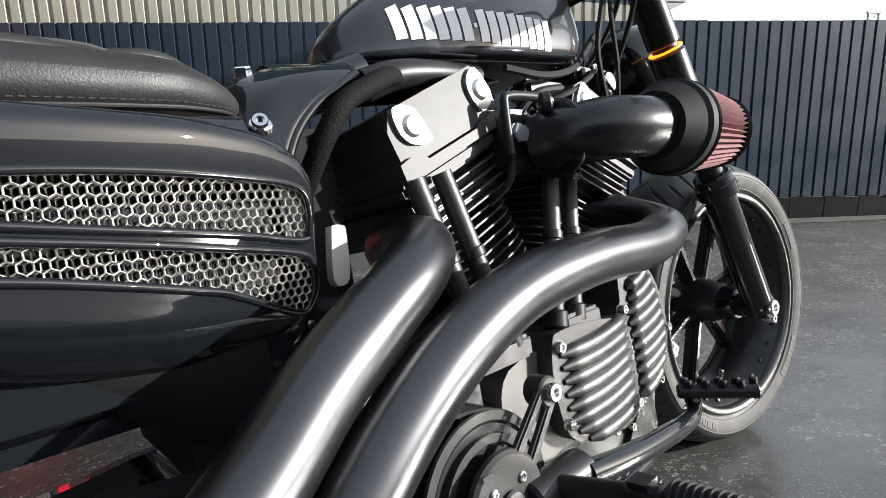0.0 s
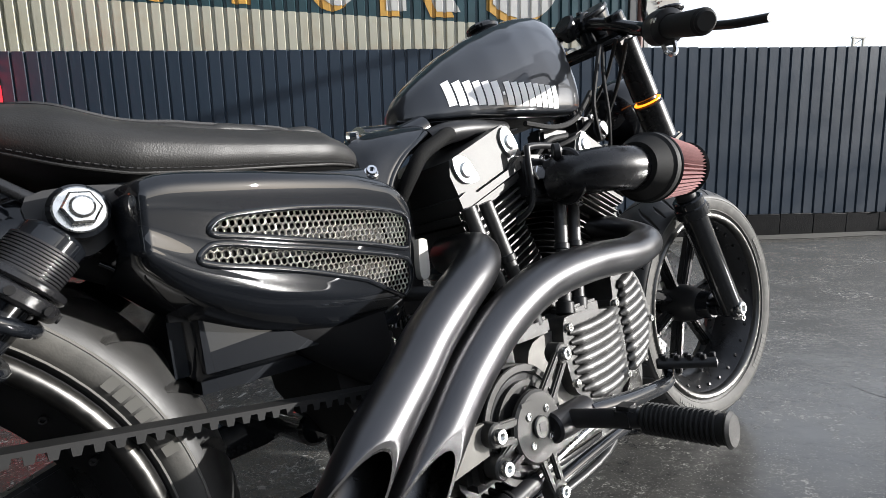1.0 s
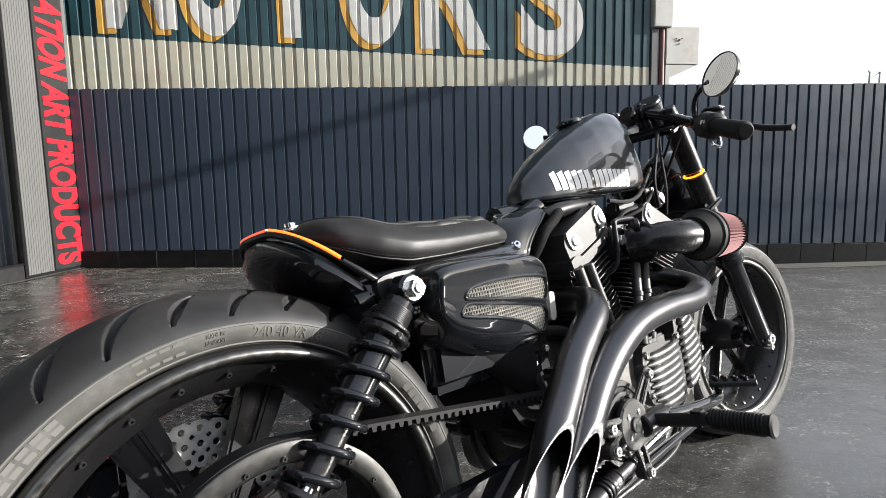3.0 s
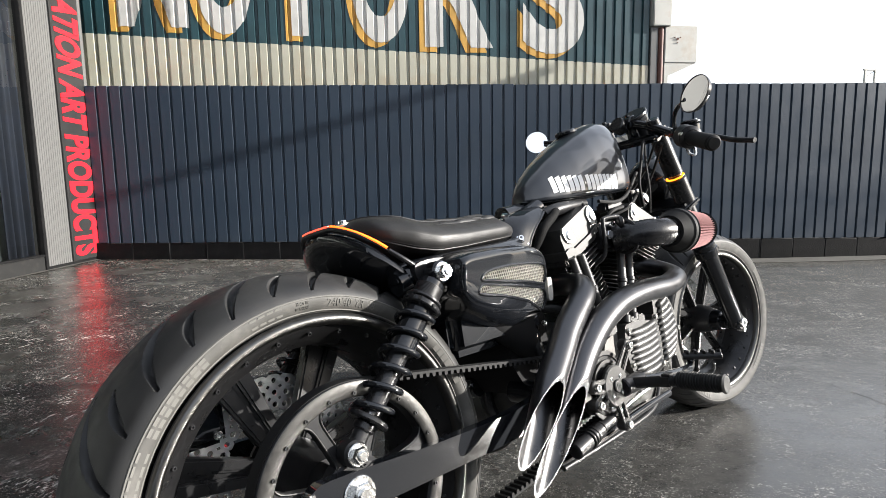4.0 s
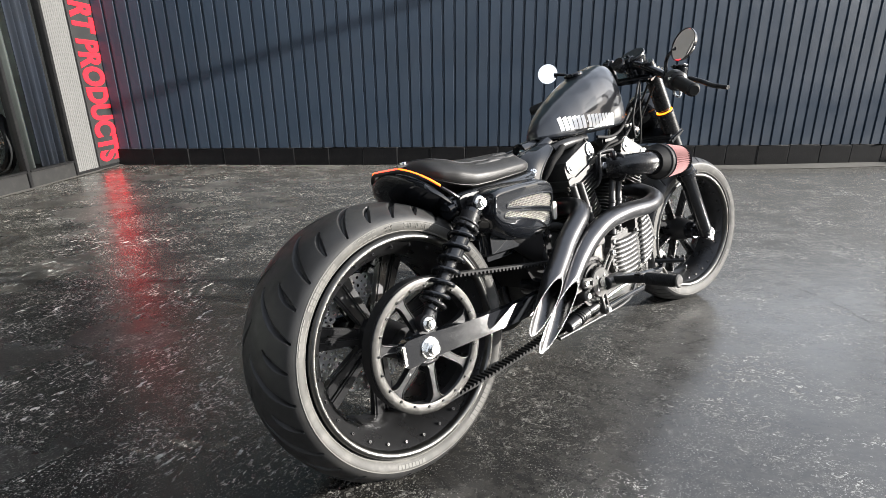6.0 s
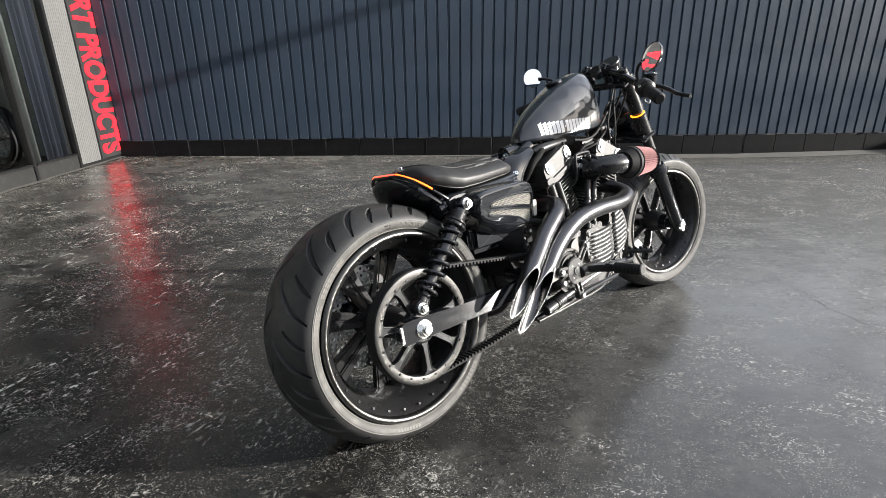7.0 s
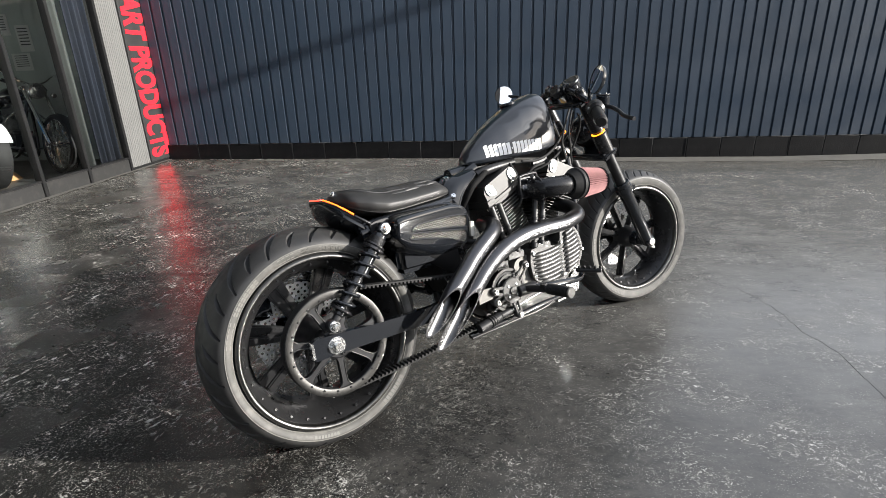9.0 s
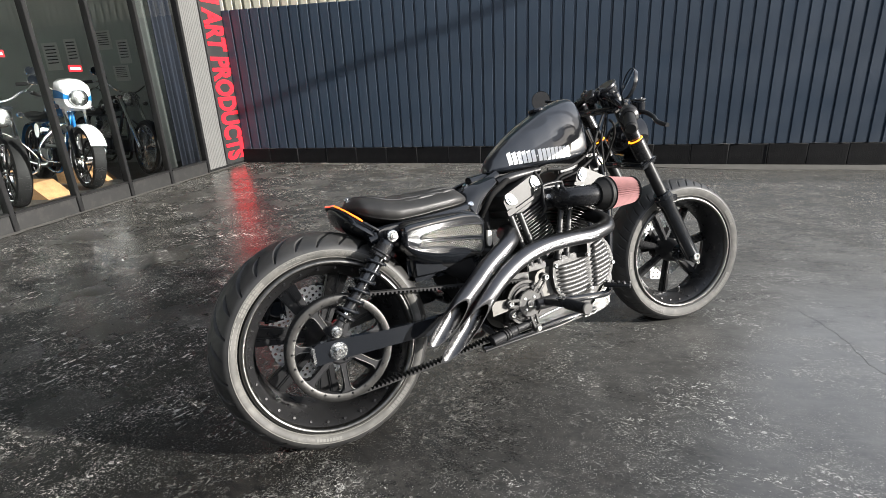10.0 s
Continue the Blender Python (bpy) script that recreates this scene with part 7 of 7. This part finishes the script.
        fpart("lever", tube([(1.120, 0.214 * s, 0.862), (1.150, 0.245 * s, 0.862), (1.142, 0.300 * s, 0.846), (1.120, 0.350 * s, 0.829), (1.112, 0.404 * s, 0.817)], lambda t: 0.0078 - 0.001 * t, 10, 6), satin_black, bar, "black hand lever")
        mr = fpart("mirror", mirror_shell(Vector((1.058, 0.298 * s, 0.954)), s), gloss_black, bar, "round black bar mirror")
        fpart("mirror_glass", mirror_face(Vector((1.058, 0.298 * s, 0.954)), s), mirror_glass, mr, "clear mirror glass")
        fpart("mirror_stem", tube([(1.105, 0.205 * s, 0.874), (1.102, 0.204 * s, 0.910), (1.092, 0.222 * s, 0.936), (1.064, 0.268 * s, 0.948)], 0.0058, 10, 5), gloss_black, mr)
        fpart("bracket", tube([(1.085, 0.245 * s, 0.845), (1.078, 0.255 * s, 0.815), (1.090, 0.265 * s, 0.810), (1.096, 0.258 * s, 0.845)], 0.004, 8, 5), zinc, bar)
    gz = Vector((1.148, -0.040, 0.952))
    ax = Vector((-0.55, 0, 0.835)).normalized()
    gg = fpart("speedometer", join(cyl(gz - ax * 0.040, gz + ax * 0.010, 0.036, 0.043, seg=36, bevel=0.005), box((1.118, -0.042, 0.922), (1.150, -0.018, 0.942), 0.003)), gloss_black, bike, "small round speedometer in a black case")
    fpart("bezel", cyl(gz + ax * 0.008, gz + ax * 0.017, 0.0445, seg=36, bevel=0.002), intake_black, gg)
    fpart("lamp_housing", join(cyl(Vector((1.112, -0.028, 0.925)), Vector((1.080, -0.030, 0.943)), 0.021, 0.024, seg=28, bevel=0.004), tube([(1.118, -0.028, 0.921), (1.125, -0.035, 0.930), (1.140, -0.040, 0.935)], 0.008, 10, 3)), intake_black, gg, "small black indicator lamp housing")
    fpart("dial", cyl(gz + ax * 0.0155, gz + ax * 0.0175, 0.036, seg=36), satin_black, gg)
    for pts, r in (([(1.05, -0.20, 0.85), (1.10, -0.15, 0.83), (1.13, -0.10, 0.78), (1.11, -0.07, 0.70)], 0.004), ([(1.06, 0.20, 0.85), (1.12, 0.13, 0.82), (1.13, 0.08, 0.74)], 0.004), ([(1.05, -0.18, 0.86), (1.07, -0.13, 0.80), (1.05, -0.09, 0.74), (1.0, -0.07, 0.70)], 0.0035)):
        fpart("cable", tube(pts, r, 8, 6), rubber, bar)


def lathe_x(profile, c, seg=48):
    bm = bmesh.new()
    rings = [[bm.verts.new(c + Vector((h, r * math.cos(2 * math.pi * q / seg), r * math.sin(2 * math.pi * q / seg)))) for q in range(seg)] for r, h in profile]
    for a, b in zip(rings, rings[1:]):
        for q in range(seg):
            bm.faces.new((a[q], a[(q + 1) % seg], b[(q + 1) % seg], b[q]))
    bmesh.ops.remove_doubles(bm, verts=bm.verts, dist=1e-5)
    return bm


def mirror_matrix(c, s):
    """The way each mirror is turned: the right one square to the rear, the left one up and across."""
    return Matrix.Translation(c) @ frame_of((-0.925, 0.25, 0.28) if s < 0 else (-0.664, -0.738, 0.10)).to_4x4() @ Matrix.Scale(1.0 if s < 0 else 0.82, 4)


def mirror_shell(c, s):
    bm = bmesh.new()
    seg = 40
    rings = [[bm.verts.new((r * 1.02 * math.cos(2 * math.pi * q / seg), r * math.sin(2 * math.pi * q / seg), h)) for q in range(seg)] for r, h in ((0.008, -0.020), (0.030, -0.017), (0.044, -0.009), (0.0475, 0.0), (0.0475, 0.003), (0.0455, 0.003), (0.045, 0.0005))]
    for a, b in zip(rings, rings[1:]):
        for q in range(seg):
            bm.faces.new((a[q], a[(q + 1) % seg], b[(q + 1) % seg], b[q]))
    bm.faces.new(rings[0])
    bm.transform(mirror_matrix(c, s))
    return bm


def mirror_face(c, s):
    bm = cyl((0, 0, -0.001), (0, 0, 0.0014), 0.0455, seg=40)
    bm.transform(mirror_matrix(c, s))
    return bm


build_tank()
build_front()

# ---- motorcycles standing in the show room, facing the glass ----


def wire_wheel(root, x, r, w, rim_mat, spokes, name):
    c = Vector((x, 0, r))
    t = part(name, lathe([(r * 0.80, -w * 0.8), (r * 0.88, -w), (r * 0.96, -w * 0.8), (r, 0), (r * 0.96, w * 0.8), (r * 0.88, w), (r * 0.80, w * 0.8)], 48, c), rubber, root, "black tyre")
    part("rim", lathe([(r * 0.82, -w * 0.75), (r * 0.78, -w * 0.7), (r * 0.75, 0), (r * 0.78, w * 0.7), (r * 0.82, w * 0.75), (r * 0.79, 0)], 48, c), rim_mat, t)
    part("hub", join(cyl((x, -0.06, r), (x, 0.06, r), 0.035, bevel=0.006), cyl((x, -0.09, r), (x, 0.09, r), 0.012)), chrome, t)
    wires = []
    for k in range(spokes):
        a = 2 * math.pi * k / spokes
        s = -1 if k % 2 else 1
        wires.append(cyl((x + 0.03 * math.cos(a + 0.5 * s), 0.045 * s, r + 0.03 * math.sin(a + 0.5 * s)), (x + r * 0.77 * math.cos(a), 0, r + r * 0.77 * math.sin(a)), 0.0025 if spokes > 20 else 0.008, seg=6))
    stuff(part("wires", join(*wires), chrome if spokes > 20 else satin_black, t))


def show_bike(place, turn, label, paint, accent, front_r, rake, fairing, tall):
    root = thing("motorcycle", pose(*place, 0, 0, turn) @ pose(0, 0, 0, -8, 0, 0), label, "motorcycle", "motorcycles in the show room")
    wb = 1.5 if rake < 0.6 else 1.75
    wire_wheel(root, wb, front_r, 0.05 if tall else 0.065, chrome, 40 if tall else 9, "front_wheel")
    wire_wheel(root, 0.0, 0.33, 0.075, chrome, 40 if tall else 9, "rear_wheel")
    top = Vector((wb - rake * (0.92 - front_r), 0, 0.92))
    for s in (-1, 1):
        a, b = Vector((wb, 0.095 * s, front_r)), top + Vector((0, 0.095 * s, 0))
        f = part("fork_leg", cyl(a, a.lerp(b, 0.55), 0.026, bevel=0.004), satin_black if not tall else chrome, root)
        part("fork_tube", cyl(a.lerp(b, 0.5), b, 0.02), chrome, f)
        part("handlebar", tube([top + Vector((0, 0, 0.04)), top + Vector((0.0, 0.12 * s, 0.08)), top + Vector((-0.04, 0.25 * s, 0.17)), top + Vector((-0.14, 0.38 * s, 0.15))], 0.013, 10, 5), chrome, root)
        part("grip", cyl(top + Vector((-0.10, 0.33 * s, 0.16)), top + Vector((-0.17, 0.42 * s, 0.145)), 0.019, bevel=0.003), rubber, root)
        m = top + Vector((-0.03, 0.33 * s, 0.28))
        mm = part("mirror", cyl(m, m + Vector((0.02, 0, 0.0)), 0.05, seg=24, bevel=0.006), chrome, root)
        part("mirror_stem", tube([top + Vector((-0.05, 0.27 * s, 0.17)), m + Vector((0.02, 0, -0.02))], 0.006, 8, 1), chrome, mm)
        part("turn_signal", cyl(top + Vector((0.05, 0.17 * s, -0.06)), top + Vector((0.09, 0.17 * s, -0.06)), 0.028, bevel=0.006), chrome, root)
    part("triple_clamp", box((-0.04, -0.13, -0.02), (0.04, 0.13, 0.02), 0.01, 2, Matrix.Translation(top)), chrome, root)
    h = top + Vector((0.10, 0, 0.04 if fairing else (-0.10 if not tall else -0.02)))
    hl = part("headlamp", lathe_x([(0.0, -0.13), (0.05, -0.11), (0.085, -0.04), (0.09, 0.0), (0.084, 0.012)], h), chrome, root)
    part("headlamp_lens", lathe_x([(0.082, 0.010), (0.05, 0.026), (0.0, 0.032)], h), zinc, hl)
    if fairing:
        rings = []
        for xx, w, z0, z1 in ((0.09, 0.085, -0.08, 0.07), (0.075, 0.125, -0.11, 0.12), (0.02, 0.15, -0.13, 0.17), (-0.08, 0.165, -0.14, 0.20)):
            rings.append([h + Vector((xx, w * math.copysign(abs(math.cos(a)) ** 0.6, math.cos(a)), (z0 + z1) / 2 + (z1 - z0) / 2 * math.copysign(abs(math.sin(a)) ** 0.6, math.sin(a)))) for a in [2 * math.pi * q / 24 for q in range(24)]])
        fa = part("fairing", loft(rings), white_vinyl, root, "white headlamp fairing with blue bands")
        for sd in (0, math.pi):
            strip = [[h + Vector((xx + 0.004, (w + 0.004) * math.copysign(abs(math.cos(a)) ** 0.6, math.cos(a)), (z0 + z1) / 2 + (z1 - z0) / 2 * math.copysign(abs(math.sin(a)) ** 0.6, math.sin(a)))) for a in [sd - 0.10 + 0.05 * q for q in range(5)]]
                     for xx, w, z0, z1 in ((0.09, 0.085, -0.08, 0.07), (0.075, 0.125, -0.11, 0.12), (0.02, 0.15, -0.13, 0.17), (-0.08, 0.165, -0.14, 0.20))]
            bm = bmesh.new()
            g = [[bm.verts.new(v) for v in r] for r in strip]
            for a, b in zip(g, g[1:]):
                for k in range(4):
                    bm.faces.new((a[k], a[k + 1], b[k + 1], b[k]))
            part("band", bm, accent, fa, "dark blue painted band")
        ring = h + Vector((0.09, 0, 0))
        part("lamp_rim", lathe_x([(0.078, 0.0), (0.09, 0.012), (0.088, 0.026), (0.076, 0.030)], ring), chrome, fa)
        part("lamp_glass", lathe_x([(0.078, 0.022), (0.05, 0.036), (0.0, 0.040)], ring), zinc, fa)
        fen = [(wb + (front_r + 0.03) * math.cos(a), front_r + (front_r + 0.03) * math.sin(a)) for a in np.linspace(0.5, 2.6, 18)]
        bm = loft([[(x, 0.075 * c, z - 0.03 * abs(c) ** 3) for c in (-1, -0.6, 0, 0.6, 1)] for x, z in fen], cap=False)
        part("front_fender", bm, white_vinyl, root, "white front fender")
    sections = []
    for xx, w, z0, z1 in ((0.55, 0.04, 0.78, 0.82), (0.62, 0.10, 0.75, 0.88), (0.80, 0.14, 0.74, 0.94), (0.98, 0.12, 0.76, 0.95), (1.06, 0.05, 0.80, 0.90)):
        sections.append([(xx, w * math.cos(a), (z0 + z1) / 2 + (z1 - z0) / 2 * math.sin(a)) for a in [2 * math.pi * q / 24 for q in range(24)]])
    part("fuel_tank", loft(sections), paint, root)
    part("seat", loft([[(xx, w * math.copysign(abs(math.cos(a)) ** 0.7, math.cos(a)), zc + 0.04 * math.copysign(abs(math.sin(a)) ** 0.7, math.sin(a))) for a in [2 * math.pi * q / 20 for q in range(20)]] for xx, w, zc in ((-0.05, 0.06, 0.78), (0.05, 0.13, 0.77), (0.25, 0.15, 0.73), (0.45, 0.11, 0.74), (0.56, 0.05, 0.78))]), leather, root)
    part("engine_case", box((0.50, -0.15, 0.20), (0.98, 0.15, 0.45), 0.05, 3), satin_black, root)
    for tilt in (-22, 22):
        for k in range(9):
            b = box((-0.085, -0.09, 0.0), (0.085, 0.09, 0.008), 0.003, 1)
            b.transform(pose(0.74, 0, 0.34, 0, tilt, 0) @ pose(0, 0, 0.10 + 0.022 * k))
            part("cooling_fin", b, zinc, root)
    part("air_cleaner", cyl((0.75, -0.13, 0.60), (0.75, -0.22, 0.60), 0.09, seg=32, bevel=0.012), chrome, root)
    part("crash_bar", tube([(1.08, -0.08, 0.25), (1.10, -0.28, 0.30), (1.10, -0.30, 0.45), (1.06, -0.10, 0.66), (1.06, 0.10, 0.66), (1.10, 0.30, 0.45), (1.10, 0.28, 0.30), (1.08, 0.08, 0.25)], 0.014, 10, 5), chrome, root)
    part("frame", join(tube([(0, -0.1, 0.33), (0.3, -0.11, 0.36), (0.48, -0.1, 0.30), (0.6, -0.1, 0.17), (0.98, -0.1, 0.17), (1.10, -0.05, 0.5), (1.16, 0, 0.86)], 0.017, 10, 5), tube([(0, 0.1, 0.33), (0.3, 0.11, 0.36), (0.48, 0.1, 0.30), (0.6, 0.1, 0.17), (0.98, 0.1, 0.17), (1.10, 0.05, 0.5), (1.16, 0, 0.86)], 0.017, 10, 5), tube([(1.16, 0, 0.86), (0.7, 0, 0.76), (0.3, 0, 0.66), (0, 0.0, 0.36)], 0.018, 10, 5)), accent, root)
    part("exhaust", tube([(0.85, -0.14, 0.40), (0.90, -0.17, 0.25), (0.6, -0.18, 0.22), (-0.2, -0.19, 0.26)], 0.032, 16, 6), chrome, root)
    part("rear_fender", loft([[(-0.0 + 0.37 * math.cos(a), 0.09 * c, 0.33 + 0.37 * math.sin(a) - 0.03 * abs(c) ** 3) for c in (-1, -0.6, 0, 0.6, 1)] for a in np.linspace(0.8, 2.9, 14)], cap=False), paint, root)


blue_paint = material("blue_paint", (0.02, 0.16, 0.42), 0.25, coat=1.0)
show_bike((-5.76, 4.144, 0.012), -25, "white and blue touring motorcycle with headlamp fairing in the show room", blue_paint, blue_paint, 0.33, 0.5, True, False)
show_bike((-5.89, 5.03, 0.012), -25, "black chopper with long chromed fork in the show room", gloss_black, gloss_black, 0.33, 0.78, False, True)
show_bike((-5.79, 3.34, 0.012), -25, "blue motorcycle with black fork and wide tyre in the show room", blue_paint, gloss_black, 0.33, 0.5, False, False)
for y, z, w in ((3.02, 0.97, 0.16), (2.25, 1.10, 0.14)):
    tag = thing("price_tag", pose(SHOP_X - 0.72, y + 0.62, z + 0.28), "small red and white price tag on a handlebar", "tag", "price tags")
    part("card", box((0, -w / 2, -0.03), (0.003, w / 2, 0.03)), sign_red, tag)
    part("print", box((0.0032, -w * 0.38, -0.012), (0.004, w * 0.38, 0.010)), white_vinyl, tag)
for y, x in ((3.15, 1.1), (3.95, 1.3)):
    cr = thing("wooden_ramp", pose(SHOP_X - x, y, 0.012), "pale wooden ramp block on the show room floor", "ramp", "wooden ramps")
    part("top", prism([(-0.25, 0.0), (-0.25, 0.16), (0.10, 0.16), (0.30, 0.0)], -0.14, 0.14, 0.006), wood, cr)
    part("slat", box((-0.2, -0.142, 0.05), (0.05, 0.142, 0.075), 0.003), wood, cr)
